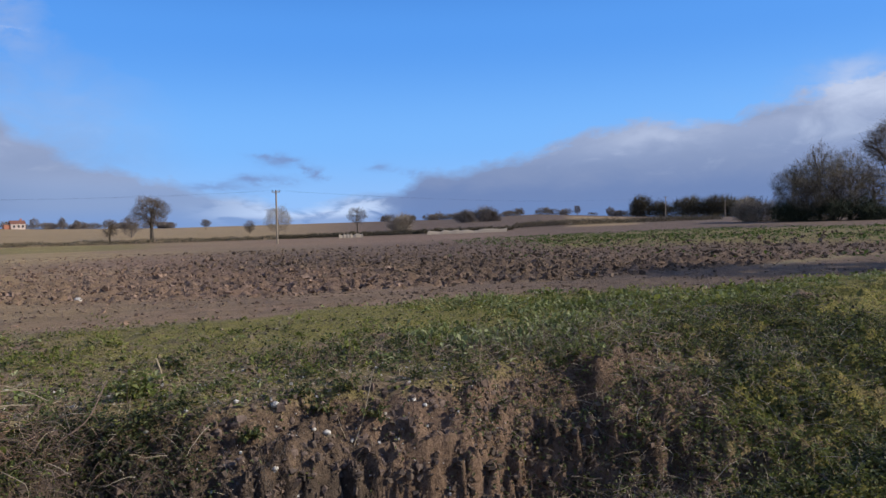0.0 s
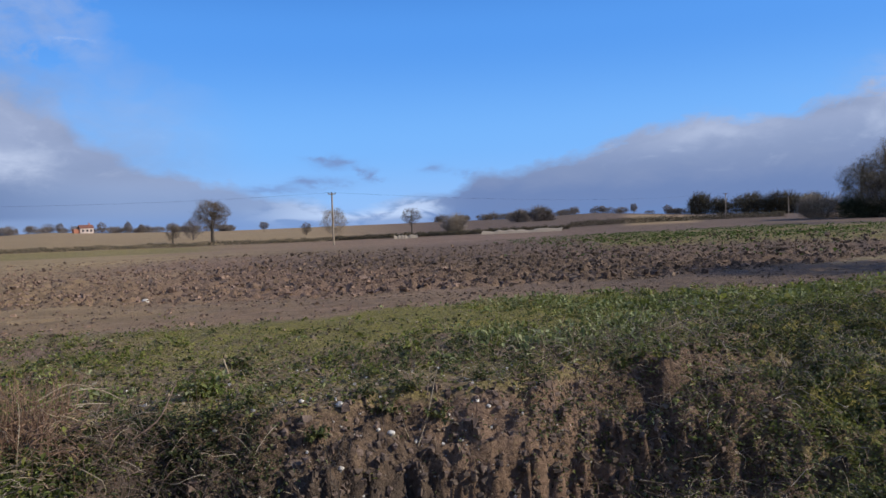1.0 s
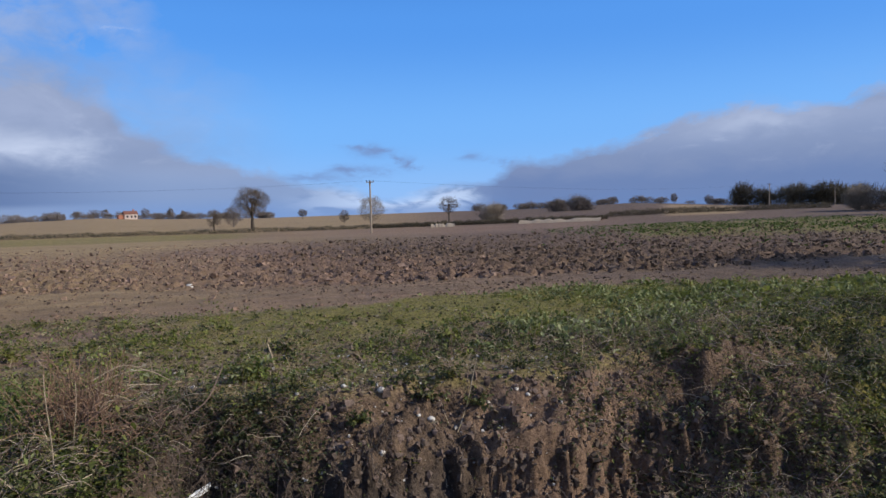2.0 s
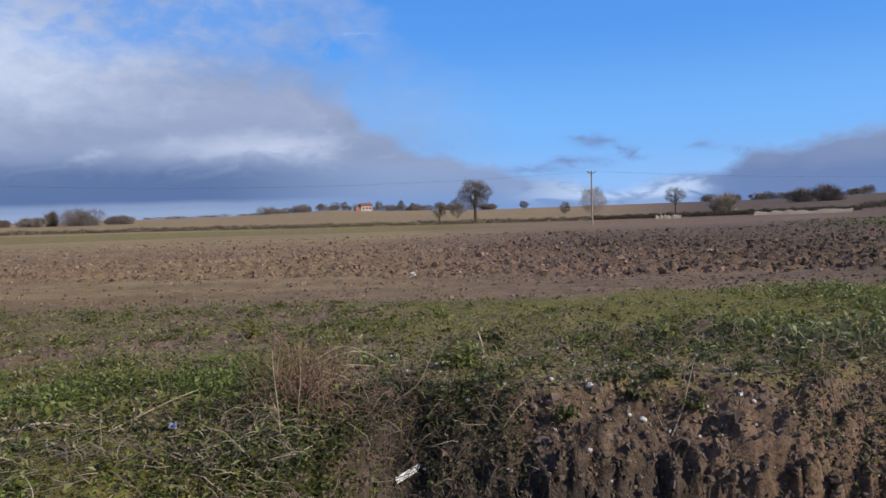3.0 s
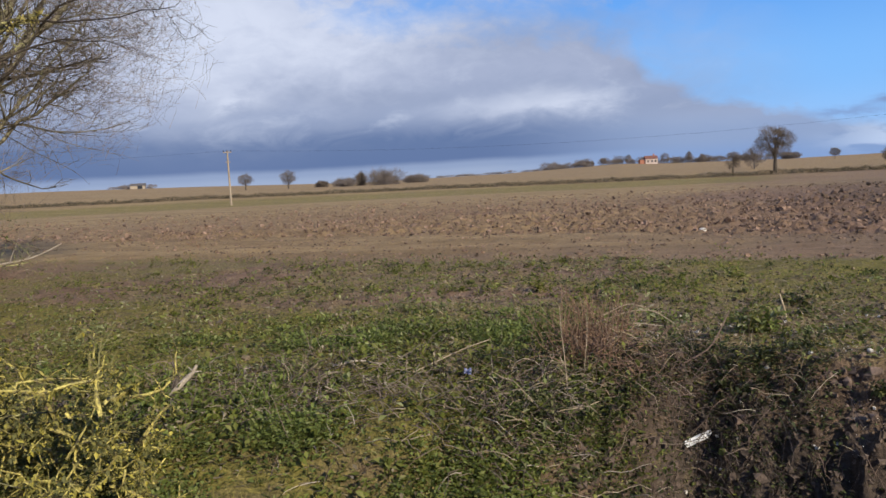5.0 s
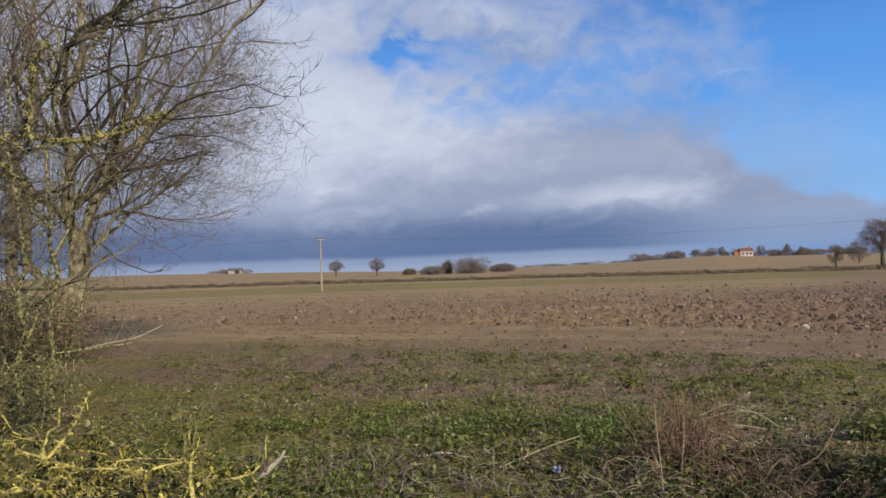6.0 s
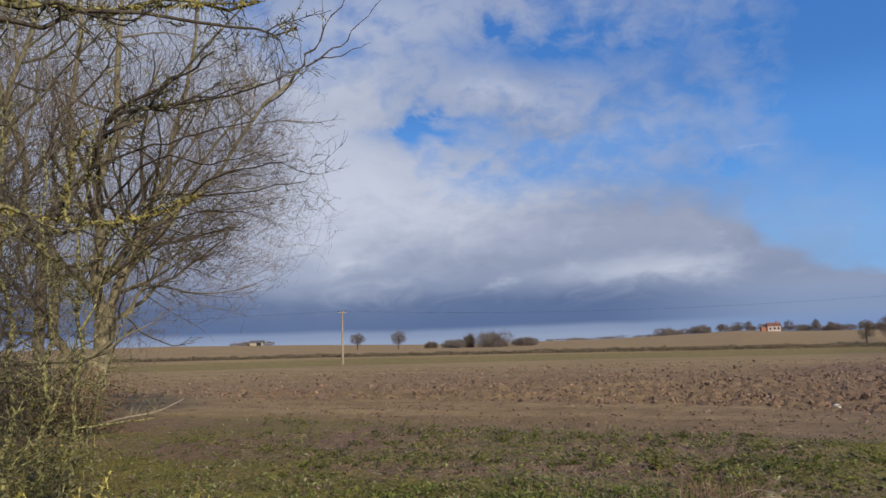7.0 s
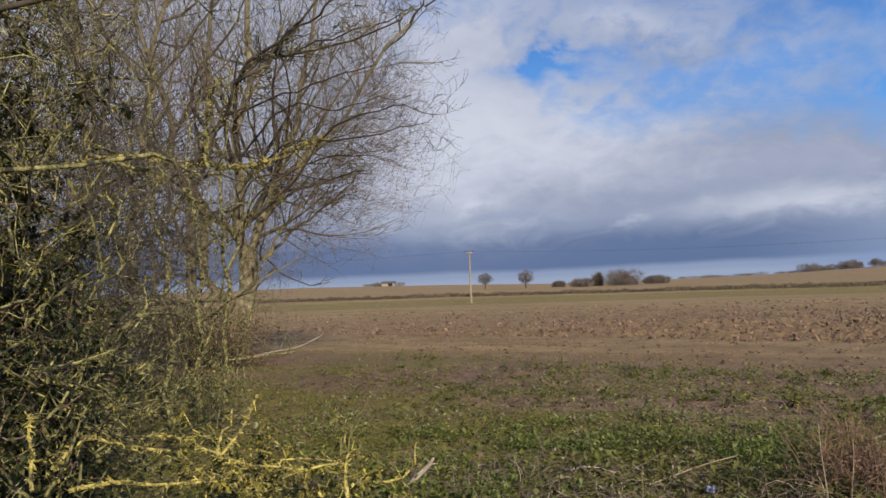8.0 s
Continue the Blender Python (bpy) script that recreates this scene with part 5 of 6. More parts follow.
stuff("bank_leaves", leaves(rng, b[dim], w[dim], z[dim]), SHADE_LEAF, "dark ivy leaves over the ditch edge, toned for its shade", "weeds")
x, y = rng.uniform(3.6, 15, 2800), rng.uniform(4.4, 10.5, 2800)
s, d, near = bank(x, y)
x, y = keep(rng, x, y, (s > 0.0) * (0.1 + 0.9 * verdure(x, y)) * smooth(x, 3.6, 5.0) * smooth(fbm(x * 0.8, y * 0.8, 98, 3), 0.36, 0.56) * (0.35 + 0.65 * smooth(x - y * 0.4, 3.5, 6.5)))
b, w, z = clumps(rng, x, y, 13, 0.12, 0.05, 0.055, 0.7)
free = rng.uniform(0, 1, len(b)) > 0.9 * hollow(b[:, 0], b[:, 1])
b, w, z = b[free], w[free], z[free]
stuff("bank_weeds", leaves(rng, b, w, z, 0.5), WEED, "olive green weeds over the ditch bank", "weeds")
x, y = rng.uniform(3.4, 15, 8000), rng.uniform(4.4, 11.0, 8000)
x, y = keep(rng, x, y, smooth(x, 3.4, 4.6) * (1 - 0.75 * smooth(x - 0.5 * y, 4.2, 6.5)) * (1 - smooth(y - np.interp(x, EDGE_X, EDGE_Y), 0.6, 2.2)) * (0.25 + 0.75 * smooth(fbm(x * 0.9, y * 0.9, 99, 3), 0.38, 0.6)))
n = len(x)
flat = rng.normal(0, 1, (n, 3)) * [1, 1, 0.35] + [0, 0, 0.12]
P, R = shoots(rng, np.stack([x, y, height(x, y) + rng.uniform(0.05, 0.22, n)], -1), flat, rng.uniform(0.1, 0.38, n), np.full(n, 0.0036), 4, 0.6, -0.2, 0.5)
stuff("dead_stems", tubes(P, R, 3), DEAD, "grey-brown dead stems matted over the bank", "dead stems")
x, y = rng.uniform(-2.0, 0.1, 240), rng.uniform(4.6, 6.5, 240)
b, w, z = clumps(rng, x, y, 12, 0.09, 0.06, 0.06, 0.8)
stuff("nettles", leaves(rng, b, w, z, 0.5), WEED, "green nettles on the slope of the ditch", "weeds")
# rough grass round the standing place
a, q = rng.uniform(0, 6.28, 11000), rng.uniform(0.6, 5.5, 11000)
x, y = np.cos(a) * q, np.sin(a) * q
x, y = keep(rng, x, y, (y < 4.8) * (0.2 + 0.8 * smooth(fbm(x * 1.1, y * 1.1, 71, 3), 0.35, 0.6)))
n = len(x)
way = np.stack([rng.normal(0, 0.5, n), rng.normal(0, 0.5, n), np.ones(n) * 0.8], -1)
stuff("grass", blades(rng, np.stack([x, y, height(x, y) - 0.005], -1), way, rng.gamma(4, 0.018, n).clip(0.02, 0.16), rng.uniform(0.002, 0.0045, n)), GRASS, "short rough grass on the near side of the ditch", "grass")
# low leafy clumps that stand proud of the rest
def mounds(n, area, seed, mat, label, weight, wide=0.13, tall=0.12, count=34, leaf=0.055):
    rng = np.random.default_rng(seed)
    x, y = rng.uniform(area[0], area[1], n), rng.uniform(area[2], area[3], n)
    x, y = keep(rng, x, y, weight(x, y))
    k = len(x)
    own = np.repeat(rng.gamma(3, 0.33, k).clip(0.4, 2.2), count)
    d = unit(rng.normal(0, 1, (k * count, 3)))
    d[:, 2] = np.abs(d[:, 2])
    q = d * np.array([wide, wide, tall]) * (own * rng.uniform(0.3, 1, k * count) ** 0.5)[:, None]
    X, Y = np.repeat(x, count) + q[:, 0], np.repeat(y, count) + q[:, 1]
    base = np.stack([X, Y, height(X, Y) + q[:, 2]], -1)
    stuff("leafy_clumps", leaves(rng, base, d + rng.normal(0, 0.5, d.shape), leaf * rng.uniform(0.5, 1.4, k * count), 0.5), mat, label, "weeds")


def verdant(x, y):
    m, s, d = on_margin(x, y)
    return m * (1 - 0.8 * moss(x, y)) * (0.07 + 0.93 * lush(x, y)) * smooth(fbm(x * 0.7, y * 0.7, 103, 3), 0.40, 0.60) * (y > np.interp(x, EDGE_X, EDGE_Y) - 0.2)


def sloping(x, y):
    s, d, near = bank(x, y)
    return (s > 0.02) * smooth(x, 3.7, 4.5) * (0.3 + 0.7 * verdure(x, y)) * (1 - 0.9 * hollow(x, y)) * (0.5 + 0.5 * smooth(fbm(x * 0.8, y * 0.8, 104, 3), 0.36, 0.56))


mounds(1500, (-12, 16, 6.5, 14.5), 231, WEED, "green leafy clumps scattered over the margin", verdant)
def clustered(x, y):
    m, s, d = on_margin(x, y)
    return m * smooth(fbm(x * 0.9, y * 1.2, 115, 3), 0.48, 0.60) * (1 - 0.6 * moss(x, y)) * (1 - 0.8 * bare_patch(x, y)) * (y > np.interp(x, EDGE_X, EDGE_Y) - 0.1)


mounds(650, (-8, 9, 6.6, 13.5), 241, WEED, "knee-low green clumps standing on the margin", clustered, 0.085, 0.10, 30, 0.06)
mounds(240, (-8, 9, 6.6, 13.5), 242, DARK_LEAF, "dark green clumps standing on the margin", clustered, 0.09, 0.10, 30, 0.06)
mounds(420, (-12, 16, 6.5, 14.5), 232, DARK_LEAF, "dark green clumps scattered over the margin", verdant)
mounds(700, (3, 18, 7.2, 12.5), 233, PALE_LEAF, "pale leafy clumps along the bank top", verdant, 0.12, 0.10, 22, 0.085)
mounds(650, (3.6, 12, 4.4, 9.6), 234, DARK_LEAF, "olive clumps over the ditch bank", sloping)
# these clumps put the shade of the gaps into their leaf colour
mounds(800, (3.6, 12, 4.4, 9.6), 235, SHADE_LEAF, "dark leaf clumps for the shaded gaps on the bank", sloping)
mounds(620, (3.6, 13, 4.4, 10), 236, WEED, "bright green clumps over the ditch bank", lambda x, y: sloping(x, y) * verdure(x, y), 0.10, 0.08)
mounds(420, (-4.5, -0.4, 4.3, 8.6), 237, CROP, "bright nettle clumps on the ditch end", lambda x, y: smooth(fbm(x * 1.5, y * 1.5, 79, 4), 0.50, 0.62), 0.14, 0.12, 40, 0.05)
mounds(170, (-4.6, -0.5, 4.2, 7.4), 243, WEED, "broad-leaved green weeds among the nettles", lambda x, y: smooth(fbm(x * 1.4, y * 1.4, 133, 3), 0.44, 0.56), 0.16, 0.15, 18, 0.085)
mounds(60, (-4.6, -0.5, 4.2, 7.4), 244, PALE_LEAF, "pale green leaf tips among the nettles", lambda x, y: 0.8 + 0 * x, 0.12, 0.15, 12, 0.06)
mounds(260, (-4.8, -0.5, 4.2, 8.2), 245, DRY, "pale dead leaves lying among the nettles", lambda x, y: smooth(fbm(x * 1.4, y * 1.4, 137, 3), 0.48, 0.60), 0.17, 0.10, 26, 0.05)
mounds(26, (-0.9, 0.5, 6.2, 7.6), 238, DARK_LEAF, "green ivy clumps over the ditch edge", lambda x, y: 0.8 + 0 * x, 0.13, 0.10)
mounds(300, (0.8, 8, 7.0, 9.6), 240, DARK_LEAF, "olive clumps along the bank top", lambda x, y: (y > np.interp(x, EDGE_X, EDGE_Y) - 0.1) * smooth(fbm(x * 1.1, y * 1.1, 106, 3), 0.36, 0.56), 0.11, 0.09)
# dark leaves added where the ditch corner lies in shade
mounds(50, (-0.75, 0.15, 5.2, 6.4), 239, SHADE_LEAF, "dark leaf clumps for the shade low in the ditch", lambda x, y: 0.85 + 0 * x, 0.13, 0.10)
# green crop in the far part of the field
x, y = fan(rng, 11000, -63, -24, 30, 92)
az = np.degrees(np.arctan2(-x, y))
x, y = keep(rng, x, y, smooth(-az + 8 * (fbm(x * 0.12, y * 0.12, 22, 3) - 0.5), 25, 34) * (0.06 + 0.94 * smooth(np.hypot(x, y), 46, 58)) * smooth(fbm(x * 0.3, y * 0.3, 89, 3), 0.3, 0.5))
b, w, z = clumps(rng, x, y, 4, 0.14, 0.03, 0.20, 0.7)
stuff("crop", leaves(rng, b, w, z, 0.5), FAR_CROP, "young green crop in the far strip", "crop")


def stalks(name, n, area, tall, radius, mat, label, lean=0.25, seed=0, bend=0.3, K=5, weight=None):
    rng = np.random.default_rng(seed)
    x, y = rng.uniform(area[0], area[1], n), rng.uniform(area[2], area[3], n)
    if weight is not None:
        x, y = keep(rng, x, y, weight(x, y))
    n = len(x)
    w = np.stack([rng.normal(0, lean, n), rng.normal(0, lean, n), np.ones(n)], -1)
    P, R = shoots(rng, np.stack([x, y, height(x, y) - 0.02], -1), w, tall * rng.uniform(0.4, 1.2, n), np.full(n, radius), K, bend, -0.2, 0.4)
    return stuff(name, tubes(P, R, 3), mat, label, "dead stalks")


stalks("dead_stalks", 700, (-4, 9, 6.3, 10.5), 0.24, 0.0028, STRAW, "thin straw-coloured dead stalks on the bank", 0.8, 301)
stalks("dead_stalks", 650, (3.4, 10.5, 4.8, 9.2), 0.30, 0.0036, STRAW, "thin straw-coloured dead stalks on the bank", 0.9, 302)
stalks("dead_stalks", 170, (-1.3, -0.8, 6.3, 7.3), 0.60, 0.0045, RUSTY, "upright rusty dead weed stalks by the ditch", 0.28, 303, 0.3)
stalks("dead_stalks", 40, (2.3, 3.3, 8.0, 9.0), 0.30, 0.004, BRAMBLE, "upright brown dead weed stalks by the ditch", 0.3, 304, 0.15)
stalks("dead_stalks", 90, (4.2, 7.0, 7.0, 8.6), 0.38, 0.0035, BRAMBLE, "upright brown dead weed stalks by the ditch", 0.4, 305, 0.2)


def tangle(name, n, centre, size, length, radius, mat, label, seed, up=0.5, arch=-0.9):
    rng = np.random.default_rng(seed)
    x, y = rng.normal(centre[0], size[0], n), rng.normal(centre[1], size[1], n)
    z = height(x, y) + np.abs(rng.normal(0, size[2], n))
    w = rng.normal(0, 1, (n, 3)) * [1, 1, 0.5] + [0, 0, up]
    P, R = shoots(rng, np.stack([x, y, z], -1), w, length * rng.uniform(0.4, 1.2, n), np.full(n, radius), 6, 0.7, arch, 0.5)
    return stuff(name, tubes(P, R, 3), mat, label, "brambles")


tangle("brambles", 260, (-0.45, 6.6), (0.45, 0.35, 0.08), 0.36, 0.003, BRAMBLE, "tangle of dead brown bramble canes in the ditch", 310, 0.1)
tangle("brambles", 380, (-1.0, 6.7), (0.24, 0.25, 0.14), 0.42, 0.004, RUSTY, "tangle of dead brown bramble canes in the ditch", 311)
tangle("brambles", 150, (-0.5, 6.55), (0.30, 0.25, 0.12), 0.5, 0.0035, BRAMBLE, "tangle of dead brown bramble canes in the ditch", 312)
tangle("brambles", 330, (-0.1, 6.55), (0.45, 0.4, 0.07), 0.32, 0.0036, DEAD, "grey dead canes hanging over the ditch corner", 330, 0.05)
tangle("brambles", 90, (-1.0, 6.25), (0.25, 0.3, 0.08), 0.36, 0.004, STRAW, "bleached dead stems bent over the ditch end", 331, 0.1)
tangle("brambles", 50, (-0.75, 6.9), (0.25, 0.25, 0.14), 0.5, 0.004, STRAW, "bleached bramble canes over the ditch", 313)
tangle("brambles", 220, (-0.8, 5.9), (0.4, 0.4, 0.05), 0.4, 0.003, BRAMBLE, "dead brown stems on the slope of the ditch", 316, 0.15)
tangle("brambles", 480, (-2.6, 5.4), (0.55, 0.5, 0.06), 0.36, 0.0036, DEAD, "dead stems lying in the green weeds", 314, 0.2)
tangle("dead_stems", 420, (-3.6, 5.15), (0.42, 0.36, 0.05), 0.32, 0.004, DEAD, "dead stems heaped in the rough grass", 317, 0.15)
tangle("dead_stems", 260, (-0.8, 8.4), (0.9, 0.45, 0.02), 0.24, 0.003, DEAD, "dead grass stems lying on the bare soil", 332, 0.02)
tangle("dead_stems", 170, (1.5, 8.0), (1.6, 0.45, 0.02), 0.28, 0.003, STRAW, "flat pale straw litter along the bank rim", 329, 0.02)
tangle("dead_stems", 70, (-3.5, 5.2), (0.45, 0.35, 0.04), 0.42, 0.0045, STRAW, "bleached dead stems in the rough grass", 318, 0.1)
tangle("dead_stems", 480, (-1.4, 5.6), (0.32, 0.45, 0.07), 0.34, 0.004, DEAD, "dead brown stems among the nettles", 319, 0.2)
tangle("dead_stems", 70, (-1.4, 5.4), (0.3, 0.35, 0.06), 0.40, 0.0045, STRAW, "bleached dead stems among the nettles", 320, 0.2)
tangle("dead_stems", 420, (4.6, 5.6), (0.7, 0.7, 0.04), 0.28, 0.0034, STRAW, "bleached dead stems matted on the bank", 321, 0.15)
tangle("dead_stems", 700, (4.7, 5.9), (0.8, 0.8, 0.05), 0.30, 0.0038, BRAMBLE, "brown dead stems matted on the bank", 322, 0.2)
tangle("brambles", 330, (5.2, 7.3), (0.9, 0.45, 0.08), 0.42, 0.0035, BRAMBLE, "matted dead stems along the bank top", 315, 0.3)
# roots and dead grass that hang down the face
rng = np.random.default_rng(320)
x = rng.uniform(-1.0, 5.6, 600)
y = np.interp(x, EDGE_X, EDGE_Y) + 0.5 * (fbm(x * 0.9, x * 0, 31, 3) - 0.5) - rng.uniform(-0.05, 0.8, 600)
w = np.stack([rng.normal(0, 0.25, 600), rng.uniform(-0.5, -0.1, 600), np.full(600, -0.5)], -1)
P, R = shoots(rng, np.stack([x, y, height(x, y) + 0.04], -1), w, rng.uniform(0.1, 0.4, 600), np.full(600, 0.0028), 5, 0.4, -0.5, 0.4)
stuff("roots", tubes(P, R, 3), BRAMBLE, "dry roots and dead grass hanging down the bank", "roots")


rng = np.random.default_rng(321)
x, y = rng.uniform(-0.6, 2.2, 2600), rng.uniform(5.4, 7.0, 2600)
s, d, near = bank(x, y)
x, y = keep(rng, x, y, (d > 0.22) * (d < 1.1) * (1 - smooth(x, 0.7, 2.2)) * smooth(fbm(x * 2, y * 2, 105, 3), 0.36, 0.52))
n = len(x)
P, R = shoots(rng, np.stack([x, y, height(x, y) + 0.05], -1), np.stack([rng.normal(0, 0.3, n), rng.uniform(-0.6, -0.1, n), np.full(n, -0.5)], -1), rng.uniform(0.08, 0.28, n), np.full(n, 0.0045), 4, 0.5, -0.5, 0.4)
stuff("roots", tubes(P, R, 3), DARK_BARK, "dark dead roots hanging low on the bank", "roots")


# ---- single things on the margin ----
def bent_rod(pts, r0, r1, K=9, sides=7, wobble=0.0, seed=0):
    """A tapered rod along smoothed points."""
    P = smooth_line(pts, K)
    if wobble:
        P = P + np.random.default_rng(seed).normal(0, wobble, P.shape)
    return tubes(P[None], np.linspace(r0, r1, K)[None], sides)


def smooth_line(pts, K):
    pts = np.array(pts, float)
    t = np.linspace(0, len(pts) - 1, K)
    lin = np.stack([np.interp(t, np.arange(len(pts)), pts[:, k]) for k in range(3)], -1)
    for _ in range(2):
        lin[1:-1] = 0.25 * lin[:-2] + 0.5 * lin[1:-1] + 0.25 * lin[2:]
    return lin


def stick(pts, r0, r1, label, mat=WOOD, name="stick", twigs=0, seed=0):
    ob = tagged(new(name), label, "stick")
    under("stem", mesh_np("stem", *bent_rod(pts, r0, r1, 10), mat, True), ob)
    if twigs:
        rng = np.random.default_rng(seed)
        P = smooth_line(pts, 10)[None]
        st, wy, ln, rd = sprout(rng, P, np.linspace(r0, r1, 10)[None], twigs, 0.15, 0.95, 45, 0.35, 0.6)
        P, R = shoots(rng, st, wy, ln, rd, 5)
        for k in range(len(P)):
            under("twig", mesh_np("twig", *tubes(P[k:k + 1], R[k:k + 1], 4), mat), ob)
    return ob


def gz(x, y, dz=0.0):
    return (x, y, ground_z(x, y) + dz)


stick([gz(0.69, 8.53, -0.03), gz(0.66, 8.53, 0.13), gz(0.62, 8.53, 0.26)], 0.013, 0.010, "short pale snapped stalk standing in the margin", STRAW)
stick([gz(-2.5, 5.95, 0.03), gz(-2.35, 6.2, 0.06), gz(-2.15, 6.4, 0.12), gz(-1.95, 6.6, 0.16)], 0.008, 0.004, "long pale dead stick lying in the weeds", STRAW, twigs=2)
stick([gz(-1.12, 5.9, -0.02), gz(-1.13, 5.9, 0.3), gz(-1.16, 5.92, 0.55), gz(-1.17, 5.95, 0.72)], 0.006, 0.003, "tall brown dead weed stem by the ditch", STRAW, twigs=5, seed=3)
stick([gz(-0.3, 6.9, 0.02), gz(-0.05, 7.0, 0.2), gz(0.1, 7.3, 0.33)], 0.009, 0.006, "thin grey stick leaning on the bank", BRAMBLE)
stick([gz(2.2, 6.75, -0.05), gz(2.35, 6.8, 0.2), gz(2.5, 6.9, 0.42)], 0.006, 0.004, "thin dead stalk leaning on the soil bank", STRAW)
for pts in (((-1.05, 6.95, 0.25), (-0.8, 7.0, 0.34), (-0.55, 7.05, 0.36), (-0.35, 7.05, 0.3)), ((-1.0, 7.0, 0.3), (-0.75, 7.1, 0.42), (-0.5, 7.1, 0.3)), ((-0.95, 6.9, 0.2), (-0.7, 7.0, 0.25), (-0.45, 7.05, 0.22))):
    stick([gz(*p) for p in pts], 0.007, 0.004, "bleached arching dead cane over the ditch", STRAW, "cane", twigs=2)
stub = stick([gz(-4.1, 4.8, -0.02), gz(-4.04, 4.83, 0.08), gz(-3.97, 4.87, 0.16), gz(-3.90, 4.9, 0.22), gz(-3.87, 4.92, 0.29)], 0.034, 0.012, "pale splintered broken branch stub in the grass", WOOD, "broken_branch", twigs=2, seed=5)
under("prong", mesh_np("prong", *bent_rod([gz(-4.03, 4.84, 0.10), gz(-4.01, 4.86, 0.2), gz(-4.03, 4.86, 0.27), gz(-4.06, 4.86, 0.31)], 0.022, 0.01, 8), DARK_BARK, True), stub, "dark bark-covered prong")
stick([gz(-3.2, 5.9, 0.02), gz(-3.0, 6.0, 0.06), gz(-2.8, 6.05, 0.05)], 0.012, 0.008, "short grey dead twig in the weeds", WOOD, twigs=2, seed=8)
stick([gz(-15.9, 12.4, 0.05), gz(-15.5, 12.8, 0.2), gz(-15.1, 13.3, 0.3), gz(-14.7, 13.8, 0.56)], 0.028, 0.01, "pale fallen branch lying under the trees", WOOD, "fallen_branch", twigs=3, seed=6)


def litter():
    bm = bmesh.new()
    bmesh.ops.create_grid(bm, x_segments=10, y_segments=5, size=1)
    for v in bm.verts:
        v.co = Vector((v.co.x * 0.125, v.co.y * 0.03, 0.035 * math.cos(v.co.y * 1.9) + 0.012 * noise.noise(v.co * 3)))
    bmesh.ops.solidify(bm, geom=bm.faces[:], thickness=0.004)
    ob = part("plastic_sheet", bm, PLASTIC)
    ob.matrix_world = pose(-0.17, 6.6, ground_z(-0.17, 6.6) + 0.13, 35, -20, 25)
    tagged(ob, "crumpled strip of white plastic in the ditch", "litter")
    bm = bmesh.new()
    bmesh.ops.create_grid(bm, x_segments=7, y_segments=6, size=0.033)
    for v in bm.verts:
        v.co.z = 0.035 * noise.noise(v.co * 28) + 0.02
    bmesh.ops.solidify(bm, geom=bm.faces[:], thickness=0.002)
    ob = part("wrapper", bm, BLUE)
    ob.matrix_world = pose(-1.99, 6.02, ground_z(-1.99, 6.02) + 0.04, 25, 10, 15)
    tagged(ob, "crumpled blue and white wrapper among the weeds", "litter")


litter()


def weed_plant(x, y, tall, seed, label, mat=PALE_LEAF, n=70, leaf=0.08, lean=0.45):
    rng = np.random.default_rng(seed)
    ob = new("weed_plant")
    ob.matrix_world = pose(x, y, ground_z(x, y))
    k = 9
    w = np.stack([rng.normal(0, lean, k), rng.normal(0, lean, k), np.ones(k)], -1)
    P, R = shoots(rng, rng.normal(0, 0.03, (k, 3)) * [1, 1, 0], w, tall * rng.uniform(0.6, 1, k), np.full(k, 0.005), 6)
    for k in range(len(P)):
        under("stem", mesh_np("stem", *tubes(P[k:k + 1], R[k:k + 1], 4), GRASS), ob)
    st, wy, ln, rd = sprout(rng, P, R, n // 9 + 3, 0.1, 1.0, 60, 0.3, 0.5)
    under("foliage", mesh_np("foliage", *leaves(rng, st, wy, leaf * rng.uniform(0.6, 1.4, len(st)), 0.5), mat), ob)
    tagged(ob, label, "weed")


weed_plant(0.29, 7.83, 0.36, 1, "leafy green weed plant on the bank top")
weed_plant(0.45, 7.9, 0.3, 2, "leafy green weed plant on the bank top", CROP)
weed_plant(-2.26, 10.27, 0.22, 3, "dark grass tuft with a dead stalk", WEED)
weed_plant(5.1, 9.83, 0.2, 4, "dark green leafy tuft on the margin", WEED)
weed_plant(3.0, 9.0, 0.25, 5, "leafy green weed plant on the margin", WEED)
for k, (x, y, tall) in enumerate(((1.75, 7.1, 0.24), (2.05, 7.0, 0.26), (2.35, 7.15, 0.28), (2.5, 6.85, 0.24), (1.25, 6.75, 0.16), (3.1, 7.2, 0.22), (0.75, 7.25, 0.2), (3.6, 7.35, 0.24))):
    weed_plant(x, y, tall, 6 + k, "dark green ivy trailing over the soil bank", DARK_LEAF, 190, 0.045, 1.6)


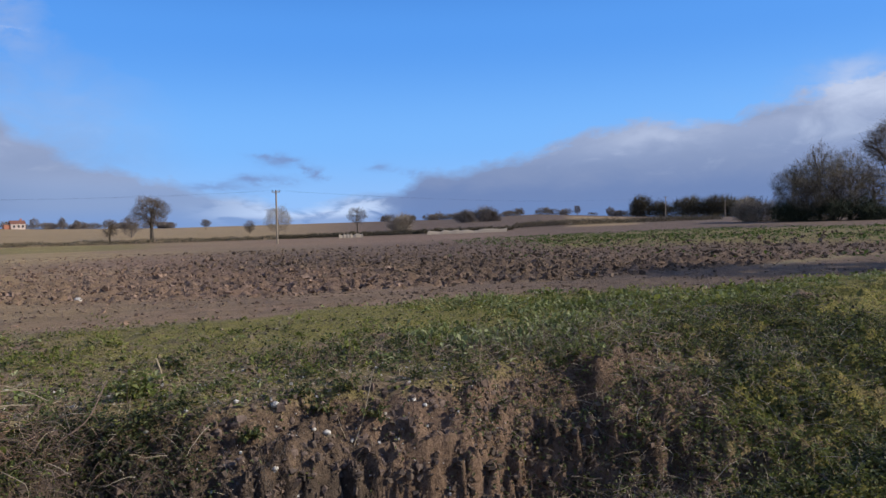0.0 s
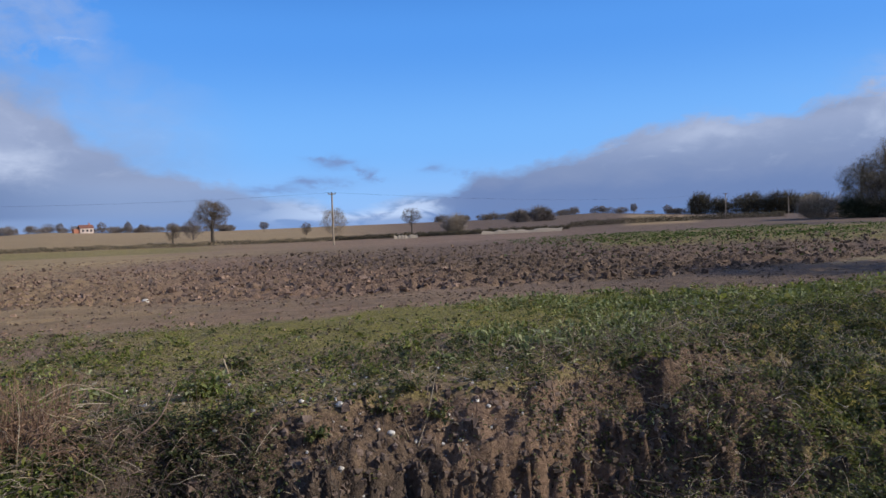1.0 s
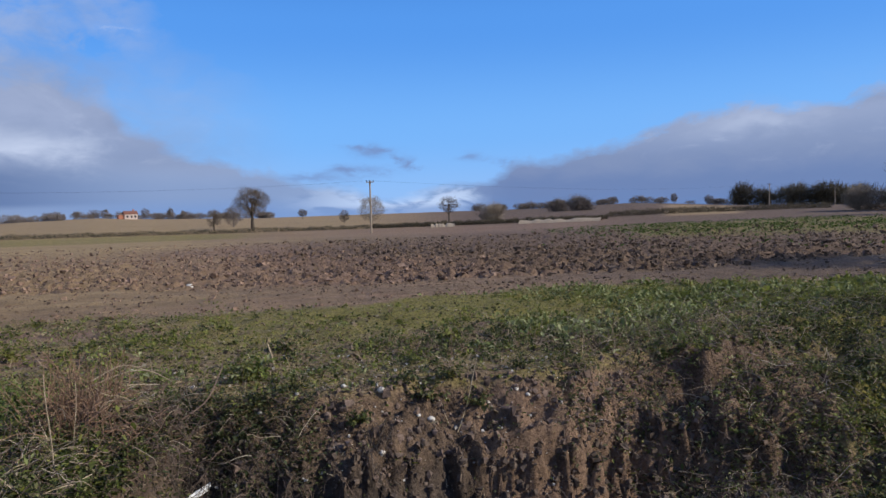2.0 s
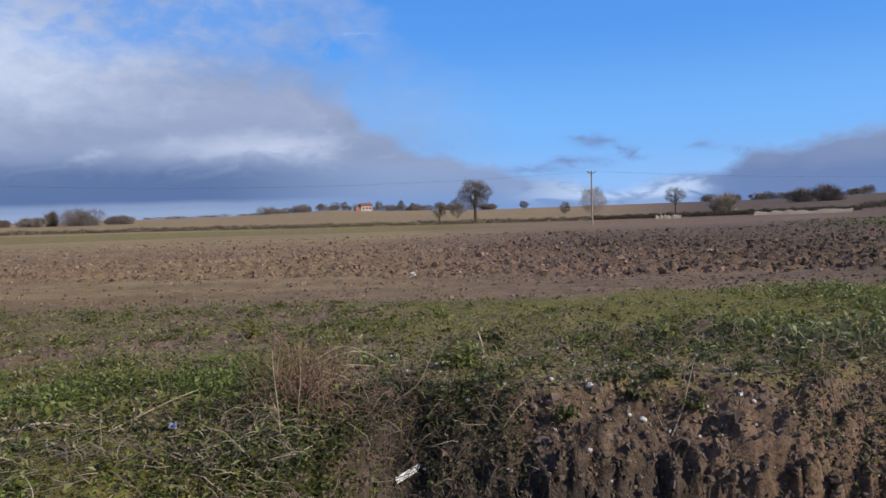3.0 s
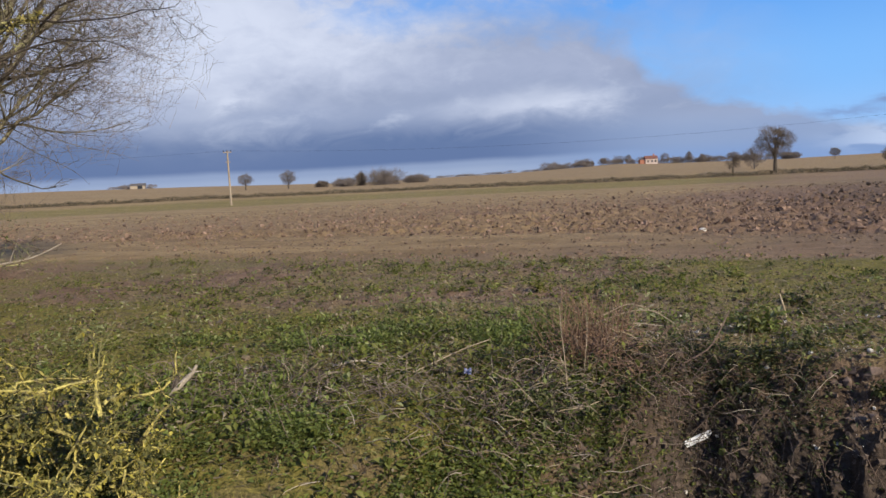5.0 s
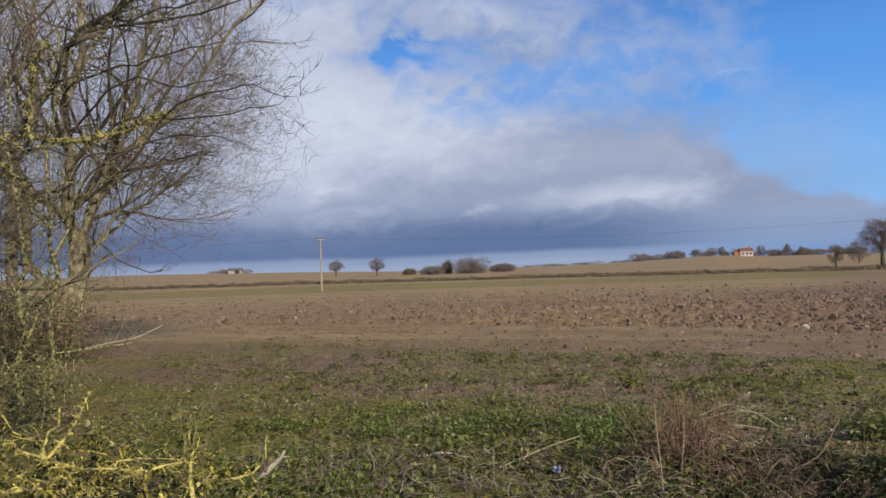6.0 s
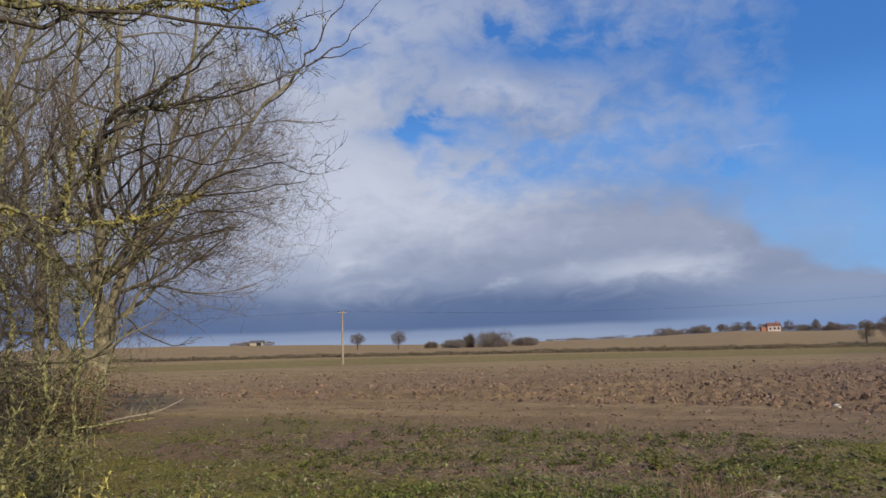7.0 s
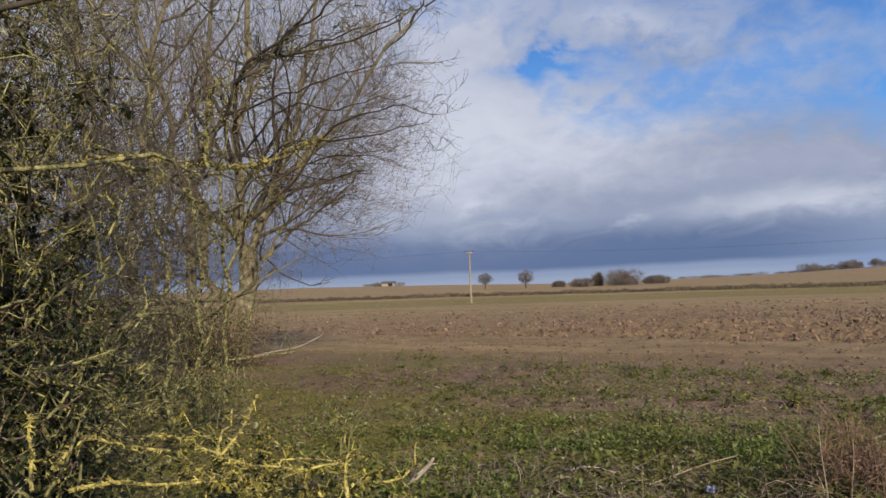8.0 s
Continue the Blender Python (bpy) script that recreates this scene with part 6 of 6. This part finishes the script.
# ---- trees and bushes close by ----
def guided_tree(name, guides, plan, label, bark, twigs, category="tree", seed=0, twig=0.003, lo=0.25, up=0.2, split=1, bend=0.4, away=1.0, limb=None, dark=(), bare=0):
    """guides: the stems, each as points with the radius at foot and tip. plan: for each order of twigs how many, at what angle and how long."""
    rng = np.random.default_rng(seed)
    K = 12
    guides = [([(p[0] * away, p[1] * away, max((p[2] - 1.65) * away + 1.65, -0.15)) for p in g[0]], g[1] * away, g[2] * away) for g in guides]
    P = np.stack([smooth_line(g[0], K) for g in guides])
    P[:, 1:-1] += rng.normal(0, 0.012, (len(guides), K - 2, 3)) * np.linalg.norm(P[:, -1] - P[:, 0], axis=1)[:, None, None]
    R = np.stack([np.linspace(g[1], g[2], K) for g in guides])
    ob = new(name)
    foot = Vector((*guides[0][0][0][:2], ground_z(*guides[0][0][0][:2])))
    ob.matrix_world = Matrix.Translation(foot)
    for k in range(len(guides)):
        v, f = tubes(P[k:k + 1], R[k:k + 1], 9)
        under("stem", mesh_np("stem", v - np.array(foot), f, DARK_BARK if k in dark else bark, True), ob)
    big, small = [], []
    P, R = P[:len(P) - bare], R[:len(R) - bare]
    for k, (n, ang, ratio) in enumerate(plan):
        st, wy, ln, rd = sprout(rng, P, R, n, lo if k == 0 else 0.1, 0.98, ang, ratio, 0.55)
        P, R = shoots(rng, st, wy, ln, np.maximum(rd, twig), 7 if k == 0 else 5 if k == 1 else 3, bend, up, 0.3)
        R = np.maximum(R, twig * 0.55)
        (big if k < split else small).append(tubes(P, R, 5 if k < split else 3))
    for nm, pieces, mat in (("branchwork", big, limb or bark), ("crown", small, twigs)):
        if pieces:
            v, f = joined(pieces)
            tagged(under(nm, mesh_np(nm, v - np.array(foot), f, mat), ob), kind="stuff")
    return tagged(ob, label, category)


def twig_haze(ob, seed, centre, half, root, n, mat, turn=0.0, length=0.8, radius=0.0045, jitter=0.33):
    """Fine twigs that sweep outwards from the root through a rounded crown."""
    rng = np.random.default_rng(seed)
    d = unit(rng.normal(0, 1, (n, 3)))
    lump = 0.9 + 0.09 * np.sin(5 * d[:, 0] + seed) * np.cos(4 * d[:, 2] + 1) + 0.08 * np.sin(9 * d[:, 2] + 7 * d[:, 1])
    q = d * np.array(half) * (lump * rng.uniform(0.06, 1, n) ** 0.42)[:, None]
    c, s = math.cos(radians(turn)), math.sin(radians(turn))
    q = np.stack([q[:, 0] * c - q[:, 1] * s, q[:, 0] * s + q[:, 1] * c, q[:, 2]], -1) + centre
    way = unit(q - np.array(root)) + rng.normal(0, jitter, (n, 3)) + [0, 0, 0.1]
    size = length * rng.uniform(0.4, 1.4, n)
    P, R = shoots(rng, q - unit(way) * size[:, None], way, size, np.full(n, radius), 3, 0.55, 0.1, 0.45)
    P = P[P[:, 0, 2] > 0.4]
    P -= np.array(ob.matrix_world.translation)
    tagged(under("twigwork", mesh_np("twigwork", *tubes(P, R[:len(P)], 3), mat), ob), kind="stuff")


LIMB = two_tone("willow_limbs", (0.058, 0.05, 0.033), (0.25, 0.215, 0.13), 5, 0.9, island=0.4)
MAIN_STEMS = [
    ([(-12.05, 9.0, -0.1), (-12.0, 9.1, 2.0), (-11.95, 9.2, 5.0), (-11.8, 9.4, 9.5)], 0.17, 0.03),
    ([(-11.95, 9.2, -0.1), (-11.8, 9.4, 2.4), (-11.5, 9.75, 3.9), (-11.1, 10.1, 6.0), (-10.8, 10.4, 8.8)], 0.12, 0.02),
    ([(-12.3, 8.8, -0.1), (-12.39, 8.6, 2.0), (-12.3, 8.7, 3.9), (-12.25, 8.8, 9.5)], 0.13, 0.03),
    ([(-12.5, 8.5, -0.1), (-12.5, 8.4, 3.0), (-12.7, 8.1, 5.0), (-13.0, 7.7, 9.5)], 0.12, 0.03),
    ([(-12.8, 8.1, -0.1), (-13.3, 7.4, 3.0), (-13.9, 6.5, 8.0)], 0.12, 0.03)]
SIDE_LIMBS = [
    ([(-11.95, 9.1, 1.5), (-11.4, 9.25, 2.4), (-10.9, 9.8, 3.3), (-10.1, 10.5, 4.7)], 0.05, 0.012),
    ([(-11.95, 9.1, 2.2), (-11.2, 9.9, 4.0), (-10.4, 10.7, 5.8), (-9.8, 11.4, 7.4)], 0.05, 0.012),
    ([(-11.95, 9.1, 2.0), (-11.3, 9.9, 2.9), (-10.7, 10.6, 3.6), (-10.3, 11.0, 4.2)], 0.04, 0.01),
    ([(-11.9, 9.2, 3.0), (-11.2, 10.2, 4.6), (-10.6, 11.0, 5.3), (-10.2, 11.5, 5.8)], 0.04, 0.01)]
REACHING = [
    ([(-11.95, 9.1, 1.2), (-11.7, 9.35, 2.7), (-11.37, 9.58, 3.94), (-10.34, 10.7, 5.46), (-9.43, 11.54, 7.04)], 0.06, 0.03),
    ([(-9.43, 11.54, 7.04), (-8.9, 11.95, 8.1), (-8.3, 12.4, 9.56)], 0.03, 0.006),
    ([(-9.2, 11.75, 7.4), (-8.56, 12.2, 7.92), (-7.9, 12.65, 8.9)], 0.02, 0.005),
    ([(-9.05, 11.84, 7.54), (-8.56, 12.2, 7.69), (-8.1, 12.5, 7.95)], 0.016, 0.005),
    ([(-9.6, 11.4, 6.75), (-9.5, 11.4, 7.3), (-9.45, 11.35, 7.9)], 0.009, 0.004), ([(-9.25, 11.7, 7.3), (-9.2, 11.6, 7.8), (-9.25, 11.55, 8.2)], 0.008, 0.004),
    ([(-8.9, 11.95, 8.1), (-8.85, 11.9, 8.6), (-8.8, 11.8, 9.1)], 0.008, 0.004), ([(-10.0, 11.0, 6.0), (-9.9, 10.9, 6.6), (-9.95, 10.8, 7.2)], 0.009, 0.004)]
willow = guided_tree("willow_tree", MAIN_STEMS + SIDE_LIMBS + REACHING,
    ((13, 52, 0.34), (8, 45, 0.48), (4, 40, 0.5)), "multi-stemmed bare willow with tan twigs", BARK, TWIG, seed=401, away=1.33, twig=0.006, lo=0.25, up=0.2, split=2, bend=0.55, limb=LIMB, dark=tuple(range(10, 18)), bare=7)
BOUGHS = [
    ([(-14.99, 10.89, 5.72), (-14.21, 10.94, 7.01), (-13.21, 11.23, 7.22), (-11.94, 11.73, 7.12), (-10.92, 11.89, 7.30), (-9.97, 11.93, 7.37)], 0.045, 0.01),
    ([(-14.39, 10.86, 6.51), (-13.65, 10.80, 7.14), (-12.64, 11.05, 7.36), (-11.72, 11.14, 7.68), (-10.96, 11.03, 7.89)], 0.045, 0.014),
    ([(-14.75, 11.21, 6.14), (-13.51, 11.44, 6.28), (-12.16, 11.70, 6.46), (-10.71, 11.95, 6.59)], 0.03, 0.008),
    ([(-14.17, 11.95, 5.23), (-13.16, 12.15, 5.44), (-12.17, 12.29, 5.06), (-10.94, 12.58, 5.34), (-9.90, 12.63, 5.28)], 0.026, 0.006),
    ([(-13.98, 12.18, 4.23), (-13.37, 12.11, 4.89), (-12.33, 12.48, 5.92), (-11.47, 12.61, 5.70), (-10.61, 12.70, 5.88), (-9.81, 12.71, 5.43)], 0.03, 0.005),
    ([(-14.58, 11.44, 4.57), (-13.46, 11.75, 4.58), (-12.35, 11.99, 4.18), (-11.44, 11.95, 4.37)], 0.022, 0.006),
    ([(-14.24, 11.87, 4.23), (-13.97, 11.79, 5.35), (-13.81, 11.60, 6.70), (-13.44, 11.65, 7.69), (-13.29, 11.45, 8.58)], 0.04, 0.012),
    ([(-14.65, 11.35, 3.58), (-14.10, 11.24, 4.16), (-13.00, 11.77, 4.64), (-12.00, 12.11, 4.85), (-10.99, 12.37, 4.59)], 0.03, 0.006),
    ([(-14.55, 9.77, 5.87), (-14.14, 9.78, 6.79), (-13.44, 10.19, 7.49), (-12.98, 10.23, 8.15)], 0.04, 0.012),
    ([(-13.87, 11.53, 6.04), (-12.97, 11.80, 6.16), (-12.08, 12.02, 5.80), (-11.23, 12.15, 5.97), (-10.17, 12.42, 5.89)], 0.022, 0.005)]


def boughs(ob, seed, guides, foot, mat):
    """Dark crooked boughs that leave the stems at the foot point and carry forked twigs."""
    rng = np.random.default_rng(seed)
    base = np.array(ob.matrix_world.translation)
    P = np.stack([smooth_line([(foot[0], foot[1], max(1.8, g[0][0][2] - 0.9))] + g[0], 14) for g in guides])
    P[:, 1:-1] += rng.normal(0, 0.035, (len(guides), 12, 3))
    R = np.stack([np.linspace(g[1] * 1.3, g[2] * 1.3, 14) for g in guides])
    for k in range(len(guides)):
        v, f = tubes(P[k:k + 1], R[k:k + 1], 7)
        under("bough", mesh_np("bough", v - base, f, mat, True), ob, "dark crooked bough")
    pieces = []
    for n, angle, ratio in ((9, 42, 0.30), (5, 45, 0.45)):
        st, wy, ln, rd = sprout(rng, P, R, n, 0.3, 0.98, angle, ratio, 0.5)
        P, R = shoots(rng, st, wy, ln, np.maximum(rd, 0.006), 5, 0.5, 0.15, 0.35)
        pieces.append(tubes(P, R, 3))
    v, f = joined(pieces)
    tagged(under("twigwork", mesh_np("twigwork", v - base, f, mat), ob), kind="stuff")


boughs(willow, 407, BOUGHS, (-15.85, 12.1), DARK_BARK)
twig_haze(willow, 403, (-15.2, 12.6, 7.0), (5.3, 3.8, 5.7), (-16.0, 12.0, 3.2), 6500, TWIG, 52, 0.7, 0.0040, 0.5)
twig_haze(willow, 406, (-13.7, 14.5, 6.0), (2.9, 2.4, 3.6), (-16.0, 12.0, 3.0), 2300, TIPS, 52, 0.8, 0.0038, 0.6)
twig_haze(willow, 405, (-15.9, 11.9, 3.4), (2.9, 2.2, 2.5), (-16.0, 12.0, 0.6), 1700, TWIG, 52, 0.6, 0.0036, 0.6)
second = guided_tree("willow_tree", [
    ([(-10.3, 5.2, -0.1), (-10.4, 5.2, 3.0), (-10.6, 5.3, 8.5)], 0.12, 0.03),
    ([(-10.6, 4.9, -0.1), (-10.9, 4.6, 3.0), (-11.4, 4.2, 8.5)], 0.11, 0.03),
    ([(-10.2, 5.5, -0.1), (-10.0, 5.8, 2.5), (-9.9, 6.1, 5.0), (-9.7, 6.5, 8.0)], 0.10, 0.02)],
    ((13, 48, 0.40), (8, 42, 0.45), (5, 38, 0.5)), "multi-stemmed bare willow with tan twigs", BARK, TWIG, seed=402, away=1.25, twig=0.005, lo=0.2, up=0.25, split=2, bend=0.5, limb=LIMB)
twig_haze(second, 404, (-13.2, 6.8, 5.6), (3.4, 3.0, 5.0), (-12.9, 6.6, 1.5), 8500, TWIG, 62, 0.7, 0.0042, 0.5)
HAW_LOW = [
    ([(-4.3, 1.25, -0.1), (-4.25, 1.3, 1.2), (-4.3, 1.3, 2.4), (-4.2, 1.3, 3.9)], 0.07, 0.03),
    ([(-4.28, 1.3, 2.2), (-3.94, 2.3, 2.5), (-3.73, 2.64, 2.44), (-3.55, 2.88, 2.42), (-3.38, 3.08, 2.51), (-3.27, 3.21, 2.6)], 0.015, 0.006),
    ([(-3.73, 2.64, 2.44), (-3.66, 2.74, 2.6), (-3.62, 2.79, 2.78), (-3.56, 2.87, 2.95), (-3.46, 3.0, 3.08), (-3.31, 3.17, 3.35), (-3.08, 3.4, 3.8)], 0.02, 0.005),
    ([(-3.60, 2.85, 2.92), (-3.55, 2.97, 3.1), (-3.44, 3.17, 3.17), (-3.27, 3.36, 3.22), (-2.89, 3.7, 3.46)], 0.010, 0.003),
    ([(-3.6, 2.64, 2.40), (-3.58, 2.61, 2.55), (-3.56, 2.61, 2.67), (-3.53, 2.6, 2.78), (-3.47, 2.64, 2.9)], 0.010, 0.005)]
HAW_HIGH = [
    ([(-4.2, 1.3, 3.0), (-3.52, 2.03, 3.22), (-3.33, 2.34, 3.44), (-3.0, 2.76, 3.43), (-2.63, 3.13, 3.39), (-2.52, 3.22, 3.46)], 0.017, 0.004),
    ([(-4.2, 1.3, 3.3), (-3.52, 2.02, 3.4), (-3.25, 2.45, 3.44), (-3.0, 2.76, 3.52), (-2.67, 3.09, 3.6)], 0.018, 0.008),
    ([(-4.1, 2.2, 2.5), (-3.88, 2.6, 2.38), (-3.81, 2.71, 2.2), (-3.75, 2.8, 2.0)], 0.012, 0.004)]
HAW = HAW_LOW + HAW_HIGH
hawthorn = guided_tree("hawthorn", HAW, ((12, 58, 0.18), (6, 60, 0.36), (4, 60, 0.36)), "gnarled hawthorn with yellow lichen on its branches", LICHEN, LICHEN, seed=411, twig=0.0028, lo=0.25, up=0.1, split=1, bend=0.6, limb=DARK_BARK, dark=(2, 3, 5))


LICHEN_GOLD = two_tone("gold_lichen", (0.06, 0.052, 0.034), (0.50, 0.42, 0.115), 26, 0.9, island=0.4, relief=0.01, lo=0.38, hi=0.60)


def thicket(name, seed, centre, size, n, length, radius, mat, label, leaf=0, leaf_mat=DARK_LEAF, leaf_size=0.03, fill=0.25, bend=0.8, lift=0.3, side=8):
    """A tangle of twigs, with small leaves where it keeps them."""
    rng = np.random.default_rng(seed)
    ob = new(name)
    ob.matrix_world = pose(centre[0], centre[1], ground_z(*centre) - 0.03)
    d = unit(rng.normal(0, 1, (n, 3)))
    d[:, 2] = np.abs(d[:, 2])
    P0 = d * np.array(size) * (rng.uniform(fill, 1, n) ** 0.6)[:, None] * (0.8 + 0.25 * np.sin(6 * d[:, :1] + seed) * np.cos(5 * d[:, 1:2]))
    way = d * 0.6 + rng.normal(0, 0.7, (n, 3)) + [0, 0, lift]
    P, R = shoots(rng, P0, way, length * rng.uniform(0.4, 1.3, n), radius * rng.uniform(0.4, 1.4, n), 6, bend, 0.0, 0.35)
    P[:, 1:] += rng.normal(0, length * 0.022, (n, 5, 3))
    st, wy, ln, rd = sprout(rng, P, R, side, 0.05, 1, 65, 0.24, 0.62)
    P2, R2 = shoots(rng, st, wy, ln, np.maximum(rd, 0.0018), 3, 0.7)
    tagged(under("twigwork", mesh_np("twigwork", *joined([tubes(P, R, 4), tubes(P2, R2, 3)]), mat), ob), kind="stuff")
    if leaf:
        st, wy, ln, rd = sprout(rng, P2, R2, leaf, 0.1, 1, 60, 0.3, 0.5)
        under("foliage", mesh_np("foliage", *leaves(rng, st, wy, leaf_size * rng.uniform(0.5, 1.3, len(st)), 0.6), leaf_mat), ob)
    return tagged(ob, label, "bush")


def spurs(ob, seed, guides, per_metre, length, radius, mat):
    """Short lichened spurs all along the limbs."""
    rng = np.random.default_rng(seed)
    out = []
    for pts, r0, r1 in guides:
        P = smooth_line(pts, 30)
        n = int(np.linalg.norm(np.diff(P, axis=0), axis=1).sum() * per_metre)
        t = rng.uniform(1, 29, n)
        i = np.minimum(t.astype(int), 28)
        base = P[i] + (P[i + 1] - P[i]) * (t - i)[:, None]
        Q, R = shoots(rng, base, rng.normal(0, 1, (n, 3)), length * rng.uniform(0.3, 1.5, n), radius * rng.uniform(0.5, 1.5, n), 3, 1.2, 0.1, 0.5)
        out.append(tubes(Q, R, 4))
    v, q = joined(out)
    tagged(under("lichen", mesh_np("lichen", v - np.array(ob.matrix_world.translation), q, mat), ob, "yellow lichen crust and spurs"), kind="stuff")


LICHEN_BITS = leaf_mix("lichen_bits", [(0, (0.05, 0.055, 0.02)), (0.5, (0.17, 0.16, 0.05)), (0.85, (0.32, 0.28, 0.06)), (1, (0.50, 0.42, 0.07))])
spurs(hawthorn, 413, [HAW[1], HAW[4], HAW[6]], 190, 0.03, 0.005, LICHEN_GOLD)
spurs(hawthorn, 414, HAW[1:], 60, 0.08, 0.003, LICHEN)
thicket("hawthorn_bush", 421, (-4.5, 2.05), (1.0, 1.0, 4.3), 430, 0.5, 0.0085, LICHEN, "dense hawthorn bush with lichened grey-green twigs", 2, LICHEN_BITS, 0.024, bend=0.55)
twig_haze(hawthorn, 415, (-4.55, 1.95, 3.5), (0.95, 0.9, 1.3), (-4.5, 2.0, 2.0), 1300, LICHEN, 65, 0.26, 0.004, 0.8)
# dark ivy, its leaf colour also giving the hawthorn's gaps their shade
thicket("ivy", 422, (-4.9, 1.75), (0.95, 0.9, 5.0), 560, 0.4, 0.006, BRAMBLE, "dark ivy climbing through the hawthorn", 8, SHADE_LEAF, 0.045)
lichen_bush = thicket("lichen_bush", 431, (-3.75, 3.2), (1.15, 1.0, 1.1), 230, 0.45, 0.011, LICHEN_GOLD, "low bush thickly covered in yellow lichen", 7, LICHEN_BITS, 0.034, bend=1.3, lift=-0.35, side=12)
GOLD_LIMBS = [
    ([(-3.98, 2.42, 0.88), (-3.90, 2.55, 0.88), (-3.77, 2.63, 0.81), (-3.56, 2.80, 0.69), (-3.37, 3.16, 0.61)], 0.012, 0.006),
    ([(-3.83, 1.75, 0.76), (-3.90, 1.79, 0.90), (-3.97, 1.81, 1.01), (-3.98, 1.81, 1.10)], 0.011, 0.006),
    ([(-3.99, 1.92, 0.81), (-4.00, 2.04, 0.89), (-3.98, 2.12, 0.95), (-3.92, 2.31, 0.86), (-3.85, 2.51, 0.80)], 0.011, 0.007),
    ([(-3.65, 2.69, 0.73), (-3.65, 2.81, 0.82), (-3.66, 2.91, 0.93), (-3.67, 3.00, 1.06)], 0.010, 0.005),
    ([(-3.85, 1.94, 0.71), (-3.76, 2.13, 0.73), (-3.66, 2.36, 0.66), (-3.60, 2.56, 0.66), (-3.48, 2.70, 0.60)], 0.012, 0.006)]
for k, (pts, r0, r1) in enumerate(GOLD_LIMBS):
    v, q = bent_rod(pts, r0, r1, 14, 6, 0.004, 480 + k)
    under("stem", mesh_np("stem", v - np.array(lichen_bush.matrix_world.translation), q, LICHEN_GOLD), lichen_bush)
spurs(lichen_bush, 486, GOLD_LIMBS, 150, 0.035, 0.006, LICHEN_GOLD)
# dark twigs and leaves at the back paint in the brake's shaded gaps
thicket("undergrowth", 441, (-12.4, 6.0), (1.6, 1.5, 4.0), 450, 0.8, 0.008, DARK_BARK, "dense undergrowth of brambles and twigs below the trees", 3, SHADE_LEAF, 0.06)
brake = thicket("undergrowth", 442, (-7.6, 3.5), (1.2, 1.1, 3.4), 430, 0.6, 0.008, LICHEN, "dense undergrowth of brambles and twigs below the trees", 1, SHADE_LEAF, 0.05)
twig_haze(brake, 445, (-9.3, 4.75, 2.7), (1.6, 1.2, 3.4), (-9.2, 4.9, 0.3), 3400, DARK_BARK, 62, 0.5, 0.0045, 0.8)
twig_haze(brake, 446, (-6.7, 4.5, 0.9), (0.9, 0.8, 1.5), (-6.7, 4.5, 0.1), 300, LICHEN, 56, 0.32, 0.004, 0.8)
guided_tree("sapling", [
    ([(-8.9, 6.55, -0.1), (-8.85, 6.6, 1.6), (-8.95, 6.6, 3.2), (-8.8, 6.7, 5.0)], 0.035, 0.01),
    ([(-9.15, 6.3, -0.1), (-9.2, 6.35, 1.4), (-9.1, 6.3, 2.6), (-9.25, 6.2, 4.6)], 0.045, 0.01),
    ([(-9.35, 6.0, -0.1), (-9.4, 5.95, 1.5), (-9.55, 5.9, 3.0), (-9.5, 5.8, 5.2)], 0.05, 0.012),
    ([(-9.0, 6.45, 0.2), (-8.7, 6.8, 1.2), (-8.55, 7.0, 2.2)], 0.02, 0.006),
    ([(-9.2, 6.2, 0.3), (-9.0, 6.5, 1.6), (-8.7, 6.75, 2.7), (-8.6, 6.9, 3.4)], 0.022, 0.006)],
    ((10, 55, 0.26), (6, 55, 0.42), (4, 50, 0.45)), "thin lichened saplings below the willow", LICHEN, LICHEN, seed=451, twig=0.0035, lo=0.05, up=0.15, split=1, bend=0.7)
thicket("undergrowth", 447, (-9.0, 6.2), (0.8, 0.7, 1.4), 90, 0.6, 0.0075, LICHEN, "tangled lichened twigs round the saplings", 1, DARK_LEAF, 0.05)
thicket("undergrowth", 448, (-14.6, 11.0), (1.3, 1.1, 1.7), 190, 0.8, 0.008, RUSTY, "reddish-brown twigs round the willow's foot", 1, DARK_LEAF, 0.06)
# leaves darkened for the shade round the stems
thicket("undergrowth", 443, (-16.0, 10.6), (1.7, 1.3, 1.8), 380, 0.7, 0.008, BRAMBLE, "brown bramble undergrowth round the willow stems", 2, SHADE_LEAF, 0.06)
thicket("low_bush", 444, (-4.7, 3.9), (0.6, 0.5, 0.35), 160, 0.3, 0.004, BRAMBLE, "low dark bush among the grass", 3, DARK_LEAF, 0.035)
stick([gz(-3.72, 3.81, 0.0), gz(-3.72, 3.81, 0.4), gz(-3.73, 3.8, 0.7), gz(-3.7, 3.83, 0.85)], 0.008, 0.004, "upright lichen-yellow dead weed stem", YELLOW, "dead_weed", twigs=14, seed=9)
# a tree out of sight that throws its shade on the field
crown_tree("roadside_tree", 19, -68.5, 29.5, 8.5, 6.6, "bare roadside tree with a broad crown", n=3200, twig=0.012)
